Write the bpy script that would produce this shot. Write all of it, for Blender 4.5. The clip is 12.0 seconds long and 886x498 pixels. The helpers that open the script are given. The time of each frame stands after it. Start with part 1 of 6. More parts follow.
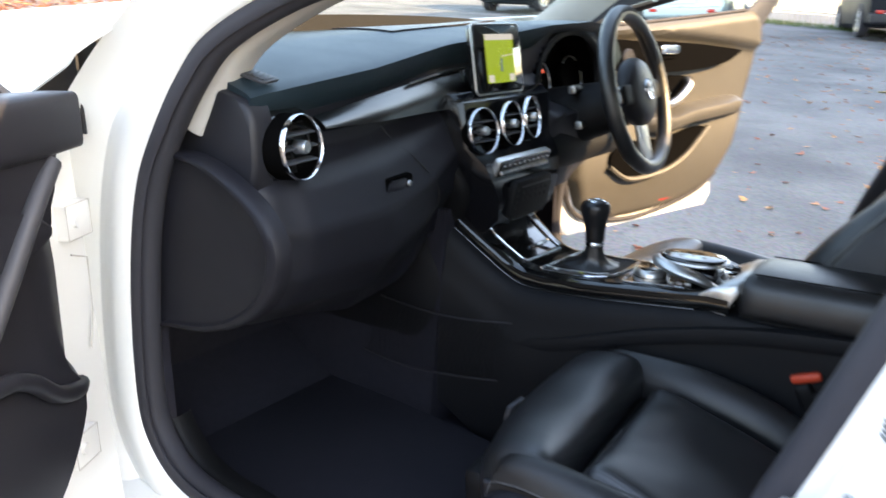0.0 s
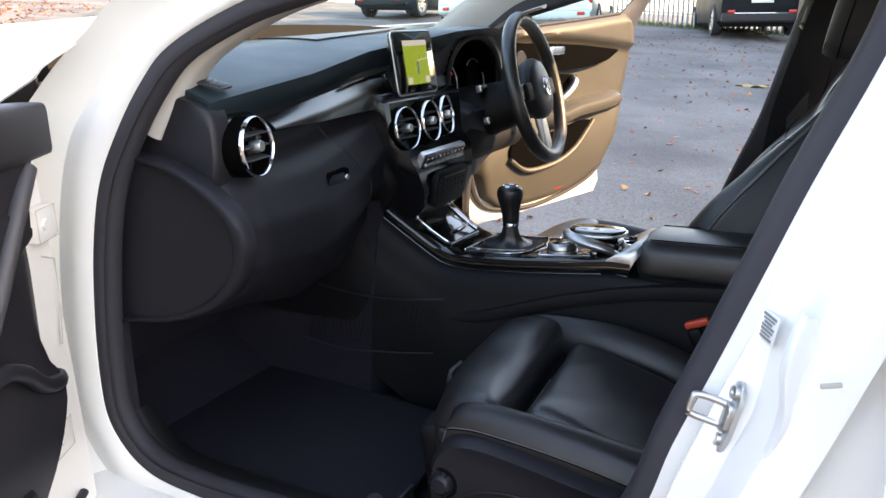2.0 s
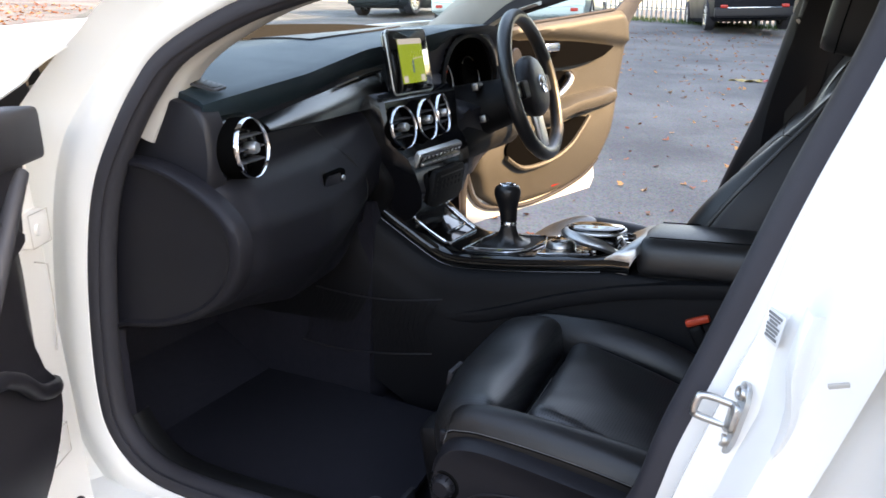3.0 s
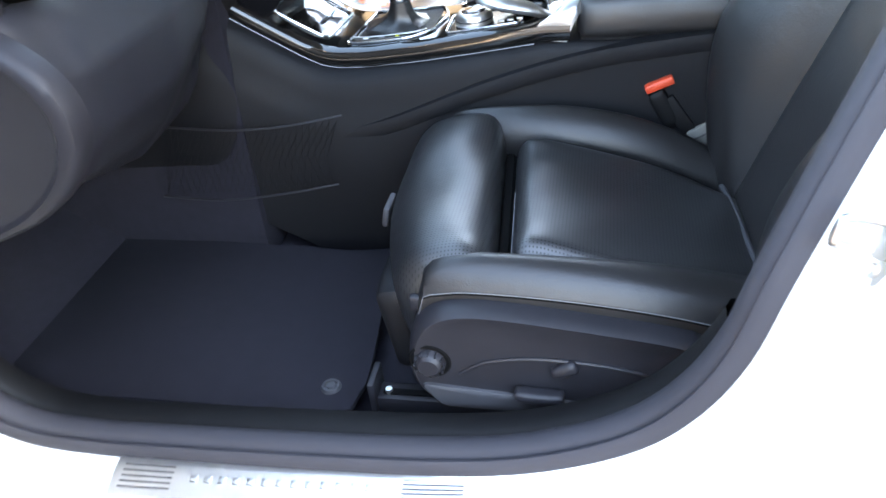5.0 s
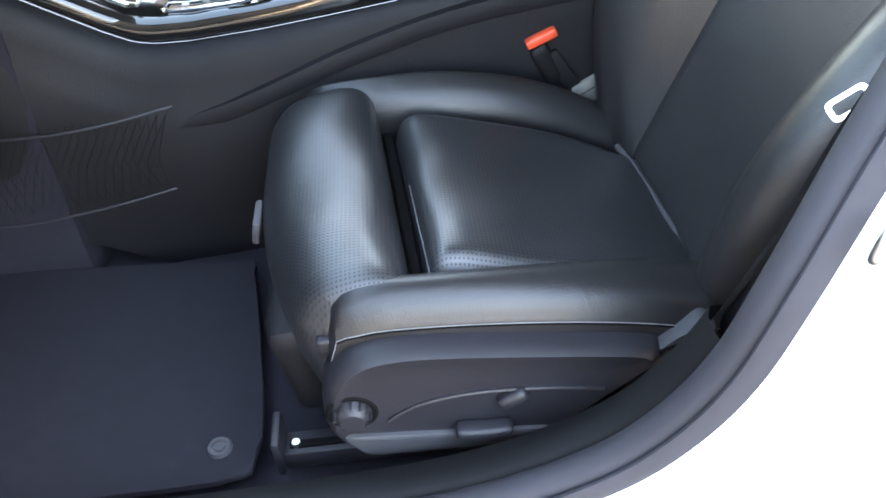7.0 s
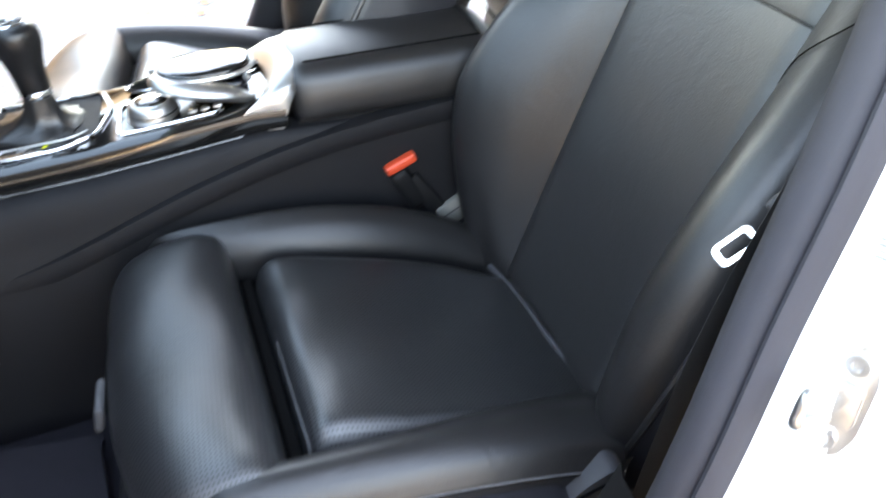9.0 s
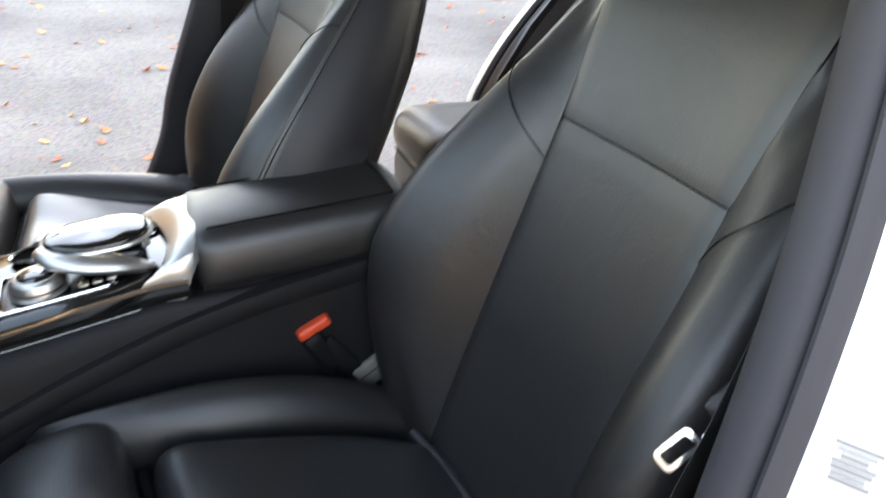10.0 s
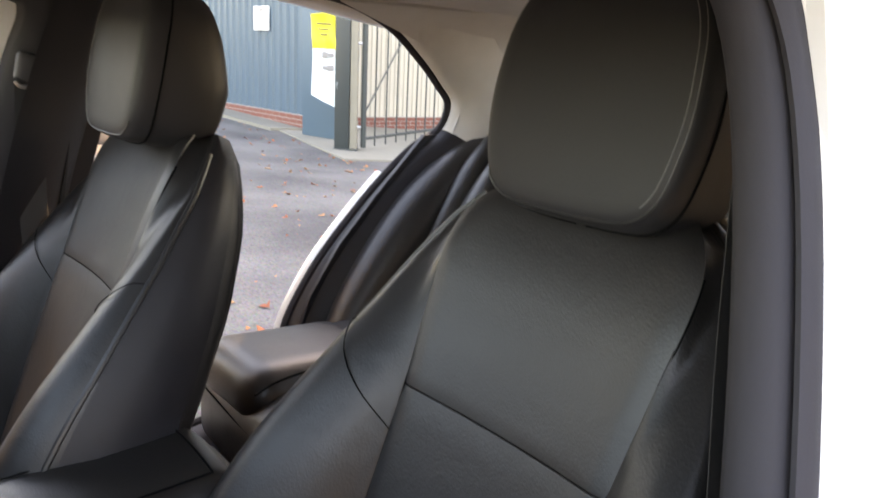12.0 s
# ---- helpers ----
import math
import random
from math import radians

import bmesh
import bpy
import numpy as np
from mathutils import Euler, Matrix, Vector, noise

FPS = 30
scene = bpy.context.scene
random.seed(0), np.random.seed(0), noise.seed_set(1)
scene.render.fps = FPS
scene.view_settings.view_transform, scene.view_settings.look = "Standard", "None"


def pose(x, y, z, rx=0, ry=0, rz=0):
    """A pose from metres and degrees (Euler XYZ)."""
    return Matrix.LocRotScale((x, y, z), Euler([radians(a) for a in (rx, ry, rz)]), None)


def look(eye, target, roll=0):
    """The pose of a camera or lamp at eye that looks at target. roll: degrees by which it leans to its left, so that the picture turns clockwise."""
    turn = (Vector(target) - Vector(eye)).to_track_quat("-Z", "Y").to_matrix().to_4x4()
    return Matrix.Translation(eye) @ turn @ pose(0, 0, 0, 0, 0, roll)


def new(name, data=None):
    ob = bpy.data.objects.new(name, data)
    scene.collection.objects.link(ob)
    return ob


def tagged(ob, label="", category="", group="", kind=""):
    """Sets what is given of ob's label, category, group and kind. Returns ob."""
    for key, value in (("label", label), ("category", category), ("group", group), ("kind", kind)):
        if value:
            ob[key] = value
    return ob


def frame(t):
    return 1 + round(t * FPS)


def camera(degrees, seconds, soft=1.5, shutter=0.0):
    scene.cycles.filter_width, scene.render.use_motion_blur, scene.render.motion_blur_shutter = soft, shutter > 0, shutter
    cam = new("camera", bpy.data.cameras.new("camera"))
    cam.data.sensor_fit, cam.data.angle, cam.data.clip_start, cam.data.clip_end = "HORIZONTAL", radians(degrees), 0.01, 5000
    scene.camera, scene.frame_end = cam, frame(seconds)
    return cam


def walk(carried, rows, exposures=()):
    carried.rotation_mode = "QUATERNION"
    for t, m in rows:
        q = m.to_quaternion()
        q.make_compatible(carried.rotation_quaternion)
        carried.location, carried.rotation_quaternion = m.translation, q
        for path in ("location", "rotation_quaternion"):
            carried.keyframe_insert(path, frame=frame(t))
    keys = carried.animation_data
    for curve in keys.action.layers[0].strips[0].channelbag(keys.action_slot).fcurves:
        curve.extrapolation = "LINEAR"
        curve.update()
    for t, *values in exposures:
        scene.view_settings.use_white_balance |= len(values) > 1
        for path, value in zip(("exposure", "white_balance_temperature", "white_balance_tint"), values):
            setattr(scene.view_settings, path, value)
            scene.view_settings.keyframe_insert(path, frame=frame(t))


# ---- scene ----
cam = camera(60.7, 12.0, shutter=0.6)
PATH = [
    (0, (0.227, -1.402, 1.251), (-0.916, 0.132, 0.666), 0.7),
    (0.5, (0.246, -1.533, 1.254), (-0.724, 0.11, 0.652), 0.3),
    (1, (0.25, -1.586, 1.253), (-0.666, 0.094, 0.672), -0.4),
    (1.5, (0.243, -1.589, 1.254), (-0.66, 0.1, 0.679), -0.4),
    (2, (0.243, -1.588, 1.256), (-0.659, 0.103, 0.685), -0.4),
    (2.5, (0.239, -1.581, 1.256), (-0.673, 0.106, 0.688), -0.6),
    (2.7, (0.236, -1.586, 1.257), (-0.672, 0.103, 0.688), -0.6),
    (4.3, (0.103, -1.429, 1.231), (-0.56, 0.231, 0.333), -5.6),
    (4.5, (0.043, -1.4, 1.217), (-0.52, 0.233, 0.21), -4.9),
    (5, (-0.06, -1.318, 1.208), (-0.469, 0.267, 0.059), -6.8),
    (5.5, (-0.138, -1.251, 1.211), (-0.399, 0.328, 0.012), -6.9),
    (6, (-0.164, -1.177, 1.195), (-0.34, 0.352, -0.082), -6.1),
    (6.5, (-0.161, -1.147, 1.186), (-0.262, 0.36, -0.126), -5.5),
    (6.7, (-0.18, -1.137, 1.189), (-0.195, 0.355, -0.143), -4.5),
    (8.3, (-0.202, -1.082, 1.206), (0.009, 0.449, -0.064), -2.4),
    (8.5, (-0.197, -1.068, 1.206), (0.067, 0.477, -0.036), -2.0),
    (9, (-0.186, -1.018, 1.212), (0.275, 0.527, 0.03), -0.8),
    (9.5, (-0.171, -0.975, 1.235), (0.45, 0.599, 0.169), -0.7),
    (10, (-0.165, -0.941, 1.252), (0.561, 0.664, 0.306), 1.1),
    (10.5, (-0.172, -0.883, 1.275), (0.862, 0.606, 0.43), 1.7),
    (11, (-0.172, -0.843, 1.291), (1.001, 0.596, 0.547), 1.4),
    (11.5, (-0.163, -0.827, 1.309), (1.09, 0.608, 0.7), 1.9),
    (12, (-0.156, -0.827, 1.323), (1.093, 0.654, 0.824), 2.9),
]
EXPOSURES = [(0, 3.45, 8300, 14), (1.0, 3.2, 8600, 17), (2.7, 3.15, 8650, 18), (4.3, 3.98, 8600, 15), (5.0, 4.95, 8100, 13), (6.0, 5.4, 8100, 13), (6.5, 5.35, 8500, 13), (8.5, 5.25, 9000, 14), (9.5, 4.5, 9900, 16), (10.5, 4.1, 10400, 19), (11.1, 4.05, 10500, 21), (12.0, 3.65, 10500, 24)]
walk(cam, [(t, look(eye, target, roll)) for t, eye, target, roll in PATH], EXPOSURES)

# ---- world, sun, exposure ----
SUN_AZ, SUN_EL = radians(24), radians(28)   # from +x (car's rear) towards +y
to_sun = Vector((math.cos(SUN_EL) * math.cos(SUN_AZ), math.cos(SUN_EL) * math.sin(SUN_AZ), math.sin(SUN_EL)))
world = bpy.data.worlds.new("sky")
scene.world = world
world.use_nodes = True
wn = world.node_tree
sky = wn.nodes.new("ShaderNodeTexSky")
sky.sky_type, sky.sun_disc, sky.sun_elevation = "NISHITA", False, SUN_EL
sky.sun_rotation = math.atan2(to_sun.x, to_sun.y)
wn.links.new(sky.outputs[0], wn.nodes["Background"].inputs[0])
wn.nodes["Background"].inputs[1].default_value = 0.15
sun = new("sun", bpy.data.lights.new("sun", "SUN"))
sun.data.energy, sun.data.angle, sun.data.color = 1.8, radians(0.6), (1.0, 0.78, 0.50)
sun.rotation_euler = to_sun.to_track_quat("Z", "Y").to_euler()


# ---- materials ----
def mat(name, base, rough=0.5, metal=0.0, vary=0.12, scale=30.0, bump=0.1, fine=300.0, coat=0.0, spec=0.5, spots=None, crease=0.0):
    """A surface with broad tone variation, fine relief and uneven gloss."""
    m = bpy.data.materials.new(name)
    m.use_nodes = True
    n, l = m.node_tree.nodes, m.node_tree.links
    b = n["Principled BSDF"]
    tc = n.new("ShaderNodeTexCoord")
    big = n.new("ShaderNodeTexNoise")
    big.inputs["Scale"].default_value, big.inputs["Detail"].default_value = scale, 5
    l.new(tc.outputs["Object"], big.inputs["Vector"])
    ramp = n.new("ShaderNodeMapRange")
    ramp.inputs[3].default_value, ramp.inputs[4].default_value = 1 - vary, 1 + vary
    l.new(big.outputs["Fac"], ramp.inputs[0])
    mul = n.new("ShaderNodeVectorMath")
    mul.operation = "SCALE"
    mul.inputs[0].default_value = base
    l.new(ramp.outputs[0], mul.inputs["Scale"])
    l.new(mul.outputs[0], b.inputs["Base Color"])
    rr = n.new("ShaderNodeMapRange")
    rr.inputs[3].default_value, rr.inputs[4].default_value = max(rough - 0.08, 0.02), min(rough + 0.08, 1)
    l.new(big.outputs["Fac"], rr.inputs[0])
    l.new(rr.outputs[0], b.inputs["Roughness"])
    b.inputs["Metallic"].default_value, b.inputs["Coat Weight"].default_value = metal, coat
    b.inputs["Specular IOR Level"].default_value = spec
    b.inputs["Coat Roughness"].default_value = 0.04
    if bump:
        f = n.new("ShaderNodeTexNoise" if spots is None else "ShaderNodeTexVoronoi")
        f.inputs["Scale"].default_value = fine
        l.new(tc.outputs["Object"], f.inputs["Vector"])
        bp = n.new("ShaderNodeBump")
        bp.inputs["Strength"].default_value, bp.inputs["Distance"].default_value = bump, 0.002
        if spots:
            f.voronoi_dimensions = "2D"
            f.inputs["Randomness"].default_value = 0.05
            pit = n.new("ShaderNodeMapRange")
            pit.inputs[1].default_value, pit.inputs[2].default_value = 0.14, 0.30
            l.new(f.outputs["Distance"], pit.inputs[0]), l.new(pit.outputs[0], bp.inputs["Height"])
            pit_shade = n.new("ShaderNodeMapRange")   # pits darkened in colour, standing for the shade inside the holes
            pit_shade.inputs[3].default_value, pit_shade.inputs[4].default_value = 0.35, 1.0
            l.new(pit.outputs[0], pit_shade.inputs[0])
            hole_shade = n.new("ShaderNodeVectorMath")
            hole_shade.operation = "SCALE"
            l.new(mul.outputs[0], hole_shade.inputs[0]), l.new(pit_shade.outputs[0], hole_shade.inputs["Scale"]), l.new(hole_shade.outputs[0], b.inputs["Base Color"])
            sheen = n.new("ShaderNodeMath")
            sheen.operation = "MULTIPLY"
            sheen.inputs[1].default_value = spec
            l.new(pit_shade.outputs[0], sheen.inputs[0]), l.new(sheen.outputs[0], b.inputs["Specular IOR Level"])
        else:
            l.new(f.outputs[0], bp.inputs["Height"])
        l.new(bp.outputs[0], b.inputs["Normal"])
        if crease:
            w = n.new("ShaderNodeTexNoise")
            w.inputs["Scale"].default_value, w.inputs["Detail"].default_value, w.inputs["Distortion"].default_value = 22, 4, 1.2
            l.new(tc.outputs["Object"], w.inputs["Vector"])
            b2 = n.new("ShaderNodeBump")
            b2.inputs["Strength"].default_value, b2.inputs["Distance"].default_value = crease, 0.006
            l.new(w.outputs["Fac"], b2.inputs["Height"]), l.new(b2.outputs[0], bp.inputs["Normal"])
    return m


def glow(name, colour, strength):
    m = mat(name, tuple(c * .03 for c in colour), 0.25, bump=0)
    b = m.node_tree.nodes["Principled BSDF"]
    b.inputs["Emission Color"].default_value, b.inputs["Emission Strength"].default_value = (*colour, 1), strength
    return m


def glass(name, tint=(0.93, 0.97, 0.95), grazing=0.6):
    """A thin pane: clear, with gloss that grows towards grazing."""
    m = bpy.data.materials.new(name)
    m.use_nodes = True
    n, l = m.node_tree.nodes, m.node_tree.links
    n.clear()
    out, mix, clear, gloss, lw, power, scale_ = [n.new(k) for k in ("ShaderNodeOutputMaterial", "ShaderNodeMixShader", "ShaderNodeBsdfTransparent", "ShaderNodeBsdfGlossy", "ShaderNodeLayerWeight", "ShaderNodeMath", "ShaderNodeMath")]
    clear.inputs[0].default_value, gloss.inputs["Roughness"].default_value = (*tint, 1), 0.02
    power.operation, power.inputs[1].default_value = "POWER", 5
    scale_.operation, scale_.inputs[1].default_value, scale_.inputs[2].default_value = "MULTIPLY_ADD", grazing, 0.04
    l.new(lw.outputs["Facing"], power.inputs[0]), l.new(power.outputs[0], scale_.inputs[0]), l.new(scale_.outputs[0], mix.inputs[0])
    l.new(clear.outputs[0], mix.inputs[1]), l.new(gloss.outputs[0], mix.inputs[2])
    l.new(mix.outputs[0], out.inputs[0])
    return m


PAINT = mat("white_paint", (0.82, 0.81, 0.775), 0.3, vary=0.02, scale=3, bump=0.02, fine=900, coat=0.6)
LEATHER = mat("black_leather", (0.0105, 0.0103, 0.0108), 0.40, vary=0.25, scale=14, bump=0.20, fine=420, spec=0.8, crease=0.13)
BACK_LEATHER = mat("soft_black_leather", (0.0125, 0.0120, 0.0125), 0.45, vary=0.25, scale=10, bump=0.18, fine=420, spec=0.8, crease=0.11)
BOLSTER_LEATHER = mat("bolster_leather", (0.0105, 0.0100, 0.0105), 0.42, vary=0.25, scale=12, bump=0.16, fine=420, spec=0.60, crease=0.11)
HEAD_LEATHER = mat("head_restraint_leather", (0.0180, 0.0182, 0.0215), 0.56, vary=0.15, scale=10, bump=0.08, fine=480, spec=0.42, crease=0.03)
ARM_LEATHER = mat("armrest_leather", (0.0110, 0.0102, 0.0104), 0.42, vary=0.2, scale=16, bump=0.18, fine=460, spec=0.70, crease=0.04)
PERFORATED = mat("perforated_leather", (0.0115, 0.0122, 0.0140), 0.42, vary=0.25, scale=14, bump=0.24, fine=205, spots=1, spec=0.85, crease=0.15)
SIDE_LEATHER = mat("grained_leather", (0.0052, 0.0052, 0.0065), 0.6, vary=0.2, scale=20, bump=0.3, fine=600, spec=0.25)
hide = PERFORATED.node_tree.nodes["Principled BSDF"]   # thin satin finish on the hide
hide.inputs["Coat Weight"].default_value, hide.inputs["Coat Roughness"].default_value = .6, .42
PAD_SKY_TINT = mat("dash_pad_sky_tint", (0.012, 0.027, 0.036), 0.52, vary=0.12, scale=12, bump=0.25, fine=900, spec=0.6)
STACK_BLACK = mat("dark_stack_plastic", (0.006, 0.006, 0.007), 0.14, vary=0.1, scale=20, bump=0, spec=0.4)
KICK = mat("kick_panel_skin", (0.0115, 0.0110, 0.0145), 0.5, vary=0.12, scale=14, bump=0.25, fine=900, spec=0.3)
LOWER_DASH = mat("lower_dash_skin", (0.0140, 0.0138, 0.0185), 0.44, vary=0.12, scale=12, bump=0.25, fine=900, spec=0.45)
PLASTIC = mat("black_plastic", (0.0163, 0.0159, 0.0194), 0.42, vary=0.15, scale=25, bump=0.2, fine=900, spec=0.36)
TRIM_GREY = mat("dark_grey_trim", (0.045, 0.045, 0.05), 0.55, vary=0.1, scale=18, bump=0.2, fine=900)
RUBBER = mat("door_seal_rubber", (0.032, 0.031, 0.037), 0.7, vary=0.15, scale=40, bump=0.1, fine=700, spec=0.3)
CARPET = mat("black_carpet", (0.0200, 0.0190, 0.0262), 0.95, vary=0.35, scale=60, bump=0.9, fine=900, spec=0.2)
MAT_PILE = mat("velour_mat", (0.0195, 0.0188, 0.0255), 0.9, vary=0.3, scale=35, bump=0.8, fine=1200, spec=0.2)
KNOB = mat("knob_leather", (0.007, 0.007, 0.008), 0.34, vary=0.15, scale=60, bump=0.08, fine=700, spec=0.5)
PIANO = mat("piano_black", (0.006, 0.006, 0.006), 0.06, vary=0.1, scale=20, bump=0, coat=0.5)
CHROME = mat("chrome", (0.75, 0.76, 0.78), 0.12, 1.0, vary=0.04, scale=40, bump=0)
SATIN = mat("satin_aluminium", (0.62, 0.61, 0.59), 0.38, 1.0, vary=0.08, scale=60, bump=0.05, fine=1500)
BRUSHED = mat("brushed_trim", (0.13, 0.125, 0.12), 0.24, 1.0, vary=0.04, scale=8, bump=0)
HEADLINER = mat("grey_headliner", (0.58, 0.575, 0.56), 0.95, vary=0.06, scale=30, bump=0.4, fine=1200, spec=0.1)
CREAM = mat("light_pillar_trim", (0.50, 0.47, 0.43), 0.8, vary=0.06, scale=30, bump=0.3, fine=1200, spec=0.2)
DOORCARD_SUNLIT = mat("door_card", (0.053, 0.047, 0.037), 0.5, vary=0.15, scale=18, bump=0.2, fine=700)
INSERT_AND_SHADE = mat("matt_black_insert_and_shade", (0.0025, 0.0023, 0.0022), 0.9, vary=0.2, scale=20, bump=0.1, fine=600, spec=0.02)
COWL = mat("black_cowl_plastic", (0.005, 0.005, 0.0055), 0.6, vary=0.15, scale=25, bump=0.2, fine=900, spec=0.22)
RED = mat("red_plastic", (0.75, 0.075, 0.03), 0.4, vary=0.05, scale=60, bump=0)
REDLENS = mat("red_lens", (0.5, 0.02, 0.015), 0.2, vary=0.1, scale=60, bump=0)
STITCH = mat("grey_thread", (0.15, 0.15, 0.155), 0.8, bump=0)
STEEL = mat("zinc_steel", (0.55, 0.55, 0.54), 0.35, 1.0, vary=0.1, scale=60, bump=0.05)
WEBBING = mat("belt_webbing", (0.03, 0.03, 0.032), 0.75, vary=0.1, scale=80, bump=0.5, fine=1800)
GLASS = glass("clear_glass")
SCREEN_GLASS = glass("windscreen_glass", (0.86, 0.94, 0.93), 0.15)
DARKGLASS = mat("tinted_glass", (0.02, 0.022, 0.025), 0.05, vary=0.1, scale=3, bump=0)
SCREEN_MAP = glow("map_green", (0.30, 0.45, 0.025), 0.09)
SCREEN_BAR = glow("map_pale", (0.55, 0.58, 0.60), 0.10)
SCREEN_LINE = glow("map_blue", (0.06, 0.14, 0.35), 0.08)
DIAL_RED = glow("warning_lamp", (0.9, 0.08, 0.02), 0.10)
WHITE_MARK = mat("white_print", (0.75, 0.75, 0.74), 0.5, bump=0)
DARK_MARK = mat("dark_print", (0.03, 0.03, 0.03), 0.5, bump=0)
SEAM_DARK = mat("sunk_seam", (0.003, 0.003, 0.0032), 0.9, bump=0, spec=0.1)
GREY_MARK = mat("grey_print", (0.22, 0.22, 0.22), 0.5, bump=0)


# ---- mesh tools ----
def part(name, bm, material, parent=None, label="", smooth=True, angle=40):
    me = bpy.data.meshes.new(name)
    bmesh.ops.recalc_face_normals(bm, faces=bm.faces)
    if smooth:
        for f in bm.faces:
            f.smooth = True
        lim = radians(angle)
        for e in bm.edges:
            if len(e.link_faces) == 2 and e.calc_face_angle(0) > lim:
                e.smooth = False
    bm.to_mesh(me)
    bm.free()
    me.materials.append(material)
    ob = new(name, me)
    if parent is not None:
        ob.parent = parent
    if label:
        ob["label"] = label
    return ob


def thing(name, label, category, group="", kind="", at=(0, 0, 0)):
    ob = new(name)
    ob.location = at
    ob.empty_display_size = 0.05
    return tagged(ob, label, category, group, kind)


def rbox(sx, sy, sz, r=0.01, n=6, warp=None, m=None):
    """A rounded box, sizes in full, bent by warp and moved by m."""
    bm = bmesh.new()
    half = Vector((sx, sy, sz)) / 2
    r = min(r, *half)
    inner = half - Vector((r, r, r))
    cache = {}

    def vert(p):
        key = tuple(round(c, 5) for c in p)
        if key not in cache:
            q = Vector([h * c for h, c in zip(half, p)])
            core = Vector([max(-i, min(i, c)) for i, c in zip(inner, q)])
            d = q - core
            q = core + d.normalized() * r if d.length > 1e-9 else q
            if warp:
                q = Vector(warp(*q))
            cache[key] = bm.verts.new(m @ q if m else q)
        return cache[key]

    k = min(0.9, r / max(min(half), 1e-6))
    ts = [-1 + 2 * i / n for i in range(n + 1)]
    ts = [math.copysign(abs(t) ** 0.7, t) for t in ts]
    for ax in range(3):
        for side in (-1, 1):
            for i in range(n):
                for j in range(n):
                    quad = []
                    for a, b in ((i, j), (i + 1, j), (i + 1, j + 1), (i, j + 1)):
                        p = [0, 0, 0]
                        p[ax], p[(ax + 1) % 3], p[(ax + 2) % 3] = side, ts[a], ts[b]
                        quad.append(vert(p))
                    if len(set(quad)) == 4:
                        bm.faces.new(quad)
    return bm


def bevelbox(sx, sy, sz, r=0.004, m=None, segs=2):
    bm = bmesh.new()
    bmesh.ops.create_cube(bm, size=1, matrix=Matrix.Diagonal((sx, sy, sz, 1)))
    if r:
        bmesh.ops.bevel(bm, geom=bm.edges[:], offset=min(r, 0.45 * min(sx, sy, sz)), segments=segs, affect="EDGES", profile=0.5)
    if m:
        bm.transform(m)
    return bm


def loft(rings, closed=True, caps=True, bm=None):
    """Skin through rings of equally many points."""
    bm = bm or bmesh.new()
    vs = [[bm.verts.new(p) for p in ring] for ring in rings]
    n = len(vs[0])
    for a, b in zip(vs, vs[1:]):
        for i in range(n if closed else n - 1):
            j = (i + 1) % n
            bm.faces.new((a[i], a[j], b[j], b[i]))
    if closed and caps:
        bm.faces.new(vs[0]), bm.faces.new(vs[-1])
    return bm


def smooth_line(pts, per=6, closed=False):
    """Catmull-Rom through points of any dimension."""
    pts = [Vector(p) for p in pts]
    out, n = [], len(pts)
    for i in range(n if closed else n - 1):
        p0, p1, p2, p3 = (pts[(i + k) % n] if closed else pts[max(0, min(n - 1, i + k))] for k in (-1, 0, 1, 2))
        for s in range(per):
            t = s / per
            out.append(0.5 * ((2 * p1) + (p2 - p0) * t + (2 * p0 - 5 * p1 + 4 * p2 - p3) * t * t + (3 * p1 - p0 - 3 * p2 + p3) * t ** 3))
    if not closed:
        out.append(pts[-1])
    return out


def tube(pts, radius, segs=10, closed=False, caps=True, flat=1.0):
    """A round or flattened rod along a line."""
    pts = [Vector(p) for p in pts]
    rings, n, up = [], len(pts), Vector((0, 0, 1))
    for i, p in enumerate(pts):
        a, b = (pts[(i - 1) % n], pts[(i + 1) % n]) if closed else (pts[max(i - 1, 0)], pts[min(i + 1, n - 1)])
        d = (b - a).normalized()
        s = d.cross(up)
        s = s.normalized() if s.length > 1e-3 else d.orthogonal().normalized()
        u = s.cross(d)
        r = radius[i] if isinstance(radius, (list, tuple)) else radius
        rings.append([p + (s * math.cos(k) + u * flat * math.sin(k)) * r for k in (2 * math.pi * q / segs for q in range(segs))])
    if closed:
        rings.append(rings[0])
        bm = loft(rings, True, False)
        bmesh.ops.remove_doubles(bm, verts=bm.verts, dist=1e-6)
        return bm
    return loft(rings, True, caps)


def lathe(profile, m=None, segs=32):
    """(radius, height) turned about z."""
    rings = [[Vector((r * math.cos(2 * math.pi * k / segs), r * math.sin(2 * math.pi * k / segs), h)) for k in range(segs)] for r, h in profile]
    if profile[0][0] > 0 and profile[-1][0] > 0:
        bm = loft(rings + [rings[0]], True, False)
    else:
        bm = loft(rings, True, True)
    bmesh.ops.remove_doubles(bm, verts=bm.verts, dist=1e-6)
    if m:
        bm.transform(m)
    return bm


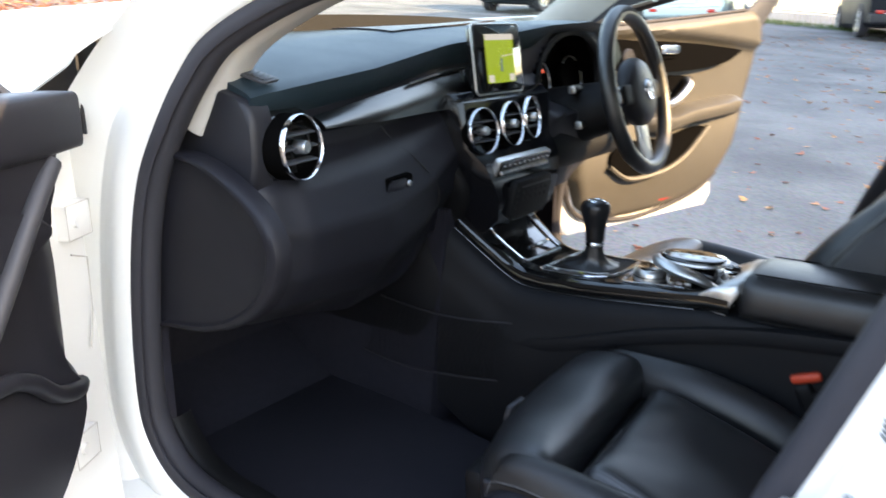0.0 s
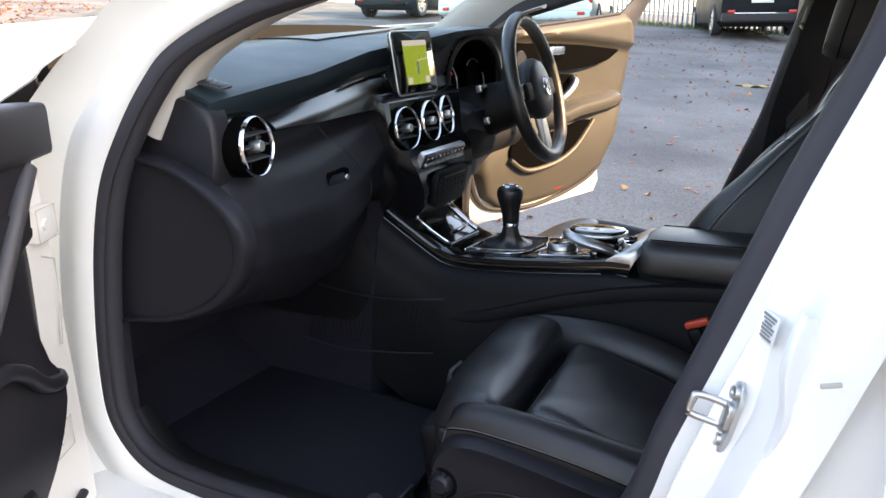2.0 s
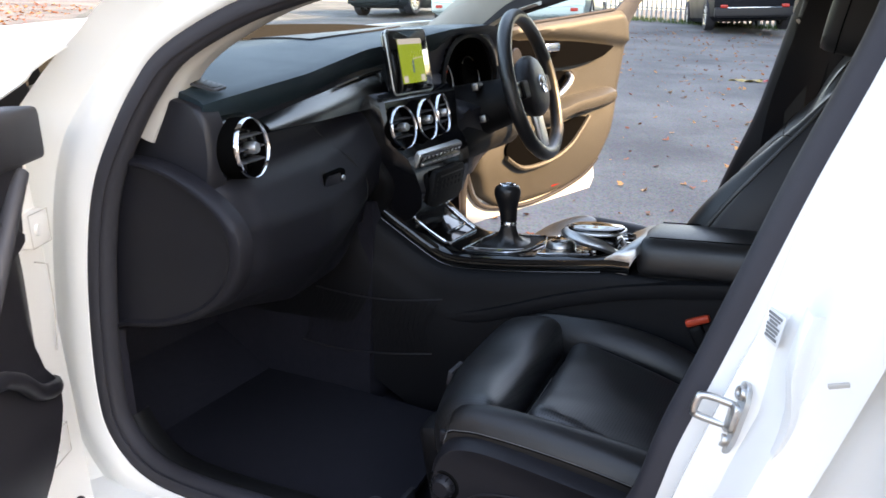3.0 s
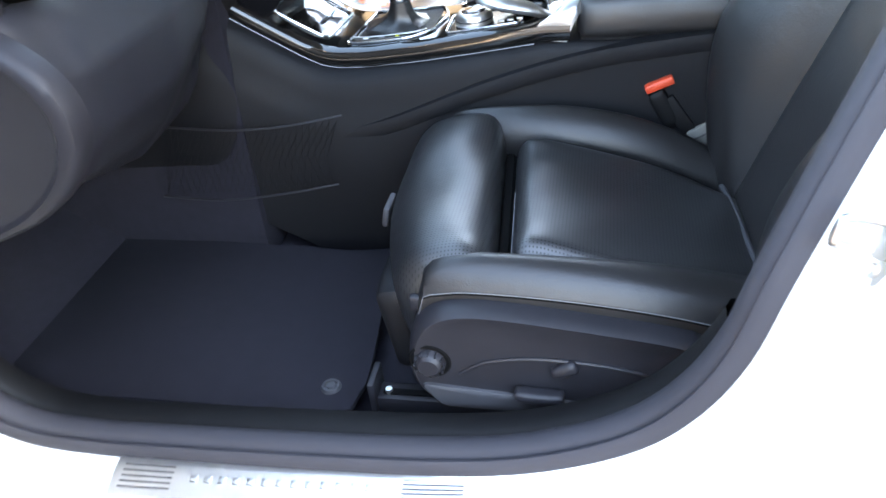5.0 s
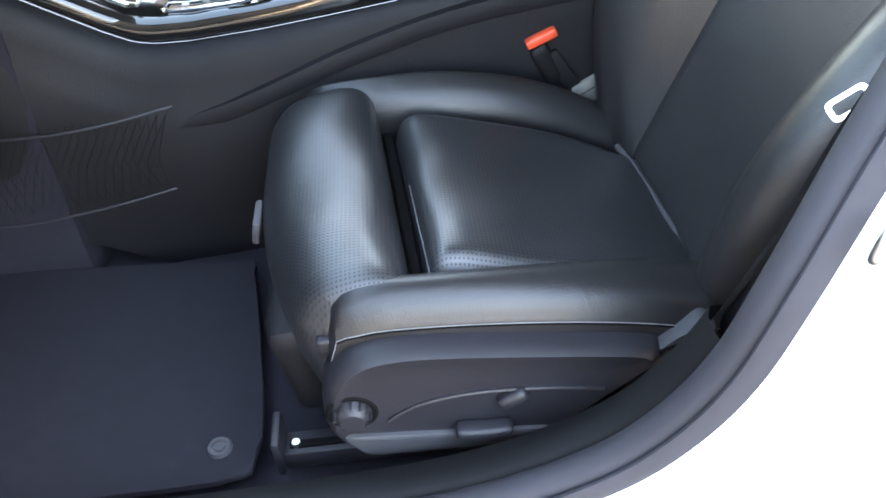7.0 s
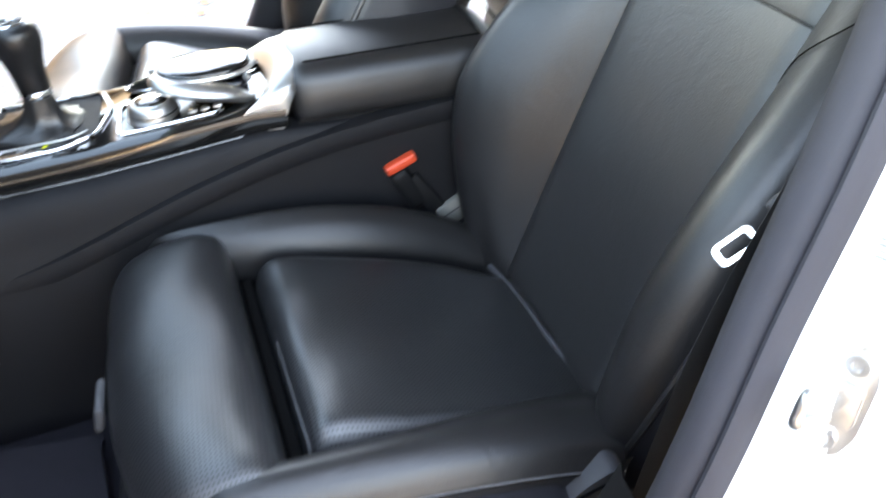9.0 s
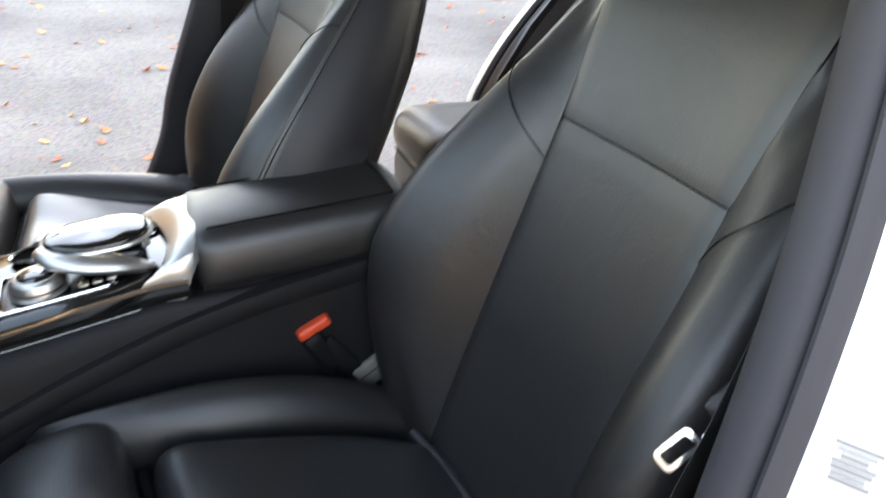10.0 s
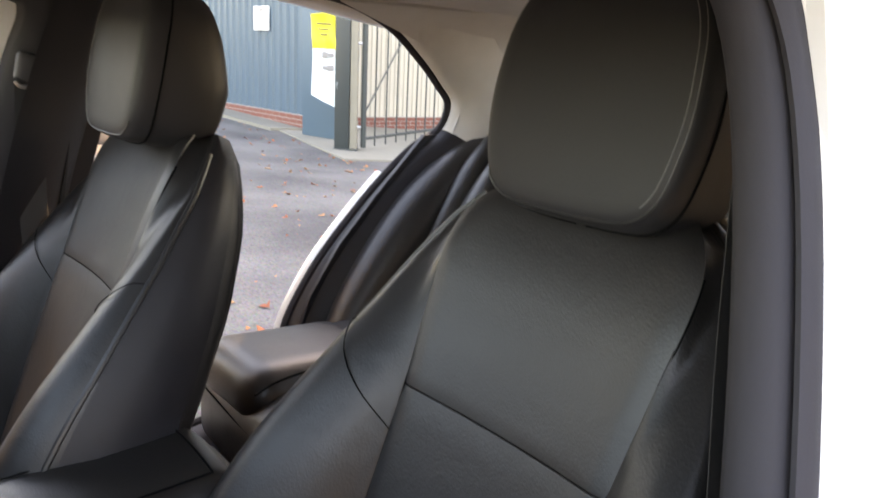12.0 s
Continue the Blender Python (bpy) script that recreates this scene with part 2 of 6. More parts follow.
def plate(outline, depth, r=0.003, m=None, segs=2):
    """A flat outline in xy, thick along z."""
    bm = bmesh.new()
    top = [bm.verts.new((x, y, depth / 2)) for x, y in outline]
    low = [bm.verts.new((x, y, -depth / 2)) for x, y in outline]
    n = len(outline)
    rim = [bm.faces.new(top), bm.faces.new(low[::-1])]
    for i in range(n):
        bm.faces.new((top[i], low[i], low[(i + 1) % n], top[(i + 1) % n]))
    if r:
        es = [e for f in rim for e in f.edges]
        bmesh.ops.bevel(bm, geom=es, offset=r, segments=segs, affect="EDGES", profile=0.5)
    if m:
        bm.transform(m)
    return bm


def rounded(w, h, r, n=5):
    pts = []
    for cx, cy, a0 in ((w / 2 - r, h / 2 - r, 0), (-w / 2 + r, h / 2 - r, 90), (-w / 2 + r, -h / 2 + r, 180), (w / 2 - r, -h / 2 + r, 270)):
        for k in range(n + 1):
            a = radians(a0 + 90 * k / n)
            pts.append((cx + r * math.cos(a), cy + r * math.sin(a)))
    return pts


def sheet(fn, nu, nv, thick=0.0, closed_u=False):
    """A grid surface fn(u, v), u and v from 0 to 1, thickened along its normals."""
    bm = bmesh.new()
    g = [[bm.verts.new(fn(i / nu, j / nv)) for j in range(nv + 1)] for i in range(nu + 1)]
    for i in range(nu):
        for j in range(nv):
            bm.faces.new((g[i][j], g[i + 1][j], g[i + 1][j + 1], g[i][j + 1]))
    if thick:
        bmesh.ops.recalc_face_normals(bm, faces=bm.faces)
        bmesh.ops.solidify(bm, geom=bm.faces[:], thickness=thick)
    return bm


def lerp(table, x):
    """Piecewise linear look-up in rows of (x, value)."""
    xs, ys = zip(*table)
    return float(np.interp(x, xs, ys))


AX = lambda x, y, z: Matrix((x, y, z)).transposed().to_4x4()  # noqa: E731  columns
FACE_REAR = Matrix(((0, 0, 1, 0), (1, 0, 0, 0), (0, 1, 0, 0), (0, 0, 0, 1)))  # local x -> y, y -> z, z -> x


def curve(table, x):
    """Like lerp, but smooth through the table's points."""
    if x <= table[0][0] or x >= table[-1][0]:
        return lerp(table, x)
    i = max(k for k in range(len(table) - 1) if table[k][0] <= x)
    slope = lambda k: (table[min(k + 1, len(table) - 1)][1] - table[max(k - 1, 0)][1]) / (table[min(k + 1, len(table) - 1)][0] - table[max(k - 1, 0)][0])  # noqa: E731
    (x0, y0), (x1, y1) = table[i], table[i + 1]
    h, t = x1 - x0, (x - x0) / (x1 - x0)
    return (2 * t ** 3 - 3 * t * t + 1) * y0 + (t ** 3 - 2 * t * t + t) * h * slope(i) + (3 * t * t - 2 * t ** 3) * y1 + (t ** 3 - t * t) * h * slope(i + 1)


def soft_corners(pts, r):
    """A polygon whose corners are rounded off."""
    out, n = [], len(pts)
    for i, p in enumerate(pts):
        p, a, b = Vector(p), Vector(pts[i - 1]), Vector(pts[(i + 1) % n])
        ra, rb = min(r, .45 * (a - p).length), min(r, .45 * (b - p).length)
        p0, p1 = p + (a - p).normalized() * ra, p + (b - p).normalized() * rb
        out += [p0.lerp(p, t).lerp(p.lerp(p1, t), t) for t in (0, .25, .5, .75, 1)]
    return out


# ---- ground ----
def ground_z(x, y):
    d = max(0.0, math.hypot(x, y) - 2.8)
    k = d / (d + 1.5)
    return k * (0.040 * y - 0.070 * x)


ASPHALT = mat("worn_asphalt", (0.13, 0.125, 0.125), 0.85, vary=0.3, scale=2.5, bump=0.9, fine=160, spec=0.25)
n_, l_ = ASPHALT.node_tree.nodes, ASPHALT.node_tree.links
b_ = n_["Principled BSDF"]
patch = n_.new("ShaderNodeTexNoise")
patch.inputs["Scale"].default_value, patch.inputs["Detail"].default_value = 0.9, 10
stone = n_.new("ShaderNodeTexVoronoi")
stone.inputs["Scale"].default_value = 90
tc_ = n_.new("ShaderNodeTexCoord")
l_.new(tc_.outputs["Object"], patch.inputs["Vector"]), l_.new(tc_.outputs["Object"], stone.inputs["Vector"])
rp = n_.new("ShaderNodeValToRGB")
rp.color_ramp.elements[0].position, rp.color_ramp.elements[0].color = 0.32, (0.076, 0.071, 0.068, 1)
rp.color_ramp.elements[1].position, rp.color_ramp.elements[1].color = 0.70, (0.160, 0.145, 0.127, 1)
l_.new(patch.outputs["Fac"], rp.inputs[0])
mx = n_.new("ShaderNodeMix")
mx.data_type, mx.blend_type = "RGBA", "MULTIPLY"
mx.inputs["Factor"].default_value = 0.6
l_.new(rp.outputs[0], mx.inputs["A"]), l_.new(stone.outputs["Color"], mx.inputs["B"])
hs = n_.new("ShaderNodeHueSaturation")
hs.inputs["Saturation"].default_value, hs.inputs["Value"].default_value = 0.5, 1.5
l_.new(mx.outputs["Result"], hs.inputs["Color"])
l_.new(hs.outputs[0], b_.inputs["Base Color"])

bm = bmesh.new()
rad = [0, 1, 2, 2.8, 3.3, 4, 5, 6.5, 8, 10, 13, 17, 22, 30, 45, 80, 200, 900]
rings = [[Vector((r * math.cos(a), r * math.sin(a), ground_z(r * math.cos(a), r * math.sin(a)) if r < 31 else ground_z(30 * math.cos(a), 30 * math.sin(a)))) for a in (2 * math.pi * k / 64 for k in range(64))] for r in rad[1:]]
loft(rings, True, False, bm)
bmesh.ops.contextual_create(bm, geom=[e for e in bm.edges if len(e.link_faces) == 1 and all(v.co.xy.length < 1.01 for v in e.verts)])
ground = tagged(part("ground", bm, ASPHALT, smooth=True), "worn grey asphalt car park scattered with leaves", "ground", kind="structure")


# ---- car shell ----
FRONT_LOOP = [(-.60, .448, .76), (-.72, .446, .76), (-.81, .455, .76), (-.87, .485, .76), (-.912, .54, .76), (-.922, .61, .76), (-.915, .73, .76), (-.89, .88, .76), (-.855, 1.0, .757),
              (-.805, 1.09, .75), (-.745, 1.17, .742), (-.685, 1.228, .73), (-.575, 1.285, .70), (-.46, 1.318, .68), (-.30, 1.365, .64), (-.1, 1.40, .61), (.1, 1.41, .60),
              (.25, 1.40, .596), (.293, 1.355, .607), (.279, 1.25, .642), (.219, 1.09, .694), (.181, .98, .718), (.143, .87, .735), (.107, .77, .755), (.082, .68, .76),
              (.045, .605, .76), (-.01, .545, .76), (-.095, .50, .76), (-.20, .472, .76), (-.36, .458, .76)]
REAR_LOOP = [(.46, .462, .76), (.34, .464, .76), (.25, .49, .76), (.195, .56, .76), (.18, .70, .76), (.178, .85, .745), (.19, 1.0, .71), (.240, 1.2, .67), (.285, 1.33, .63), (.35, 1.395, .61),
             (.58, 1.43, .60), (.73, 1.43, .615), (.88, 1.385, .64), (1.0, 1.31, .67), (1.075, 1.25, .69), (1.12, 1.20, .70), (1.11, 1.13, .72), (1.04, 1.085, .735),
             (.965, 1.02, .745), (.88, .935, .75), (.775, .815, .755), (.70, .695, .76), (.66, .595, .76), (.60, .51, .76)]


def band(loop, side, profile, section=None, per=5, rear=None, taper=None):
    """Sweep a (into the opening, inboard) profile round an opening."""
    pts = smooth_line(loop, per, True)
    n, rings = len(pts), []
    cx, cz = sum(p.x for p in pts) / n, sum(p.y for p in pts) / n
    for i, p in enumerate(pts):
        d = pts[(i + 1) % n] - pts[i - 1]
        d = Vector((d.x, d.y)).normalized()
        nx, nz = -d.y, d.x
        if nx * (cx - p.x) + nz * (cz - p.y) < 0:
            nx, nz = -nx, -nz
        k = max(0, min(1, (p.x + .25) / .3)) if rear else 0
        prof = [(a + (c - a) * k, b + (d_ - b) * k) for (a, b), (c, d_) in zip(profile, rear or profile)]
        if taper:
            ka = lerp(taper, p.y) if p.x < 0 else 1
            prof = [(a * ka, b) for a, b in prof]
        rings.append([Vector((p.x + nx * a, side * (p.z - b), p.y + nz * a)) for a, b in prof])
    if section:
        return loft((rings + rings[:1])[section[0] * per:section[1] * per + 1], False, False)
    rings.append(rings[0])
    bm = loft(rings, False, False)
    bmesh.ops.remove_doubles(bm, verts=bm.verts, dist=1e-6)
    return bm


SEAL = [(-.004, .001), (.008, -.001), (.018, .0), (.0225, .004), (.0215, .0075), (.011, .0095), (.0215, .0115), (.027, .018), (.029, .030), (.024, .042), (.012, .050), (-.02, .054)]
FLANGE = [(.004, .012), (0, -.002), (-.012, -.010), (-.042, -.014), (-.056, -.009), (-.078, -.007), (-.092, -.020), (-.120, -.034), (-.140, -.055)]
FLANGE_REAR = [(.004, .012), (0, -.001), (-.010, .002), (-.024, .004), (-.033, .002), (-.057, -.028), (-.070, -.050), (-.082, -.064), (-.130, -.070)]
THIN_SEAL = [(-.004, .001), (.007, -.001), (.013, .003), (.014, .010), (.008, .017), (-.012, .020)]
PILLAR_STRIP = [(.008, .048), (.026, .054), (.034, .060), (.037, .074), (.030, .105)]
SILL_TRIM = [(.010, .048), (.015, .052), (.017, .060), (.016, .078), (.008, .094), (-.01, .10)]
INNER = [(-.012, .018), (.004, .022), (.004, .032), (-.012, .060), (-.060, .095), (-.13, .125)]

shell = thing("car_shell", "white saloon car body with open door apertures", "car")
for side in (-1, 1):
    for loop in (FRONT_LOOP, REAR_LOOP):
        if side == -1 and loop is REAR_LOOP:
            continue
        if side == 1 and loop is FRONT_LOOP:   # the far pillar stands further forward
            loop = [(x - .13 * max(0, min(1, (z - .98) / .22)) * max(0, min(1, (-.1 - x) / .35)) - .14 * max(0, min(1, (x + .35) / .4)) * lerp([(.85, 1), (1.0, .96), (1.1, 1.02), (1.25, 1.15), (1.4, .95)], z), z, y + (.025 * max(0, min(1, (z - 1.05) / .2)) if x > .15 else 0)) for x, z, y in loop]
        part("door_seal", band(loop, side, THIN_SEAL if loop is REAR_LOOP else SEAL), RUBBER, shell, "black rubber door aperture seal")
        part("aperture_flange", band(loop, side, FLANGE, rear=FLANGE_REAR if loop is not REAR_LOOP else None, taper=[(1.05, 1), (1.20, .58)]), PAINT, shell)
        if side == -1:   # moulded trims that overlap the seal along the sill and up the pillar
            for a_, b_, what in ((0, 4, "sill_trim"), (26, 30, "sill_trim"), (24, 26, "pillar_lower_trim")):
                part(what, band(loop, side, SILL_TRIM, (a_, b_)), COWL, shell, "black moulded trim beside the seal")
        if side == 1 and loop is not REAR_LOOP:   # the far pillar's black lining
            part("pillar_lining", band(loop, side, [(.020, .046), (.010, .052), (-.03, .058), (-.09, .062), (-.15, .05)], (15, 26)), PLASTIC, shell, "black far pillar lining")
        if loop is not REAR_LOOP:
            part("pillar_strip", band(loop, side, PILLAR_STRIP, (9, 13), taper=[(1.12, 1), (1.30, .60)]), CREAM, shell, "pale grey pillar edge trim")
        if loop is REAR_LOOP:
            part("aperture_lining", band(loop, side, INNER, (9, 16)), HEADLINER, shell, "pale grey woven lining")
            part("aperture_trim", band(loop[16:] + loop[:16], side, INNER, (0, 17)), PLASTIC, shell)
            lip = smooth_line(REAR_LOOP[18:], 5)
            part("arch_lip", loft([[Vector((p.x + a * -.75, side * (p.z + b), p.y + a * .65)) for a, b in ((-.010, .0), (-.002, .012), (.002, .030), (-.004, .050), (-.03, .06))] for p in lip], False, False), PAINT, shell, "white painted arch lip")


def skin(table_x, table_z, side, nu=16, nv=16, thick=.004, yf=None):
    """An outer panel between x limits and z limits that follow the body's bulge."""
    def f(u, v):
        x = table_x[0] + (table_x[1] - table_x[0]) * u
        z = table_z[0](x) + (table_z[1](x) - table_z[0](x)) * v
        return Vector((x, side * yf(x, z), z))
    return sheet(f, nu, nv, thick)


def bulge(x, z):
    return lerp([(.25, .80), (.45, .865), (.62, .882), (.72, .872), (.80, .885), (.95, .875), (1.05, .845), (1.15, .80)], z)


for side in (-1, 1):
    # sill beneath the doors, with a step
    prof = [(.70, .34), (.74, .44), (.765, .438), (.80, .425), (.838, .415), (.845, .40), (.84, .36), (.80, .26), (.70, .24)]
    part("sill", loft([[Vector((x, side * y, z)) for y, z in prof] for x in np.linspace(-1.0, 1.0, 9)]), PAINT, shell, "white door sill")
    # front wing
    part("wing", skin((-2.35, -.76), (lambda x: lerp([(-1.035, .35), (-1.03, 1.06), (-1.01, 1.105), (-.86, 1.180), (-.835, 1.210), (-.80, 1.245), (-.76, 1.268)], x), lambda x: lerp([(-2.35, 1.10), (-2.0, 1.18), (-1.5, 1.24), (-1.0, 1.262), (-.80, 1.272), (-.74, 1.275)], x)), side, 130, 24, yf=lambda x, z: lerp([(.3, .86), (.8, .895), (1.0, .885), (1.12, .865), (1.20, .835), (1.245, .78), (1.275, .73)], z) - .06 * max(0, -1.5 - x) ** 2), PAINT, shell, "white front wing")
    part("inner_wing", sheet(lambda u, v: Vector((-1.40 + .47 * u, side * .79, 1.07 + (.10 + .02 * u) * v)), 6, 6, .004), PLASTIC, shell)
    # roof rail
    part("roof_rail", tube([(-.25, side * .70, 1.415), (.1, side * .655, 1.455), (.6, side * .66, 1.465), (1.0, side * .69, 1.41), (1.35, side * .73, 1.24)], .05, 10), PAINT, shell)
    part("rear_pillar", sheet(lambda u, v: Vector((1.20 + .86 * u + .13 * v * (1 - u), side * (.80 - .16 * v), 1.05 + (.38 - .32 * u) * v)), 10, 8, .006), PAINT, shell, "white rear pillar")
    part("quarter_panel", skin((1.10, 2.3), (lambda x: .45, lambda x: 1.05 + .02 * (x - 1.1)), side, yf=bulge), PAINT, shell)
    # windscreen pillar lining
    if side < 0:
        b = smooth_line([(-1.06, side * .71, 1.13), (-.90, side * .705, 1.17), (-.76, side * .69, 1.245), (-.55, side * .65, 1.325), (-.30, side * .60, 1.40), (-.1, side * .57, 1.43)], 5)
        part("pillar_trim", loft([[p + Vector((0, side * q, c)) for q, c in ((.035, -.035), (.03, .02), (-.03, .03), (-.06, .01), (-.03, -.02))] for p in b]), CREAM, shell, "pale grey inner pillar trim")
    else:   # the far one is a broad moulding between screen and door
        fore = smooth_line([(-1.10, .705, 1.19), (-.95, .668, 1.268), (-.87, .645, 1.318), (-.70, .605, 1.385), (-.45, .56, 1.435)], 5)
        aft = smooth_line([(-.97, .735, 1.12), (-.85, .722, 1.200), (-.765, .70, 1.252), (-.63, .672, 1.322), (-.33, .62, 1.405)], 5)
        part("pillar_trim", sheet(lambda u, v: fore[round(u * 20)].lerp(aft[round(u * 20)], v) + Vector((.014, -.022, .004)) * math.sin(math.pi * v) ** .7, 20, 10, .012), CREAM, shell, "pale grey inner pillar trim")
    # centre pillar trim and cover
    o = .15 if side > 0 else 0
    b = .045 if side < 0 else 0   # the near pillar leans further back
    d = .022 if side < 0 else 0
    part("centre_pillar_trim", loft([[Vector((x0 + .01, side * (y - .010), z)), Vector((x0 + .05, side * (y - .040), z)), Vector((x1 - .03, side * (y - .045), z)), Vector((x1, side * (y - .012), z)), Vector((x1 - .02, side * (y + .02), z)), Vector((x0 + .02, side * (y + .02), z))]
                                     for x0, x1, y, z in ((.10 - o, .36 - o, .74, .40), (.13 - o, .355 - o, .735, .62), (.17 - o, .36 - o, .715, .80), (.215 - o * .9, .385 - o * 1.25, .685, 1.0), (.255 - o * .8 + b, .415 + b - o * 1.25, .64 - d, 1.2), (.28 - o * .65 + b, .45 + b - o * 1.0, .58 - d, 1.40))]), COWL, shell, "black inner pillar trim")
    part("centre_pillar", loft([[Vector((x0, side * y, z)), Vector((x1, side * (y + .006), z)), Vector((x1, side * (y - .03), z)), Vector((x0, side * (y - .03), z))]
                                for x0, x1, y, z in ((-.02 - o, .42 - o, .775, .42), (.07 - o, .41 - o, .782, .58), (.12 - o, .40 - o, .782, .75), (.15 - o, .40 - o * 1.3, .762, .84), (.18 - o, .40 - o * 1.3, .730, .92), (.21 - o, .41 - o * 1.3, .712, 1.05), (.24 + b - o, .44 + b - o * 1.35, .672 - d, 1.22), (.25 + b - o, .47 + b - o, .63 - d, 1.40))]), PAINT, shell, "white centre pillar")
    # rear pillar lining
    part("rear_pillar_trim", sheet(lambda u, v: Vector((lerp([(0, .72), (.4, 1.0), (.7, 1.14), (1, 1.10)], v) + u * .55, side * (lerp([(0, .585), (.5, .635), (1, .69)], v) - .10 * u), lerp([(0, 1.425), (.4, 1.34), (.7, 1.22), (1, 1.06)], v) + u * lerp([(0, 0), (1, .02)], v))), 10, 12, .01), HEADLINER, shell, "pale grey rear pillar lining")

for side in (-1, 1):
    part("quarter_lining", plate([(1.05, 1.12), (.99, 1.06), (.90, .97), (.80, .86), (.72, .74), (.68, .62), (.64, .40), (1.60, .40), (1.60, 1.12)], .012, 0, Matrix.Translation((0, side * .705, 0)) @ pose(0, 0, 0, 90)), PLASTIC, shell)
# roof, lining, floor pan, bulkheads, bonnet, glass
part("roof", sheet(lambda u, v: Vector((-.45 + 1.75 * u, -.66 + 1.32 * v, 1.435 + .05 * math.sin(math.pi * u) + .03 * math.sin(math.pi * v))), 14, 14, .004), PAINT, shell)
part("headliner", sheet(lambda u, v: Vector((-.42 + 1.75 * u, -.60 + 1.20 * v, 1.405 + .035 * math.sin(math.pi * u) + .03 * math.sin(math.pi * v))), 14, 14, .008), HEADLINER, shell, "pale grey woven headliner")
part("tunnel", loft([[Vector((x, s * w, z)) for s, w, z in ((-1, .20, .36), (-1, .19, .50), (-1, .165, .68), (-1, .15, .86), (1, .15, .86), (1, .165, .68), (1, .19, .50), (1, .20, .36))] for x in (-1.24, -1.0, -.8, -.70)]), CARPET, shell, "black carpeted tunnel")
for side in (-1, 1):
    part("footwell_lining", loft([[Vector((x, side * .745, .36)), Vector((x, side * .70, .40)), Vector((x, side * .70, 1.0)), Vector((x, side * .745, 1.0))] for x in (-1.24, -1.0, -.90)]), CARPET, shell)
part("floor_pan", sheet(lambda u, v: Vector((-1.25 + 2.6 * u, -.74 + 1.48 * v, .355 + (.18 * max(0, .12 - u) / .12))), 24, 6, .03), CARPET, shell, "black carpet")
part("bulkhead", sheet(lambda u, v: Vector((-1.22 + .10 * v, -.74 + 1.48 * u, .38 + .74 * v)), 4, 4, .02), CARPET, shell)
part("parcel_shelf", bevelbox(.75, 1.36, .02, .004, pose(1.62, 0, 1.08)), PLASTIC, shell)
part("rear_bulkhead", bevelbox(.03, 1.40, .75, .004, pose(1.42, 0, .72)), PLASTIC, shell)
part("bonnet", sheet(lambda u, v: Vector((-2.45 + 1.30 * u, -.80 + 1.60 * v, 1.06 + .122 * u ** .6 + .018 * math.sin(math.pi * v) ** .7 + .010)), 14, 14, .004), PAINT, shell)
part("scuttle", sheet(lambda u, v: Vector((-1.20 + .17 * u, -.70 + 1.40 * v, 1.220 + .030 * math.sin(math.pi * v) ** .6 + .006 * u)), 6, 14, .07), COWL, shell, "black scuttle panel")
pane = part("windscreen", sheet(lambda u, v: Vector((-1.06 + .72 * u - .08 * math.sin(math.pi * v), (-.70 + 1.40 * v) * (1 - .19 * u), 1.228 + .205 * u + .02 * math.sin(math.pi * u))), 12, 12), SCREEN_GLASS, shell, "clear windscreen glass")
pane.visible_shadow = False
pane = part("rear_window", sheet(lambda u, v: Vector((1.28 + .72 * u, (-.62 + 1.24 * v), 1.42 - .32 * u)), 6, 6), GLASS, shell)
pane.visible_shadow = False
# closed rear door on the near side
part("rear_door_skin", skin((.315, 1.18), (lambda x: .36 + .35 * max(0, x - .75) ** 1.2, lambda x: 1.04), -1, yf=bulge), PAINT, shell, "closed white rear door")
part("rear_door_edge", loft([[Vector((.315, -bulge(0, z), z)), Vector((.318, -bulge(0, z) + .004, z)), Vector((.335, -.80, z)), Vector((.34, -.77, z))] for z in np.linspace(.38, 1.04, 12)], False, False), PAINT, shell)
ridge = smooth_line([(.234, -.776, .965), (.226, -.796, .935), (.222, -.803, .905), (.225, -.804, .854), (.209, -.804, .801), (.192, -.804, .754), (.160, -.803, .68), (.12, -.80, .60)], 6)
part("shut_ridge", loft([[p + Vector((a * .55, b, a * -.25)) for a, b in ((-.016, .016), (-.010, .003), (-.003, -.002), (.004, .001), (.012, .012), (.030, .020))] for p in ridge], False, False), PAINT, shell, "rolled white shut edge of the rear door")
part("latch_slot", bevelbox(.020, .004, .005, .001, pose(.262, -.812, .911, 0, -8, 20)), CREAM, shell)
part("rear_window_frame", tube(smooth_line([(.33, -.845, 1.05), (.38, -.80, 1.2), (.43, -.74, 1.36), (.6, -.70, 1.43), (.85, -.72, 1.40), (1.05, -.77, 1.28), (1.14, -.83, 1.06)], 5), .02, 8), PLASTIC, shell)
pane = part("rear_door_glass", sheet(lambda u, v: Vector((.36 + .07 * v + (.76 - .25 * v) * u, -.84 + .13 * v, 1.04 + .36 * v)), 4, 4), DARKGLASS, shell)
# sill plate, striker, type label
SILLP = thing("sill_plate", "brushed steel sill guard with lettering on the door sill", "sill plate")
rise = lambda x: .006 + curve([(-.72, 0), (-.60, .001), (-.36, .010), (-.20, .022), (-.10, .038)], x)  # noqa: E731  follows the seal
slim = lambda x: lerp([(-.675, .95), (-.12, .60)], x)  # noqa: E731
on_guard = lambda x, y: Vector((x, -.752 + (y + .752) * slim(x), .4440 - .30 * max(0, -.768 - y) * slim(x) + rise(x) * .9))  # noqa: E731
part("guard", loft([[Vector((x, -.752 + (y + .752) * slim(x), z + rise(x) * k)) for y, z, k in ((-.744, .4400, 1), (-.752, .4440, 1), (-.772, .4425, 1), (-.802, .4330, .9), (-.812, .4295, .85), (-.810, .421, .8), (-.775, .430, 1))] for x in np.linspace(-.675, -.195, 12)]), SATIN, SILLP)
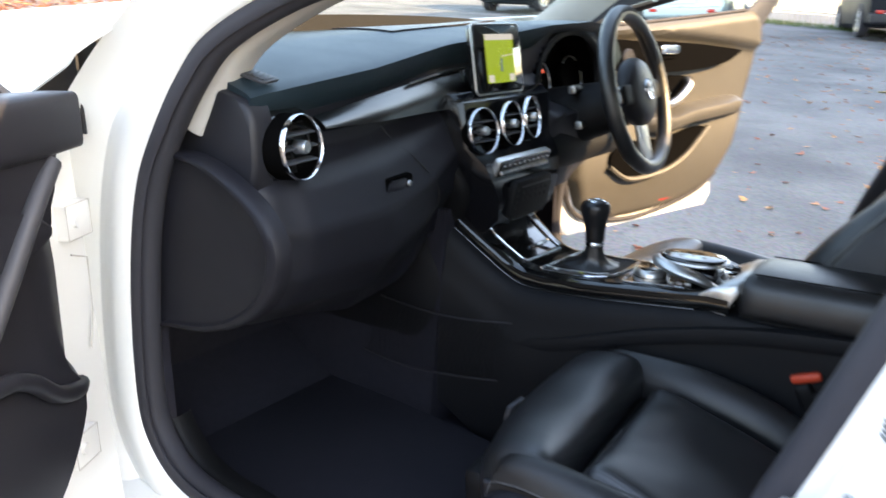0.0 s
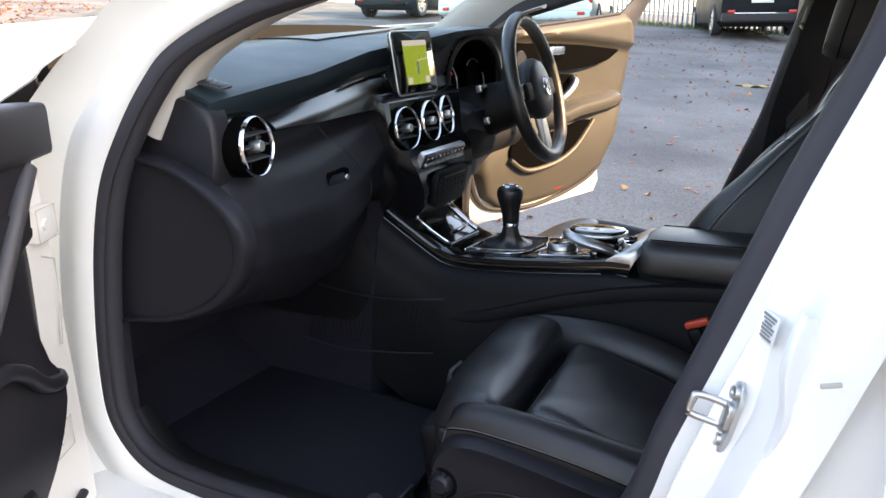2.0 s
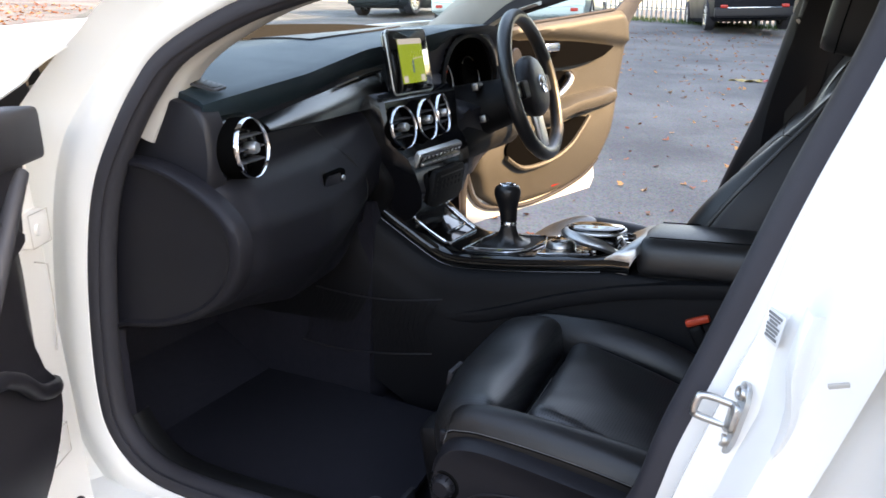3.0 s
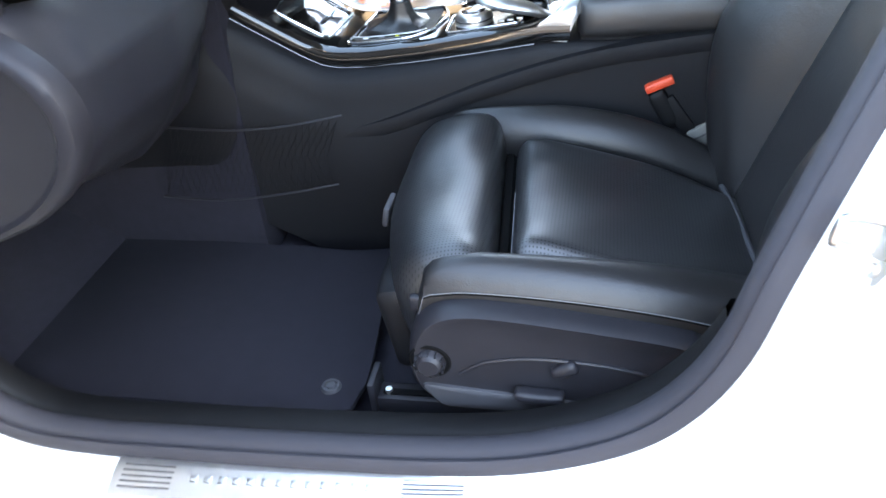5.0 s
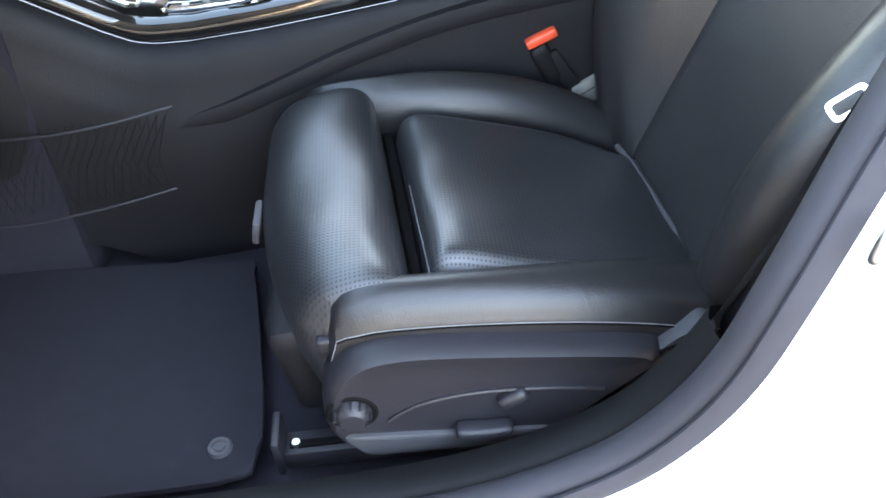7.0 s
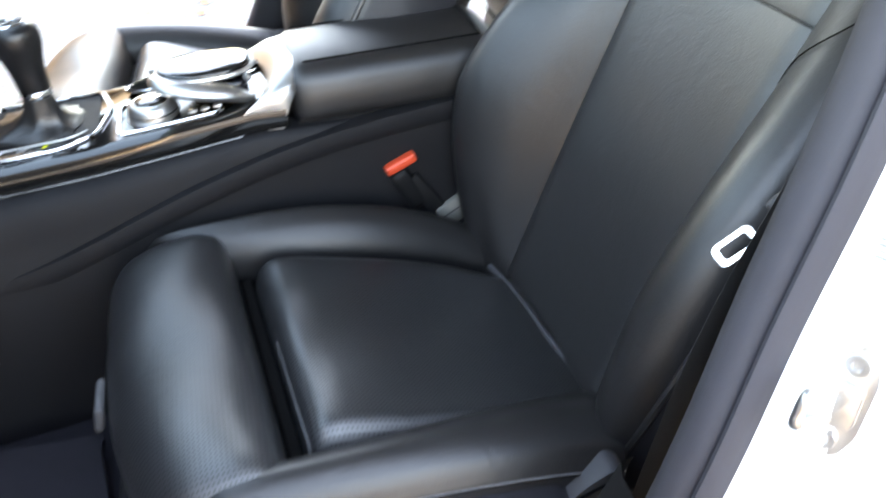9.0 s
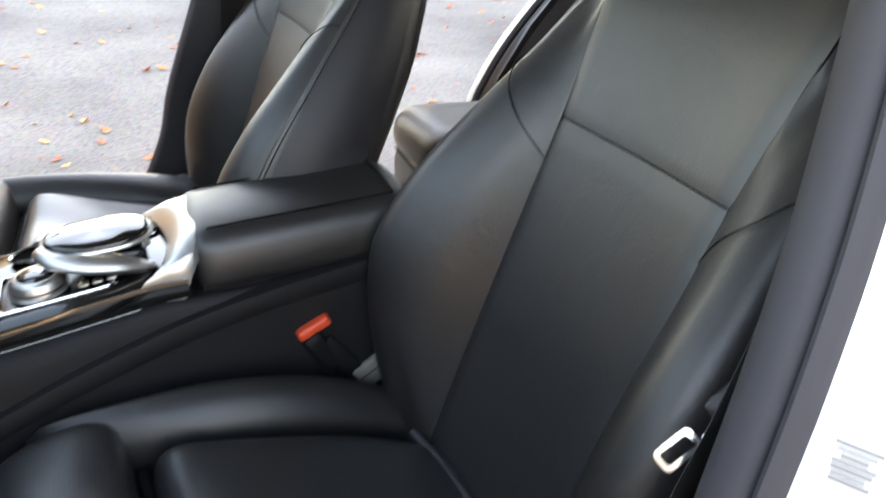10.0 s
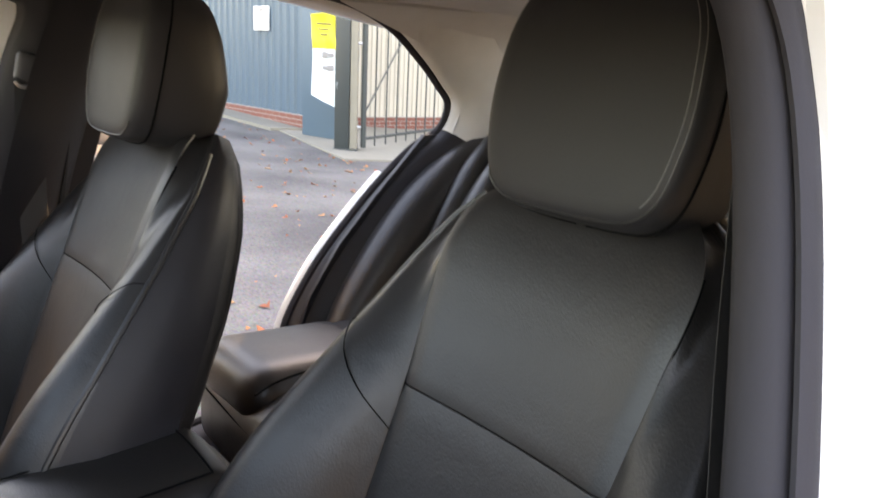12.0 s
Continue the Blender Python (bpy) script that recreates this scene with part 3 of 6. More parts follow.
for i in range(13):
    x = -.560 + .0195 * i
    part("letter_bar", bevelbox(.010, .009, .0016, .0004, Matrix.Translation(on_guard(x, -.786)) @ pose(0, 0, 0, 19)), STEEL, SILLP)
for x0, x1 in ((-.662, -.590), (-.285, -.210)):
    for k in range(5):
        part("rib", tube([on_guard(x, -.772 - .0075 * k) + Vector((0, 0, .0008)) for x in (x0, (x0 + x1) / 2, x1)], .0009, 5), TRIM_GREY, SILLP, "fine rib")
striker = thing("door_striker", "zinc plated door striker loop on the white centre pillar", "striker")
SM = pose(.164, -.760, .829, 90, 0, -62) @ pose(0, 0, 0, -15)
part("base", plate(soft_corners([(-.006, .044), (.010, .042), (.017, .022), (.015, -.022), (.006, -.044), (-.010, -.042), (-.016, -.020), (-.015, .022)], .006), .006, .002, SM @ pose(.004, 0, -.002, 0, 0, 4)), STEEL, striker, "hexagonal zinc plate")
part("base_step", plate(rounded(.024, .034, .006), .008, .002, SM @ pose(.004, 0, .003, 0, 0, 4)), STEEL, striker)
part("loop", tube(smooth_line([SM @ Vector(p) for p in ((.002, .013, .0), (-.006, .0135, .022), (-.009, .0125, .034), (-.010, .009, .039), (-.010, -.009, .039), (-.009, -.0125, .034), (-.006, -.0135, .022), (.002, -.013, .0))], 4), .0044, 10), STEEL, striker, "angular steel loop")
for dy in (-.029, .030):
    part("bolt", lathe([(0, .001), (.003, .001), (.004, .003), (.0075, .003), (.0085, 0), (.0085, -.002), (0, -.002)], SM @ pose(.004, dy, .0025), 18), STEEL, striker, "round bolt head")
sticker = thing("type_label", "small white printed label on the centre pillar", "label")
LB = pose(.197, -.735, .933, 90, 0, -55) @ pose(0, 0, .003, -8, 0, -4)
part("paper", bevelbox(.034, .035, .001, .0003, LB), WHITE_MARK, sticker)
for i in range(7):
    part("print_bar", bevelbox((.026, .019, .024, .026, .015, .022, .026)[i], (.0031, .0024, .0031, .0026, .0031, .0022, .0031)[i], .0005, 0, LB @ pose(0, -.0125 + .0042 * i, .0012)), GREY_MARK, sticker)
# nose, tail, boot lid, wheels
part("nose_panel", sheet(lambda u, v: Vector((-2.45 + .16 * (2 * abs(u - .5)) ** 3 + .05 * (1 - v) ** 2 - .04 * math.sin(math.pi * v), -.86 + 1.72 * u, .28 + .79 * v)), 18, 10, .006), PAINT, shell, "white front bumper and nose")
part("grille", sheet(lambda u, v: Vector((-2.505 + .02 * (2 * abs(u - .5)) ** 2, -.40 + .80 * u, .62 + .26 * v)), 8, 4, .01), PLASTIC, shell, "black radiator grille")
part("tail_panel", sheet(lambda u, v: Vector((2.42 - .16 * (2 * abs(u - .5)) ** 3 + .05 * math.sin(math.pi * v), -.86 + 1.72 * u, .32 + .80 * v)), 18, 10, .006), PAINT, shell, "white rear bumper and tail")
part("boot_lid", sheet(lambda u, v: Vector((1.96 + .47 * u, -.76 + 1.52 * v, 1.115 + .02 * math.sin(math.pi * v) - .01 * u)), 8, 12, .006), PAINT, shell, "white boot lid")
for side in (-1, 1):
    part("headlamp", rbox(.20, .30, .12, .05, 6, None, pose(-2.34, side * .66, .82, 0, 0, side * 25)), CHROME, shell)
    part("tail_lamp", rbox(.12, .30, .12, .04, 6, None, pose(2.36, side * .66, .92, 0, 0, -side * 20)), REDLENS, shell)
    for x in (-1.45, 1.39):
        wm = pose(x, side * .80, .325, 90)
        tyre = part("wheel", lathe([(.215, -.10), (.305, -.11), (.325, -.085), (.325, .085), (.305, .11), (.215, .10)], wm, 36), RUBBER, shell, "black tyre")
        part("rim", lathe([(0, -.07), (.06, -.075), (.19, -.10), (.22, -.108), (.222, -.09), (.222, .09), (.22, .108), (.19, .10), (.06, .075), (0, .07)], wm, 30), PIANO, tyre)
        for k in range(10):
            part("spoke", bevelbox(.17, .024, .02, .004, wm @ pose(0, 0, -side * .098, 0, 0, 36 * k) @ pose(.125, 0, 0)), SATIN, tyre)
        arch_ = [Vector((x + .37 * math.cos(a), side * .885, .36 + .36 * math.sin(a))) for a in np.linspace(-.1, math.pi + .1, 24)]
        part("arch_moulding", tube(arch_, .018, 8), PAINT, shell)



# ---- dashboard ----
dash = thing("dashboard", "black soft-touch dashboard with round chrome air vents", "dashboard")


def pad_edge(y):
    return lerp([(-.70, 1.130), (-.66, 1.142), (-.4, 1.168), (-.16, 1.200), (.1, 1.222), (.20, 1.238), (.36, 1.246), (.52, 1.238), (.60, 1.20), (.70, 1.14)], y)


def pad_x(y):
    return lerp([(-.70, -.675), (-.66, -.655), (-.4, -.665), (-.13, -.70), (.10, -.70), (.20, -.665), (.36, -.64), (.52, -.66), (.62, -.68), (.70, -.70)], y)


def lip(y):
    """Depth of the pad's front lip; the hood over the dials is thin."""
    return lerp([(-.7, .05), (.18, .05), (.24, .022), (.48, .022), (.54, .05), (.7, .05)], y)


def pad(u, v):
    y = -.676 + 1.352 * u
    zf, xf = pad_edge(y), pad_x(y)
    back = Vector((-1.08 + .10 * (abs(y) / .7) ** 2, y, 1.226 - .020 * (y / .7) ** 2))
    front = Vector((xf, y, zf))
    if v < .12:   # the lip beneath the front edge
        k = v / .12
        return front + Vector((-.035 * (1 - k) ** 1.5 - .004 * k, 0, -lip(y) * (1 - k)))
    k = (v - .12) / .88
    p = front.lerp(back, k)
    p.z += .018 * math.sin(math.pi * min(1, k * 1.15)) * .6
    return p


part("dash_top", sheet(pad, 60, 26, .012), PAD_SKY_TINT, dash, "black leather-look dash top pad, sky reflection in its tint")


def fascia(u, v):
    y = -.674 + 1.348 * u
    z0 = pad_edge(y) - lip(y) + .010
    zb = lerp([(-.69, .80), (-.62, .74), (-.4, .71), (-.28, .74), (-.18, .815), (.1, .825), (.2, .84), (.69, .86)], y)
    z = z0 + (zb - z0) * v
    mid = lerp([(0, -.035), (.20, -.030), (.34, .012), (.5, .035), (.7, .022), (.85, -.02), (1, lerp([(-.5, -.12), (-.25, -.03), (.3, -.03), (.6, -.1)], y))], v)
    arch = 1 - ((y - .352) / .172) ** 2 - (max(0, z - 1.10) / .135) ** 2   # well of the dials
    mid -= .13 * max(0, min(1, arch / .15)) * max(0, min(1, (z - 1.03) / .03))
    return Vector((pad_x(y) + mid - .012 - .08 * max(0, abs(y) - .60) / .1 * 0.4, y, z))


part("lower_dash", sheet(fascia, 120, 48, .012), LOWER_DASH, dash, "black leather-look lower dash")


def trim_fn(u, v):
    y = -.55 + .47 * u
    top = lerp([(-.55, 1.098), (-.4, 1.118), (-.2, 1.140), (-.08, 1.150)], y)
    bot = lerp([(-.55, 1.080), (-.4, 1.078), (-.25, 1.078), (-.08, 1.075)], y)
    z = top + (bot - top) * v
    return Vector((pad_x(y) - .012 + .030 * v + .006 * math.sin(math.pi * v), y, z))


part("trim_strip", sheet(trim_fn, 24, 8, .01), BRUSHED, dash, "brushed metallic trim strip")
part("trim_edge", tube([trim_fn(u, 0) + Vector((.006, 0, .002)) for u in np.linspace(.55, 1, 10)], .004, 8), CHROME, dash)
# end cap and kick panel by the door
cap = smooth_line([(-.668, 1.122), (-.70, 1.140), (-.78, 1.152), (-.88, 1.15), (-.90, 1.08), (-.86, 1.0), (-.78, .955), (-.69, .97), (-.662, 1.02), (-.658, 1.08)], 4, True)
part("end_cap", loft([[Vector((-.77 + (p.x + .77) * k, y, 1.06 + (p.y - 1.06) * k)) for p in cap] for y, k in ((-.645, 1.01), (-.672, 1.0), (-.680, .985), (-.684, .955), (-.685, .90))]), PLASTIC, dash, "black dashboard end cap")
kick = smooth_line([(-.86, 1.050), (-.755, 1.044), (-.675, 1.018), (-.610, .978), (-.580, .935), (-.582, .885), (-.615, .832), (-.68, .785), (-.77, .752), (-.87, .735)], 5)
part("kick_panel", loft([[Vector((-.90 + (p.x + .90) * s, y, .90 + (p.y - .90) * s)) for p in kick] + [Vector((-.93, y, .72)), Vector((-.93, y, 1.04))] for i, (y, s) in enumerate(((-.690, 1.0), (-.708, 1.0), (-.718, .988), (-.722, .965), (-.722, .935), (-.716, .915), (-.714, .90), (-.714, .6)))]), KICK, dash, "black side panel with rounded edge")
DVX = Vector((-.712, -.640, 1.1660))
DVU = Vector((.078, .0, -.0185)).normalized()
DVN = DVU.cross(Vector((.0, 1, .09)).normalized()).normalized() * -1
DVN = DVN if DVN.z > 0 else -DVN
DV = Matrix.Translation(DVX) @ AX(DVU, DVN.cross(DVU), DVN) @ pose(0, 0, .002, 0, 0, 6)
part("demister_vent", plate(rounded(.098, .036, .008), .004, .002, DV), TRIM_GREY, dash)
part("demister_well", plate(rounded(.086, .025, .005), .002, .0005, DV @ pose(0, 0, .0020)), DARK_MARK, dash)
for i in range(8):
    part("slat", bevelbox(.003, .026, .003, .001, DV @ pose(-.036 + .0103 * i, 0, .003, 0, 25, 24)), TRIM_GREY, dash)
part("speaker_grille", sheet(lambda u, v: pad(((-.16 + .36 * u) + .676) / 1.352, .45 + .40 * v) + Vector((0, 0, .004)), 8, 6, .003), PLASTIC, dash, "black speaker grille")


def vent(y, z, x, r, tilt=0, turn=0):
    m = pose(x, y, z, 0, tilt, turn) @ FACE_REAR
    v = part("air_vent", lathe([(r * .93, -.05), (r * 1.03, -.04), (r * 1.02, -.004), (r * .97, -.004), (r * .95, -.03), (0, -.034)], m, 36), INSERT_AND_SHADE, dash, "round air vent")
    part("ring", lathe([(r * .95, -.003), (r * .96, .0025), (r * .99, .004), (r * 1.02, .0025), (r * 1.03, -.003), (r * .97, -.004)], m, 40), CHROME, v, "chrome vent ring")
    for k in (-.42, 0, .42):
        w = 2 * r * math.sqrt(1 - k * k) * .86
        part("slat", bevelbox(w, .003, .018, .001, m @ pose(0, k * r, -.010, 12)), TRIM_GREY, v)
    part("knob", lathe([(0, .010), (r * .17, .010), (r * .21, .006), (r * .21, -.012), (0, -.012)], m, 14), SATIN, v, "satin vent knob")
    part("bar", bevelbox(r * .25, 2 * r * .82, .003, .001, m @ pose(0, 0, -.02)), COWL, v)


vent(-.611, 1.060, -.632, .0500, -4, 11)
for x, y, z, turn in ((-.624, -.126, 1.033, -4), (-.618, -.026, 1.039, 4), (-.629, .074, 1.043, 11)):   # the row bows out towards the cabin
    vent(y, z, x, .0465, -9, turn)
part("vent_surround", rbox(.10, .13, .115, .04, 6, None, pose(-.699, -.609, 1.058, 0, 0, 2)), PIANO, dash, "gloss black vent housing")

# centre stack
part("stack_panel", loft([[Vector((x, -w, z)), Vector((x + .010, -w * .96, z)), Vector((x + .012, 0, z)), Vector((x + .010, w * .96, z)), Vector((x, w, z)), Vector((x - .10, w, z)), Vector((x - .10, -w, z))]
                          for x, w, z in ((-.675, .178, 1.105), (-.655, .176, 1.09), (-.646, .172, 1.00), (-.612, .156, .965), (-.600, .142, .93), (-.596, .126, .89), (-.604, .112, .85), (-.632, .104, .82), (-.67, .100, .79))]), STACK_BLACK, dash, "gloss black centre stack")
for s in (-1, 1):
    rows_ = smooth_line([(-.705, .178, 1.10), (-.690, .175, 1.02), (-.668, .169, .965), (-.652, .158, .92), (-.655, .142, .885), (-.675, .128, .85), (-.70, .124, .82), (-.74, .124, .80)], 4)
    part("side_panel", loft([[Vector((r.x, s * .110, r.z)), Vector((r.x, s * (r.y - .020), r.z)), Vector((r.x - .008, s * (r.y - .006), r.z)), Vector((r.x - .022, s * r.y, r.z)), Vector((-.86, s * r.y, r.z)), Vector((-.86, s * .11, r.z))] for r in rows_]), COWL, dash, "black stack side panel")
CL = pose(-.596, -.022, .958, 0, 22, 0) @ FACE_REAR @ Matrix.Diagonal((.92, 1, 1, 1))
part("climate_panel", plate(rounded(.225, .042, .006), .014, .003, CL), SATIN, dash, "satin climate control panel")
part("climate_face", plate(rounded(.213, .030, .004), .006, .001, CL @ pose(0, .001, .0065)), PIANO, dash)
for i in range(10):
    part("button", bevelbox(.0185, .010, .004, .0015, CL @ pose(-.0935 + .0208 * i, .0095, .0090)), PIANO, dash)
    part("symbol", bevelbox((.007, .005, .008)[i % 3], (.003, .005, .002)[i % 3], .001, 0, CL @ pose(-.0935 + .0208 * i, .0098, .0115)), WHITE_MARK, dash)
part("control_bar", rbox(.204, .0095, .010, .0035, 6, None, CL @ pose(0, -.0055, .0115)), SATIN, dash, "satin control bar")
for x in (-.056, -.030, -.004, .024, .052):
    part("bar_joint", bevelbox(.0012, .0100, .0105, .0003, CL @ pose(x, -.0055, .0116)), DARK_MARK, dash)
for i in range(6):
    part("symbol", bevelbox(.006, .003, .001, 0, CL @ pose(-.080 + .030 * i, -.0135, .0100)), GREY_MARK, dash)
RD = pose(-.584, -.006, .886, 0, 10, 0) @ FACE_REAR @ Matrix.Diagonal((.88, 1, 1, 1))
part("radio_flap", plate(rounded(.176, .086, .016), .016, .005, RD, 3), COWL, dash, "black storage flap")
part("disc_slot", bevelbox(.13, .003, .002, .0005, RD @ pose(.010, .028, .0085)), TRIM_GREY, dash)
for r_ in range(2):
    for i in range(6):
        part("key", bevelbox(.014, .008, .003, .001, RD @ pose(-.045 + .022 * i, .014 - .014 * r_, .0072)), COWL, dash)
for i in range(4):
    part("side_key", bevelbox(.014, .008, .003, .001, RD @ pose(-.074, .024 - .013 * i, .0076)), COWL, dash)
def on_fascia(y, v, up=.0125):
    return fascia((y + .674) / 1.348, v) + Vector((up, 0, 0))


GH = Matrix.Translation(on_fascia(-.372, .42, .004)) @ pose(0, 0, 0, 0, 6, 3) @ FACE_REAR
part("glovebox_recess_shade", plate(soft_corners([(-.040, -.016), (.036, -.022), (.040, .020), (-.030, .018)], .006), .022, .002, GH), INSERT_AND_SHADE, dash, "dark plate for the shaded glovebox grip recess")
part("glovebox_handle", plate(soft_corners([(-.036, -.006), (.022, -.012), (.024, .014), (-.028, .014)], .005), .024, .004, GH), LOWER_DASH, dash, "black glovebox handle")
part("glovebox_lock", lathe([(0, .003), (.005, .003), (.006, 0), (0, 0)], GH @ pose(.031, .002, .0115), 14), SATIN, dash, "small satin lock")
part("glovebox_joint", tube(smooth_line([on_fascia(y, v) for y, v in ((-.352, .18), (-.335, .26), (-.305, .34), (-.272, .44), (-.240, .56), (-.222, .70), (-.215, .86))], 4), .0020, 6), DARK_MARK, dash)
part("glovebox_joint", tube(smooth_line([on_fascia(y, v) for y, v in ((-.352, .18), (-.42, .20), (-.50, .22), (-.55, .25))], 4), .0012, 6), DARK_MARK, dash)
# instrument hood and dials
part("cluster_recess", sheet(lambda u, v: Vector((-.694 - .09 * v, .186 + .332 * u, 1.040 + .186 * math.sin(math.pi * u) ** .45 * (1 - .10 * v))), 24, 6, .004), INSERT_AND_SHADE, dash, "black well round the dials")
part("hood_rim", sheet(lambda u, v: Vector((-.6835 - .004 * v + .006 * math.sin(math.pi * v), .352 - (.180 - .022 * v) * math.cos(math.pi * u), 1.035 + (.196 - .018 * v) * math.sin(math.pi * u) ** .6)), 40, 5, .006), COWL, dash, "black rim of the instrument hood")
part("cluster_face", bevelbox(.01, .33, .17, .003, pose(-.765, .352, 1.12, 0, -12)), INSERT_AND_SHADE, dash)
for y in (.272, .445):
    part("dial", lathe([(.05, 0), (.055, .004), (.058, 0), (.058, -.006), (0, -.006)], pose(-.735, y, 1.105, 0, -12) @ FACE_REAR, 28), INSERT_AND_SHADE, dash, "round dial")
    part("dial_rim", tube([pose(-.733, y, 1.105, 0, -12) @ FACE_REAR @ Vector((.054 * math.cos(a), .054 * math.sin(a), .002)) for a in np.linspace(-.9, 2.4, 24)], .0016, 6), SATIN, dash, "bright dial rim")
part("warning_lamp", bevelbox(.004, .014, .010, .001, pose(-.722, .268, 1.128, 0, -12)), DIAL_RED, dash, "lit red warning lamp")
part("knee_panel", rbox(.15, .44, .14, .05, 6, None, pose(-.70, .38, .955, 0, -22)), COWL, dash)

# screen
display = thing("tablet_display", "black framed tablet display showing a green map", "display")
SC = pose(-.664, -.020, 1.170, 0, -9, 0) @ FACE_REAR @ Matrix.Diagonal((.91, .94, 1, 1))
part("housing", plate(rounded(.196, .150, .012), .012, .004, SC @ pose(0, 0, -.0075), 3), PIANO, display, "black display housing")
part("silver_rim", tube([SC @ Vector((x, y, -.0015)) for x, y in rounded(.197, .151, .012)], .0022, 8, True), SATIN, display, "thin silver rim")
part("bezel", plate(rounded(.190, .145, .010), .004, .0012, SC @ pose(0, 0, .0005)), PIANO, display, "gloss black bezel")
part("map", bevelbox(.118, .106, .001, 0, SC @ pose(.004, .0, .003)), SCREEN_MAP, display, "lit green map")
part("title_bar", bevelbox(.118, .013, .001, 0, SC @ pose(.004, .0465, .0036)), SCREEN_BAR, display)
part("road_line", bevelbox(.006, .030, .001, 0, SC @ pose(.006, -.014, .0036, 0, 0, -3)), SCREEN_LINE, display)
part("street", bevelbox(.05, .002, .001, 0, SC @ pose(.032, .006, .0036, 0, 0, 4)), SCREEN_BAR, display)
for sx in (-.04, .048):
    part("map_button", bevelbox(.020, .016, .001, 0, SC @ pose(sx, -.043, .0036)), SCREEN_BAR, display)
part("stand", rbox(.05, .10, .05, .015, 5, None, pose(-.68, -.01, 1.11)), PLASTIC, display)

# ---- steering wheel and stalks ----
wheel = thing("steering_wheel", "black leather steering wheel with satin spokes", "steering wheel")
SW = pose(-.505, .352, 1.087, 0, -16, 5) @ FACE_REAR
ring = [SW @ Vector((.187 * math.cos(a), .187 * math.sin(a) * (1 if math.sin(a) > -.8 else .97), 0)) for a in (2 * math.pi * k / 60 for k in range(60))]
part("rim", tube(ring, .0185, 14, True), LEATHER, wheel, "black leather rim")
part("airbag_cover", loft([[SW @ Vector((r * math.cos(a) * 1.02, r * math.sin(a) * (1 if math.sin(a) > 0 else .92) - .004, z)) for a in (2 * math.pi * k / 36 for k in range(36))] for r, z in ((.060, -.030), (.080, -.020), (.086, -.004), (.083, .010), (.074, .020), (.055, .026), (.028, .029), (.008, .0295))]), PLASTIC, wheel, "rounded black airbag cover")
part("emblem", lathe([(.020, .0), (.024, .003), (.026, 0), (.026, -.004), (0, -.004)], SW @ pose(0, 0, .030), 28), CHROME, wheel, "round chrome emblem")
for a in (90, 210, 330):
    part("emblem_bar", bevelbox(.022, .003, .003, .001, SW @ pose(0, 0, .031, 0, 0, a) @ pose(.011, 0, 0)), CHROME, wheel)
for s in (-1, 1):
    part("spoke", rbox(.09, .036, .022, .010, 5, None, SW @ pose(s * .115, .0, -.006, 0, 0, -6 * s)), SATIN, wheel, "satin silver spoke")
    part("thumb_buttons", rbox(.05, .046, .014, .006, 4, None, SW @ pose(s * .098, -.002, .009)), COWL, wheel)
part("lower_spoke", rbox(.060, .10, .018, .008, 5, None, SW @ pose(0, -.115, -.008)), SATIN, wheel, "satin lower spoke")
part("column", loft([[SW @ Vector((r * math.cos(a), r * math.sin(a) - .02, z)) for a in (2 * math.pi * k / 20 for k in range(20))] for r, z in ((.05, -.02), (.06, -.06), (.068, -.12), (.08, -.22))]), COWL, wheel)
for x, z in ((-.626, 1.090), (-.603, 1.008)):   # square-ended stalks towards the passenger side
    st = part("stalk", tube([Vector((x - .03, .36, 1.06)), Vector((x - .01, .30, z)), Vector((x, .252, z))], [.012, .010, .011], 10), COWL, wheel)
    part("stalk_tip", rbox(.017, .008, .019, .003, 4, None, pose(x, .249, z, 0, -10)), SATIN, st, "square satin stalk end")
    part("stalk_mark", bevelbox(.009, .002, .010, .0005, pose(x, .2445, z, 0, -10)), GREY_MARK, st)

# ---- centre console ----
console = thing("centre_console", "gloss black centre console with chrome outlines and armrest", "console")


CON_Y = .014   # the console stands a little towards the driver


def con_top(x):
    return lerp([(-1.0, .95), (-.78, .905), (-.72, .864), (-.66, .821), (-.627, .798), (-.585, .769), (-.555, .753), (-.53, .747), (-.48, .745), (-.38, .752), (-.28, .763), (-.16, .778), (.3, .774)], x)


def con_half(x):
    return lerp([(-.75, .135), (-.66, .120), (-.58, .108), (-.48, .100), (-.30, .094), (-.16, .090), (.25, .088)], x)


def on_con(x, y, up=0.0):
    return Vector((x, y, con_top(x) + up))


xs = np.linspace(-1.05, .24, 60)
SIDE = ((.062, -.42), (.058, -.24), (.050, -.150), (.046, -.128), (.040, -.112), (.036, -.085), (.030, -.060), (.022, -.044), (.010, -.036), (.002, -.034))
part("body", loft([[Vector((x, CON_Y + s * (con_half(x) + a * lerp([(-.5, 1), (-.15, .50), (.3, .35)], x)), con_top(x) + b)) for s, a, b in [(-1, a, b) for a, b in SIDE] + [(1, a, b) for a, b in SIDE[::-1]]] for x in xs]), SIDE_LEATHER, console, "black console side")
for s in (-1, 1):   # a soft fold that climbs along the side towards the armrest
    fold = smooth_line([(-.62, .052, .572), (-.45, .055, .600), (-.25, .045, .665), (-.08, .034, .706), (.10, .026, .728), (.20, .022, .734)], 8)
    part("side_fold", loft([[Vector((p.x, CON_Y + s * (con_half(p.x) + p.y * lerp([(-.5, 1), (-.15, .9), (.3, .9)], p.x) + c), p.z + d)) for c, d in ((-.03, .030), (-.009, .026), (-.005, .012), (-.008, -.002), (-.03, -.010))] for p in fold], False, False), SIDE_LEATHER, console, "soft fold along the console side")
xs = np.linspace(-.74, -.12, 50)
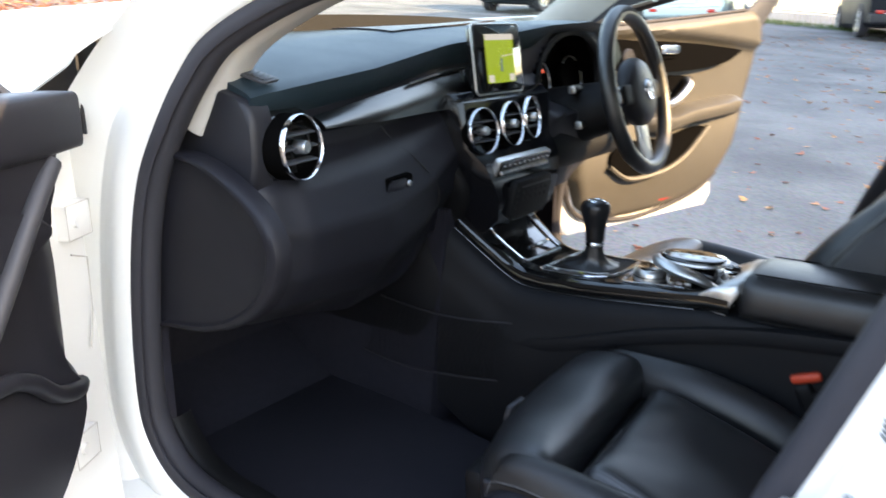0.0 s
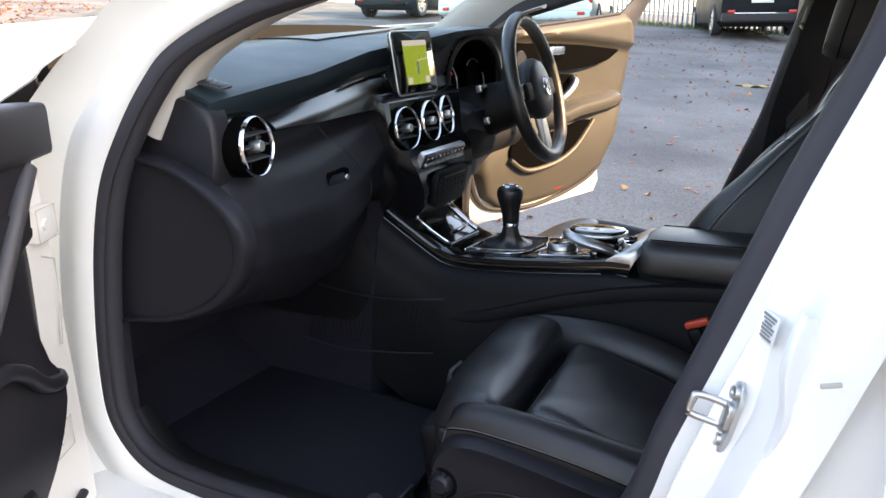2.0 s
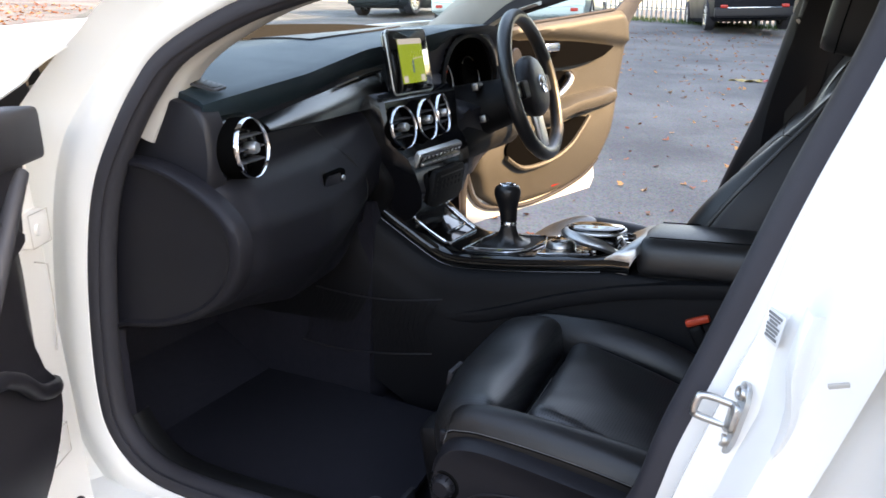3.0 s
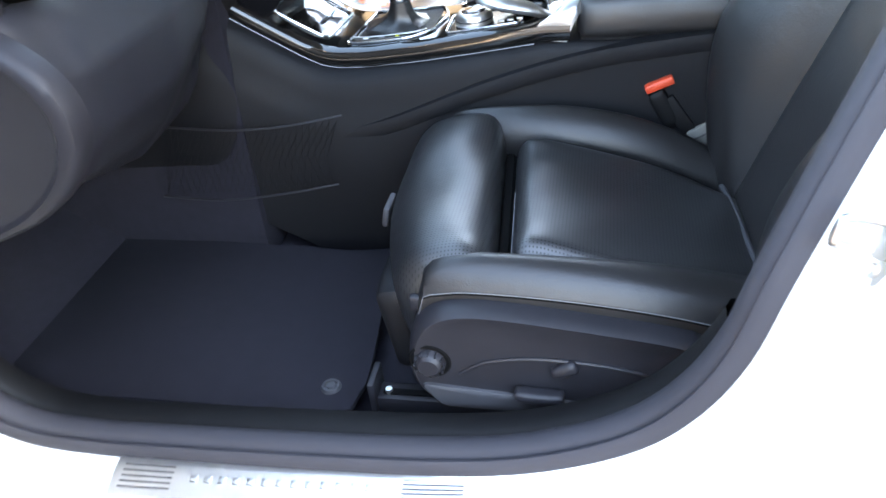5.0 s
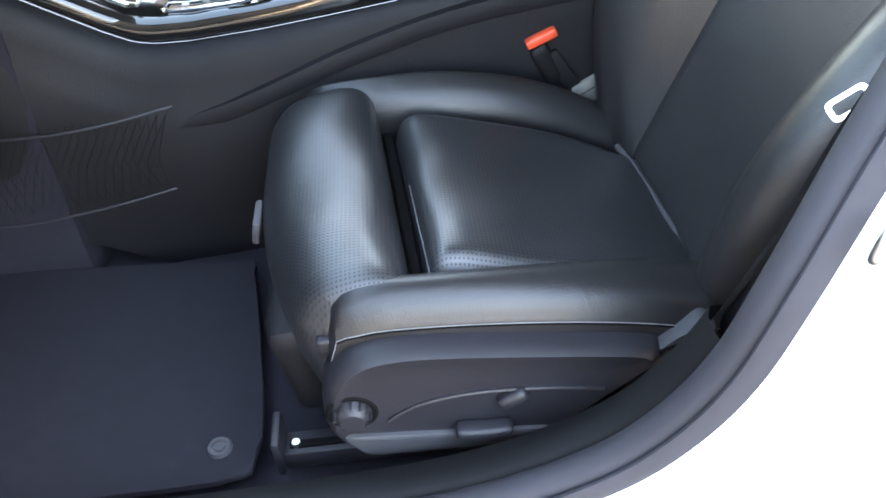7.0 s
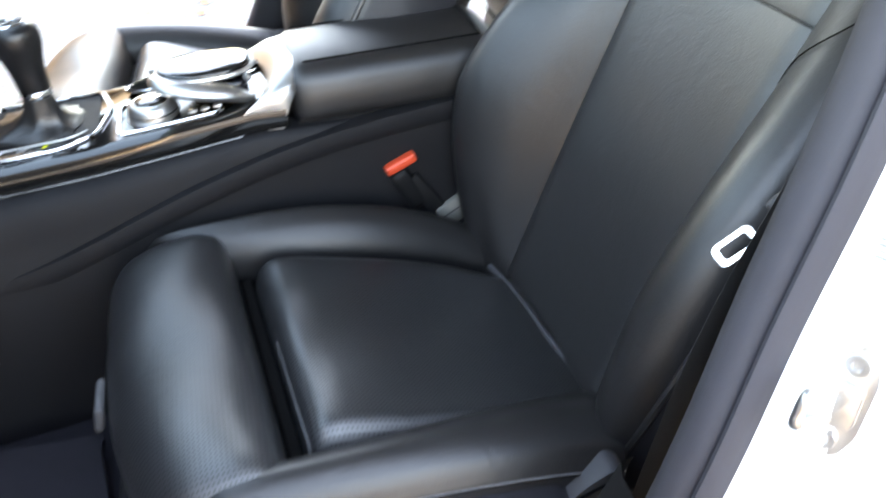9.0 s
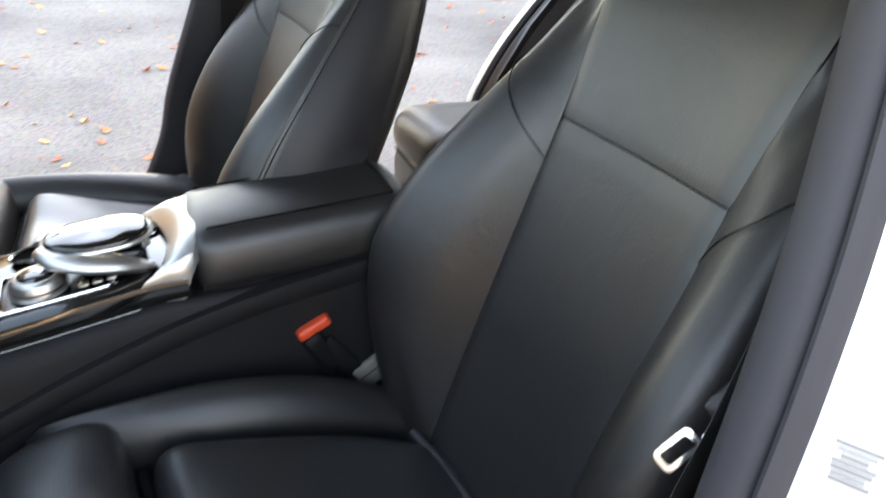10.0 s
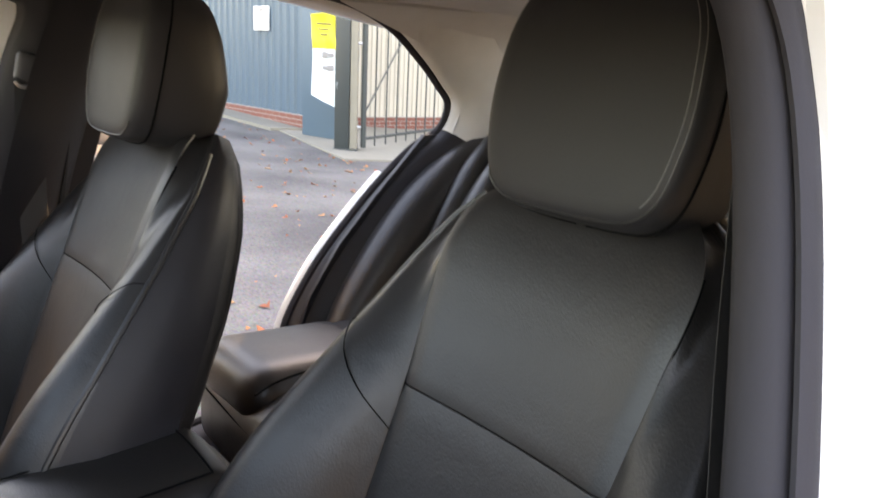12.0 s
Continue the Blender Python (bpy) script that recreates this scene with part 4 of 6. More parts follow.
RIM = ((.000, -.036), (.004, -.030), (.006, -.018), (.003, -.006), (-.004, -.001), (-.012, .0))
part("gloss_panel", loft([[Vector((x, CON_Y + s * (con_half(x) + a), con_top(x) + b)) for s, a, b in [(-1, a, b) for a, b in RIM] + [(1, a, b) for a, b in RIM[::-1]]] for x in xs]), PIANO, console, "gloss black console panel")
for s in (-1, 1):
    part("rim_line", tube([(x, CON_Y + s * (con_half(x) + .005), con_top(x) - .033) for x in np.linspace(-.70, -.18, 34)], .0012, 6), BRUSHED, console, "thin metallic rim line")


def outline(pts, r=.0022, up=.002, mat_=CHROME, name="chrome_outline", closed=True, per=4):
    line = smooth_line(pts, per, closed)
    return part(name, tube([on_con(p.x, p.y, up) for p in line], r, 6, closed), mat_, console)


def inset(u0, u1, x0, x1, up, nu=14, nv=8, thick=.003, dip=0.0):
    """A panel that follows the console top between two lines across and two along."""
    return sheet(lambda u, v: on_con(x0 + (x1 - x0) * u, u0 + (u1 - u0) * v, up - dip * math.sin(math.pi * u) * math.sin(math.pi * v)), nu, nv, thick)


# roll-top bin in the slope, its chrome frame and handle
BIN = [(-.652, -.064), (-.552, -.056), (-.545, .086), (-.648, .096)]
outline(soft_corners(BIN, .016), .0024, .0026, per=2)
part("bin_lid", inset(-.056, .086, -.644, -.556, .0008, 16, 10, .003, -.005), PIANO, console, "gloss black roll-top bin lid")
part("lid_handle", tube(smooth_line([on_con(-.575, -.010, .006), on_con(-.571, .015, .009), on_con(-.571, .05, .009), on_con(-.575, .074, .006)], 5), .0032, 8), CHROME, console, "chrome lid grip")
# gear well: chrome frame, strip of small keys along its near edge
WELL = [(-.512, -.066), (-.405, -.064), (-.362, -.040), (-.346, .030), (-.362, .094), (-.500, .102)]
outline(soft_corners(WELL, .014), .0026, .0024, per=2)
part("well_floor", inset(-.040, .092, -.500, -.362, .0006, 10, 8, .002), SIDE_LEATHER, console, "black gear well floor")
part("key_strip", inset(-.063, -.043, -.506, -.398, .0014, 10, 3, .003), PIANO, console, "gloss black key strip")
outline([(-.508, -.042), (-.45, -.041), (-.40, -.039), (-.375, -.026)], .0012, .0034, SATIN, "strip_line", False)
for i, (x, m_) in enumerate(((-.482, WHITE_MARK), (-.452, GREY_MARK), (-.424, SCREEN_MAP))):
    part("key_mark", bevelbox(.010 if m_ is not SCREEN_MAP else .005, .005, .0016, .0004, Matrix.Translation(on_con(x, -.053, .0052)) @ pose(0, 0, 0, 0, -2)), m_, console)
gear = thing("gear_lever", "black leather gear lever with chrome-ringed knob", "gear lever")
GX, GY = -.426, .006
rings = []
for a, b, k, z in ((.060, .058, 1.0, .7485), (.058, .056, 1.0, .7535), (.050, .046, .9, .757), (.036, .031, .5, .763), (.0265, .023, .25, .772), (.0225, .0195, .1, .780), (.0195, .0175, 0, .790), (.0180, .0165, 0, .800)):
    ring_ = []
    for q in range(40):
        t = 2 * math.pi * q / 40
        c, d = math.cos(t), math.sin(t)
        sq = 1 / max(abs(c), abs(d)) * k * .80 + (1 - k)
        wave = 1 + .045 * math.sin(7 * t + z * 90) * min(1, (z - .748) / .01) * (1 - max(0, (z - .79) / .02))
        ring_.append(Vector((GX + (-.014 * k) + a * c * max(1, sq) * wave, GY + .016 * k + b * d * max(1, sq) * wave, z)))
    rings.append(ring_)
part("gaiter", loft(rings), LEATHER, gear, "creased black leather gaiter")
part("collar", lathe([(.0175, .797), (.0195, .800), (.0195, .806), (.0175, .809)], pose(GX, GY, 0), 22), CHROME, gear, "chrome collar")
KN = pose(GX, GY, .807, 0, -3) @ Matrix.Diagonal((1.18, 1.12, .95, 1))
part("knob", lathe([(0, 0), (.0155, 0), (.0168, .004), (.0172, .016), (.0184, .030), (.0208, .044), (.0238, .056), (.0257, .066), (.0262, .075), (.0250, .083), (.0220, .0885), (.0165, .0915), (0, .0925)], KN, 30), KNOB, gear, "satin black knob")
part("cap_ring", lathe([(.0130, .0920), (.0146, .0936), (.0162, .0926), (.0168, .0910)], KN, 26), CHROME, gear, "chrome cap ring")
for a in (90, 210, 330):
    part("cap_mark", bevelbox(.011, .0018, .0010, .0003, KN @ pose(0, 0, .0928, 0, 0, a) @ pose(.0058, 0, 0)), CHROME, gear)
# controller well, dial, hand rest with touchpad, oval tray
outline(soft_corners([(-.334, -.062), (-.205, -.064), (-.196, .030), (-.334, .030)], .014), .0020, .0022, per=2)
part("controller_well", inset(-.056, .026, -.328, -.205, .0010, 10, 6, .002), STACK_BLACK, console)
DZ = con_top(-.288)
part("dial", lathe([(0, .021), (.024, .021), (.0275, .0200), (.0300, .0175), (.0320, .0135), (.0330, .0075), (.0335, .003), (.035, .002), (.035, 0), (0, 0)], pose(-.288, -.022, DZ + .001, 0, -3), 36), SATIN, console, "satin rotary controller")
part("dial_groove", lathe([(.0326, .0095), (.0336, .0085), (.0330, .0070)], pose(-.288, -.022, DZ + .001, 0, -3), 36), DARK_MARK, console)
part("dial_cap", lathe([(0, .0228), (.019, .0224), (.022, .0210), (.022, .020)], pose(-.288, -.022, DZ + .001, 0, -3), 28), PIANO, console, "gloss black dial cap")
PT = pose(-.214, -.004, .818, 0, -2, 0)
pad_shape = [(.062 * math.copysign(abs(math.cos(a)) ** .8, math.cos(a)), .043 * math.copysign(abs(math.sin(a)) ** .8, math.sin(a))) for a in (2 * math.pi * k / 36 for k in range(36))]
part("touchpad", loft([[PT @ Vector((x * k, y * k, z - .10 * x * x - .9 * y * y)) for x, y in pad_shape] for z, k in ((-.010, .94), (-.004, 1.0), (.001, .995), (.0035, .96), (.0045, .90), (.0050, .5), (.0050, .1))]), PIANO, console, "gloss black hand rest touchpad")
part("pad_rim", tube([PT @ Vector((x * 1.01, y * 1.01, -.004 - .10 * x * x - .9 * y * y)) for x, y in pad_shape], .0034, 8, True), SATIN, console, "satin touchpad rim")
for s in (-1, 1):
    wing = smooth_line([(-.280, .008 * s, .810), (-.264, .034 * s, .806), (-.225, .046 * s, .800), (-.190, .045 * s, .792), (-.168, .036 * s, .780), (-.158, .020 * s, .772)], 6)
    part("pad_arm", tube([(p.x, p.y - .004, p.z) for p in wing], [.007 + .012 * math.sin(math.pi * (i / 30) ** .8) for i in range(31)], 12, flat=.62), SATIN, console, "satin arm beneath the touchpad")
part("arm_web", rbox(.09, .06, .030, .012, 6, None, pose(-.205, -.004, .790, 0, 6)), STACK_BLACK, console)
oval = [(-.232 + .094 * math.cos(a), .072 + .030 * math.sin(a)) for a in (2 * math.pi * k / 32 for k in range(32))]
part("tray_recess", plate(oval, .004, .001, pose(-.232, 0, con_top(-.232) + .0015, 0, -5) @ pose(.232, 0, 0)), INSERT_AND_SHADE, console, "dark oval tray")
part("tray_ring", tube([on_con(x, y, .006) for x, y in oval], .0030, 8, True), CHROME, console, "chrome tray ring")
for i in range(3):
    part("side_button", bevelbox(.011, .009, .004, .0015, Matrix.Translation(on_con(-.238 + .016 * i, -.048, .0042))), SATIN, console, "small satin button")
# satin collar in front of the armrest, and the armrest
edge_o = smooth_line([(-.130, -.078, .757), (-.120, -.078, .784), (-.106, -.066, .806), (-.097, -.034, .820), (-.093, .014, .823), (-.097, .062, .820), (-.106, .094, .806), (-.120, .106, .784), (-.130, .106, .757)], 5)
edge_i = smooth_line([(-.182, -.078, .757), (-.170, -.078, .776), (-.152, -.062, .783), (-.140, -.030, .786), (-.135, .014, .786), (-.140, .058, .786), (-.152, .090, .783), (-.170, .106, .776), (-.182, .106, .757)], 5)
part("armrest_collar", loft([[o, o.lerp(i_, .3) + Vector((-.004, 0, .006)), o.lerp(i_, .7) + Vector((-.003, 0, .005)), i_, i_ + Vector((.006, 0, -.010)), o + Vector((.004, 0, -.014))] for o, i_ in zip(edge_o, edge_i)]), SATIN, console, "satin armrest collar")


def arm(x, y, z):
    k = max(0, min(1, (x + .16) / .30))
    top = max(0, z) / .04
    return x, y * (1 + .04 * k - .10 * top), z + .010 * k - .010 * (y / .09) ** 2


part("armrest", rbox(.30, .184, .078, .022, 14, arm, pose(.040, CON_Y, .787)), ARM_LEATHER, console, "black leather armrest lid")
part("armrest_lower", rbox(.30, .172, .07, .012, 6, None, pose(.044, CON_Y, .735)), COWL, console, "black armrest base")
for y in (-.052, .080):
    part("stitch_line", tube([(x, y, .8275 + .0115 * max(0, min(1, (x + .12) / .30)) - .010 * ((y - CON_Y) / .09) ** 2 - .0008) for x in np.linspace(-.088, .160, 14)], .0014, 5), SEAM_DARK, console)
part("stitch_line", tube([(.160, y, .8378 - .010 * ((y - CON_Y) / .09) ** 2 - .0006) for y in np.linspace(-.052, .080, 14)], .0014, 5), SEAM_DARK, console)
part("rear_cap", rbox(.05, .165, .12, .02, 6, None, pose(.195, CON_Y, .735)), PLASTIC, console)

# ---- seats ----
BACK_T = math.atan(.40)


def back_m(dx, yc):
    """Seat back's own frame: x across to the right, y forward, z up along the back."""
    up = Vector((math.sin(BACK_T), 0, math.cos(BACK_T)))
    fwd = Vector((-math.cos(BACK_T), 0, math.sin(BACK_T)))
    m = AX(Vector((0, 1, 0)), fwd, up)
    m.translation = (.168 + dx, yc, .520)
    return m


def half_w(w):
    return curve([(0, .225), (.1, .262), (.22, .283), (.36, .275), (.48, .248), (.58, .218), (.66, .186), (.72, .138), (.745, .08)], w)


HEAD_OUTLINE = [(0, -.122), (.054, -.121), (.090, -.115), (.113, -.095), (.125, -.058), (.130, -.018), (.128, .020), (.122, .056), (.107, .087), (.078, .109), (.040, .120), (0, .124),
                (-.040, .120), (-.078, .109), (-.107, .087), (-.122, .056), (-.128, .020), (-.130, -.018), (-.125, -.058), (-.113, -.095), (-.090, -.115), (-.054, -.121)]


def head_ring(y, k):
    """One outline of the head restraint at a depth; the back leans in towards the top."""
    out = []
    for p in smooth_line(HEAD_OUTLINE, 4, True):
        x, z = p.x * k * .94, .004 + (p.y - .004) * k
        out.append(Vector((x, y - (.06 * z * z / .13 if y > 0 else -.30 * max(0, z + .02)) - .25 * x * x * (1 if y > 0 else -.9), z)))
    return out


def head_pad(m):
    rows = [(-.092, .2), (-.092, .50), (-.088, .72), (-.076, .88), (-.052, .965), (-.010, 1.0), (.034, 1.0), (.047, .995), (.055, .975), (.0595, .94), (.0612, .89), (.0615, .80), (.0615, .5), (.0615, .2)]
    return loft([[m @ p for p in head_ring(y, k)] for y, k in rows])


THIGH_X = [(0, -.199), (.05, -.202), (.10, -.209), (.18, -.224), (.32, -.255), (.46, -.298), (.58, -.336), (.68, -.362), (.78, -.379), (.86, -.384), (.93, -.380), (1, -.368)]
THIGH_Z = [(0, .582), (.05, .614), (.10, .638), (.18, .653), (.32, .662), (.46, .660), (.58, .650), (.68, .632), (.78, .605), (.86, .572), (.93, .535), (1, .490)]
PANEL_X = [(0, -.183), (.04, -.180), (.08, -.172), (.13, -.156), (.30, -.110), (.55, -.02), (.80, .07), (1, .150)]
PANEL_Z = [(0, .582), (.04, .612), (.08, .632), (.13, .642), (.30, .635), (.55, .608), (.80, .577), (1, .541)]


def seat(name, label, dx, yc, out, group="front seats"):
    s = thing(name, label, "car seat", group)
    M = back_m(dx, yc)
    # cushion: x along the car, w outboard from the seat's middle line
    lift = .034 if out > 0 else 0.0
    C = pose(dx, yc, lift)
    at = lambda x, w, z: C @ Vector((x, out * w, z))  # noqa: E731

    def thigh(u, v):
        """Front cushion from the cross seam over the rolled front edge."""
        w = -.212 + .448 * u
        x, z = curve(THIGH_X, v), curve(THIGH_Z, v)
        ahead = max(0, min(1, (-.20 - x) / .17))
        side = max(0, abs(u - .5) * 2 - .80) / .20
        x += (.075 * (w - .02) - .008) * (1 - ahead)
        x += ahead * (.070 * max(0, (w + .06) / .30) ** 2 + .012 * max(0, (-w - .12) / .10) ** 2 + .016 * side ** 2)
        z += -.030 * side ** 2.2 - .007 * math.cos(min(1, abs(w - .01) / .19) * math.pi / 2) + .0025 * math.sin(w * 31 + 1) * math.sin(v * 9)
        return at(x, w * (1 - .05 * max(0, v - .62)), z)

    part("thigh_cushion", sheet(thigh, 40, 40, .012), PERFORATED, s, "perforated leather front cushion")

    def centre(u, v):
        x, z = curve(PANEL_X, v), curve(PANEL_Z, v)
        half = curve([(-.2, .166), (0, .158), (.15, .146)], x)
        w = .014 + half * (2 * u - 1)
        side = max(0, abs(2 * u - 1) - .84) / .16
        z += -.026 * side ** 2 - .008 * math.cos((2 * u - 1) * math.pi / 2) + .0018 * math.sin(w * 40 + x * 25)
        return at(x + .024 * u * max(0, v - .5) * 2 + (.075 * (w - .02) - .008) * (1 - v) ** 2, w, z)

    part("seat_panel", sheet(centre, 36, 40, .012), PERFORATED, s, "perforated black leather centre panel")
    for inner in (True, False):
        rings = []
        for i in range(29):
            t = i / 28
            if inner:   # low and narrow, running to a point at the front
                x = -.330 + .475 * t
                crest = curve([(0, .628), (.03, .644), (.10, .654), (.25, .661), (.42, .662), (.62, .647), (.80, .617), (1, .565)], t)
                wide = curve([(0, .10), (.04, .35), (.10, .55), (.25, .85), (.45, 1), (1, 1)], t)
                sec = ((-.158, -.060), (-.162, -.034), (-.176, -.014), (-.192, -.003), (-.203, .0), (-.212, -.006), (-.219, -.020), (-.221, -.045), (-.219, -.085), (-.205, -.12), (-.165, -.12))
                rings.append([at(x, -.219 + (w + .219) * wide, crest + z * curve([(0, .3), (.06, .8), (.15, 1), (1, 1)], t)) for w, z in sec])
            else:
                x = -.300 + .430 * t
                crest = curve([(0, .598), (.015, .622), (.04, .638), (.09, .650), (.18, .656), (.45, .650), (.75, .632), (1, .606)], t)
                span = curve([(0, 1), (.4, 1.05), (1, 1.55)], t)
                drop = curve([(0, .35), (.05, .8), (.12, 1), (1, 1)], t)
                sec = ((.176, -.055), (.180, -.030), (.192, -.012), (.206, -.002), (.219, .0), (.232, -.006), (.241, -.016), (.2465, -.026), (.2495, -.0325), (.2505, -.040), (.2495, -.066), (.246, -.092), (.225, -.10), (.18, -.10))
                rings.append([at(x + .012 * max(0, .08 - t) / .08 * (w - .176) / .07, .2505 - (.2505 - w) * (span if w < .22 else 1), max(.545, crest + z * drop)) for w, z in sec])
        part("bolster", loft([smooth_line(r, 3, True) for r in rings]), BOLSTER_LEATHER, s, "raised leather side bolster")
        if not inner:
            seam_ = [r[8] + Vector((0, out * .0006, .0004)) for r in rings[1:]]
            part("side_seam", tube([p + Vector((0, out * .0002, -.0022)) for p in seam_], .0013, 5), SEAM_DARK, s)
            part("stitching", tube([rings[0][11], rings[0][9]] + seam_, .00065, 5), STITCH, s, "pale stitching")
    part("cushion_seam", tube([at(-.199 + .075 * (w - .02), w, .588) for w in np.linspace(-.155, .185, 14)], .010, 6), SEAM_DARK, s)
    part("seam_stitch", tube([at(-.1865 + .075 * (w - .02), w, .6215 - .006 * math.cos((w - .014) / .16 * 1.57)) for w in np.linspace(.0, .172, 14)], .0006, 4), STITCH, s)
    part("rear_piping", tube([at(x, w, z) for x, w, z in ((.128, -.150, .541), (.138, -.10, .541), (.146, -.03, .538), (.153, .04, .536), (.160, .10, .536), (.166, .142, .538))], .0052, 8), TRIM_GREY, s, "raised piping along the cushion's rear")
    part("cushion_base", rbox(.44, .42, .10, .02, 6, None, C @ pose(-.06, out * .01, .472)), SIDE_LEATHER, s, "black cushion side")
    # outboard base trim with controls
    ow = .268
    prof = smooth_line([(-.306, .520), (-.298, .565), (-.276, .598), (-.240, .613), (-.18, .613), (-.06, .598), (.03, .584), (.060, .574), (.058, .558), (.02, .522), (-.03, .474), (-.052, .452), (-.10, .444), (-.25, .444), (-.285, .462), (-.303, .490)], 4, True)
    part("side_trim", loft([[at(-.13 + (p.x + .13) * k, ow + b, .53 + (p.y - .53) * k) for p in prof] for k, b in ((1.0, -.06), (1.0, -.018), (.985, -.004), (.96, .006), (.925, .012), (.90, .012), (.86, .010), (.4, .010))]), PLASTIC, s, "black plastic seat side trim")
    part("trim_swage", tube(smooth_line([at(x, ow + .0115, z) for x, z in ((-.235, .512), (-.200, .535), (-.14, .546), (-.06, .542), (.0, .530))], 5), .0025, 6), PLASTIC, s)
    cov = soft_corners([(.048, .526), (.080, .530), (.124, .588), (.106, .602), (.076, .586), (.050, .560)], .010)
    part("recliner_cover", loft([[at(.095 + (p.x - .095) * k, ow + b, .590 + (p.y - .590) * k) for p in cov] for k, b in ((1, -.05), (1, -.012), (.96, -.004), (.90, -.002), (.3, -.002))]), TRIM_GREY, s, "dark grey recliner cover")
    part("cover_joint", tube([at(.056, ow - .001, .566), at(.086, ow - .001, .578), at(.112, ow - .001, .588)], .0018, 5), SEAM_DARK, s)
    wr = part("adjuster_wheel", lathe([(0, .016), (.013, .016), (.0165, .013), (.019, .008), (.021, 0), (0, 0)], C @ pose(-.272, out * (ow + .008), .530, -90 * out), 22), PLASTIC, s, "round ribbed adjuster")
    part("adjuster_seat", lathe([(.021, .0), (.026, .002), (.029, -.001), (.027, -.004)], C @ pose(-.272, out * (ow + .010), .530, -90 * out), 22), SEAM_DARK, s)
    for k in range(12):
        a = k * math.pi / 6
        part("rib", bevelbox(.0028, .0028, .012, .001, C @ pose(-.272 + .0195 * math.cos(a), out * (ow + .015), .530 + .0195 * math.sin(a), 90)), PLASTIC, wr)
    strip = soft_corners([(-.292, .494), (-.052, .472), (-.082, .450), (-.265, .454)], .014)
    part("trim_strip", loft([[at(-.17 + (p.x + .17) * k, ow + b, .468 + (p.y - .468) * k) for p in strip] for k, b in ((1, .002), (1, .010), (.97, .0145), (.90, .0155), (.3, .0155))]), TRIM_GREY, s, "pale grey lower trim strip")
    part("lever", rbox(.064, .022, .017, .007, 6, lambda x, y, z: (x, y, z + 2 * x * x), C @ pose(-.132, out * (ow + .020), .490, 0, 3)), PLASTIC, s, "seat height lever")
    part("switch", rbox(.036, .018, .019, .008, 5, lambda x, y, z: (x, y, z * (1 + 8 * x)), C @ pose(-.100, out * (ow + .014), .534, 0, -25)), PLASTIC, s, "black tilt switch")
    part("rail", bevelbox(.50, .034, .030, .004, C @ pose(-.120, out * .232, .408 - lift)), PLASTIC, s, "dark seat rail")
    part("rail_groove", bevelbox(.48, .010, .004, .001, C @ pose(-.120, out * .236, .4245 - lift)), SEAM_DARK, s)
    part("rail_end", bevelbox(.010, .050, .062, .003, C @ pose(-.372, out * .232, .424 - lift)), PLASTIC, s, "upright rail end cap")
    part("rail_bolt", lathe([(0, .006), (.005, .006), (.006, 0), (0, 0)], C @ pose(-.352, out * .236, .424 - lift), 10), STEEL, s, "steel rail bolt")
    part("inner_rail", bevelbox(.50, .030, .030, .004, C @ pose(-.120, -out * .19, .408 - lift)), PLASTIC, s)
    for w in (-.19, .232):
        for x in (-.27, .05):
            part("lift_link", bevelbox(.034, .012, .10 + lift, .003, C @ pose(x, w * out, .440 - lift / 2, 0, 12)), PLASTIC, s)
    part("front_skirt", rbox(.05, .40, .15, .02, 8, None, C @ pose(-.335, 0, .505, 0, -8)), SIDE_LEATHER, s, "black skirt under the cushion front")
    part("front_tab", bevelbox(.010, .052, .034, .004, C @ pose(-.384, .012 * out, .590, 0, 12)), TRIM_GREY, s, "grey pull strap")
    part("thigh_slide", rbox(.020, .012, .024, .004, 5, None, C @ pose(-.292, out * .232, .590)), PLASTIC, s, "black slide of the front cushion")
    # back: panels, bolsters, shell
    def back_face(x, w):
        """Depth of the centre panels, from the joint to the rolled top."""
        edge = max(0, abs(x) - (.016 if x * out > 0 else 0) - curve([(0, .118), (.45, .118), (.58, .129), (.66, .131), (.70, .114), (.74, .06)], w)) / .012
        return .020 + .012 * (x / .13) ** 2 + .012 * math.sin(math.pi * min(1, w / .80)) - .006 * min(1, edge) - 1.1 * max(0, w - .60) ** 2 - 6 * max(0, w - .69) ** 2

    def back_panel(w0, w1):
        def f(u, v):
            w = w0 + (w1 - w0) * v
            hw = curve([(0, .131), (.45, .131), (.58, .142), (.66, .145), (.70, .128), (.75, .075)], w)
            x = hw * (2 * u - 1) + out * .016 * (u if out > 0 else 1 - u)
            rim = min(v, 1 - v) * (w1 - w0)
            return M @ Vector((x, back_face(x, w) - .0012 * max(0, 1 - rim / .005), w))
        return sheet(f, 24, 30, .003)

    part("lower_back_panel", back_panel(.01, .473), BACK_LEATHER, s, "black leather lower back panel")
    part("upper_back_panel", back_panel(.475, .75), BACK_LEATHER, s, "black leather upper back panel")
    for q in (-1, 1):
        rings = []
        for i in range(25):
            w = -.02 + .755 * i / 24
            inb = 1.0 if q == -out else 0.0
            h = half_w(max(0, w)) + .010 * inb * max(0, 1 - abs(w - .25) / .3)
            f = curve([(-.02, .04), (.08, .090), (.2, .125), (.32, .118), (.43, .088), (.54, .052), (.64, .014), (.735, -.03)], w) + .026 * inb * max(0, 1 - abs(w - .24) / .30)
            b = (-.085 if out < 0 else lerp([(0, -.030), (.20, -.045), (.35, -.062), (.50, -.082)], w)) + (0 if w < .6 else .02 * (w - .6) / .13)
            e = curve([(-.02, .128), (.45, .128), (.58, .139), (.66, .142), (.70, .124), (.735, .065)], w)
            e += .016 if q == out else 0
            d0 = back_face(q * e, max(.01, w)) - .004
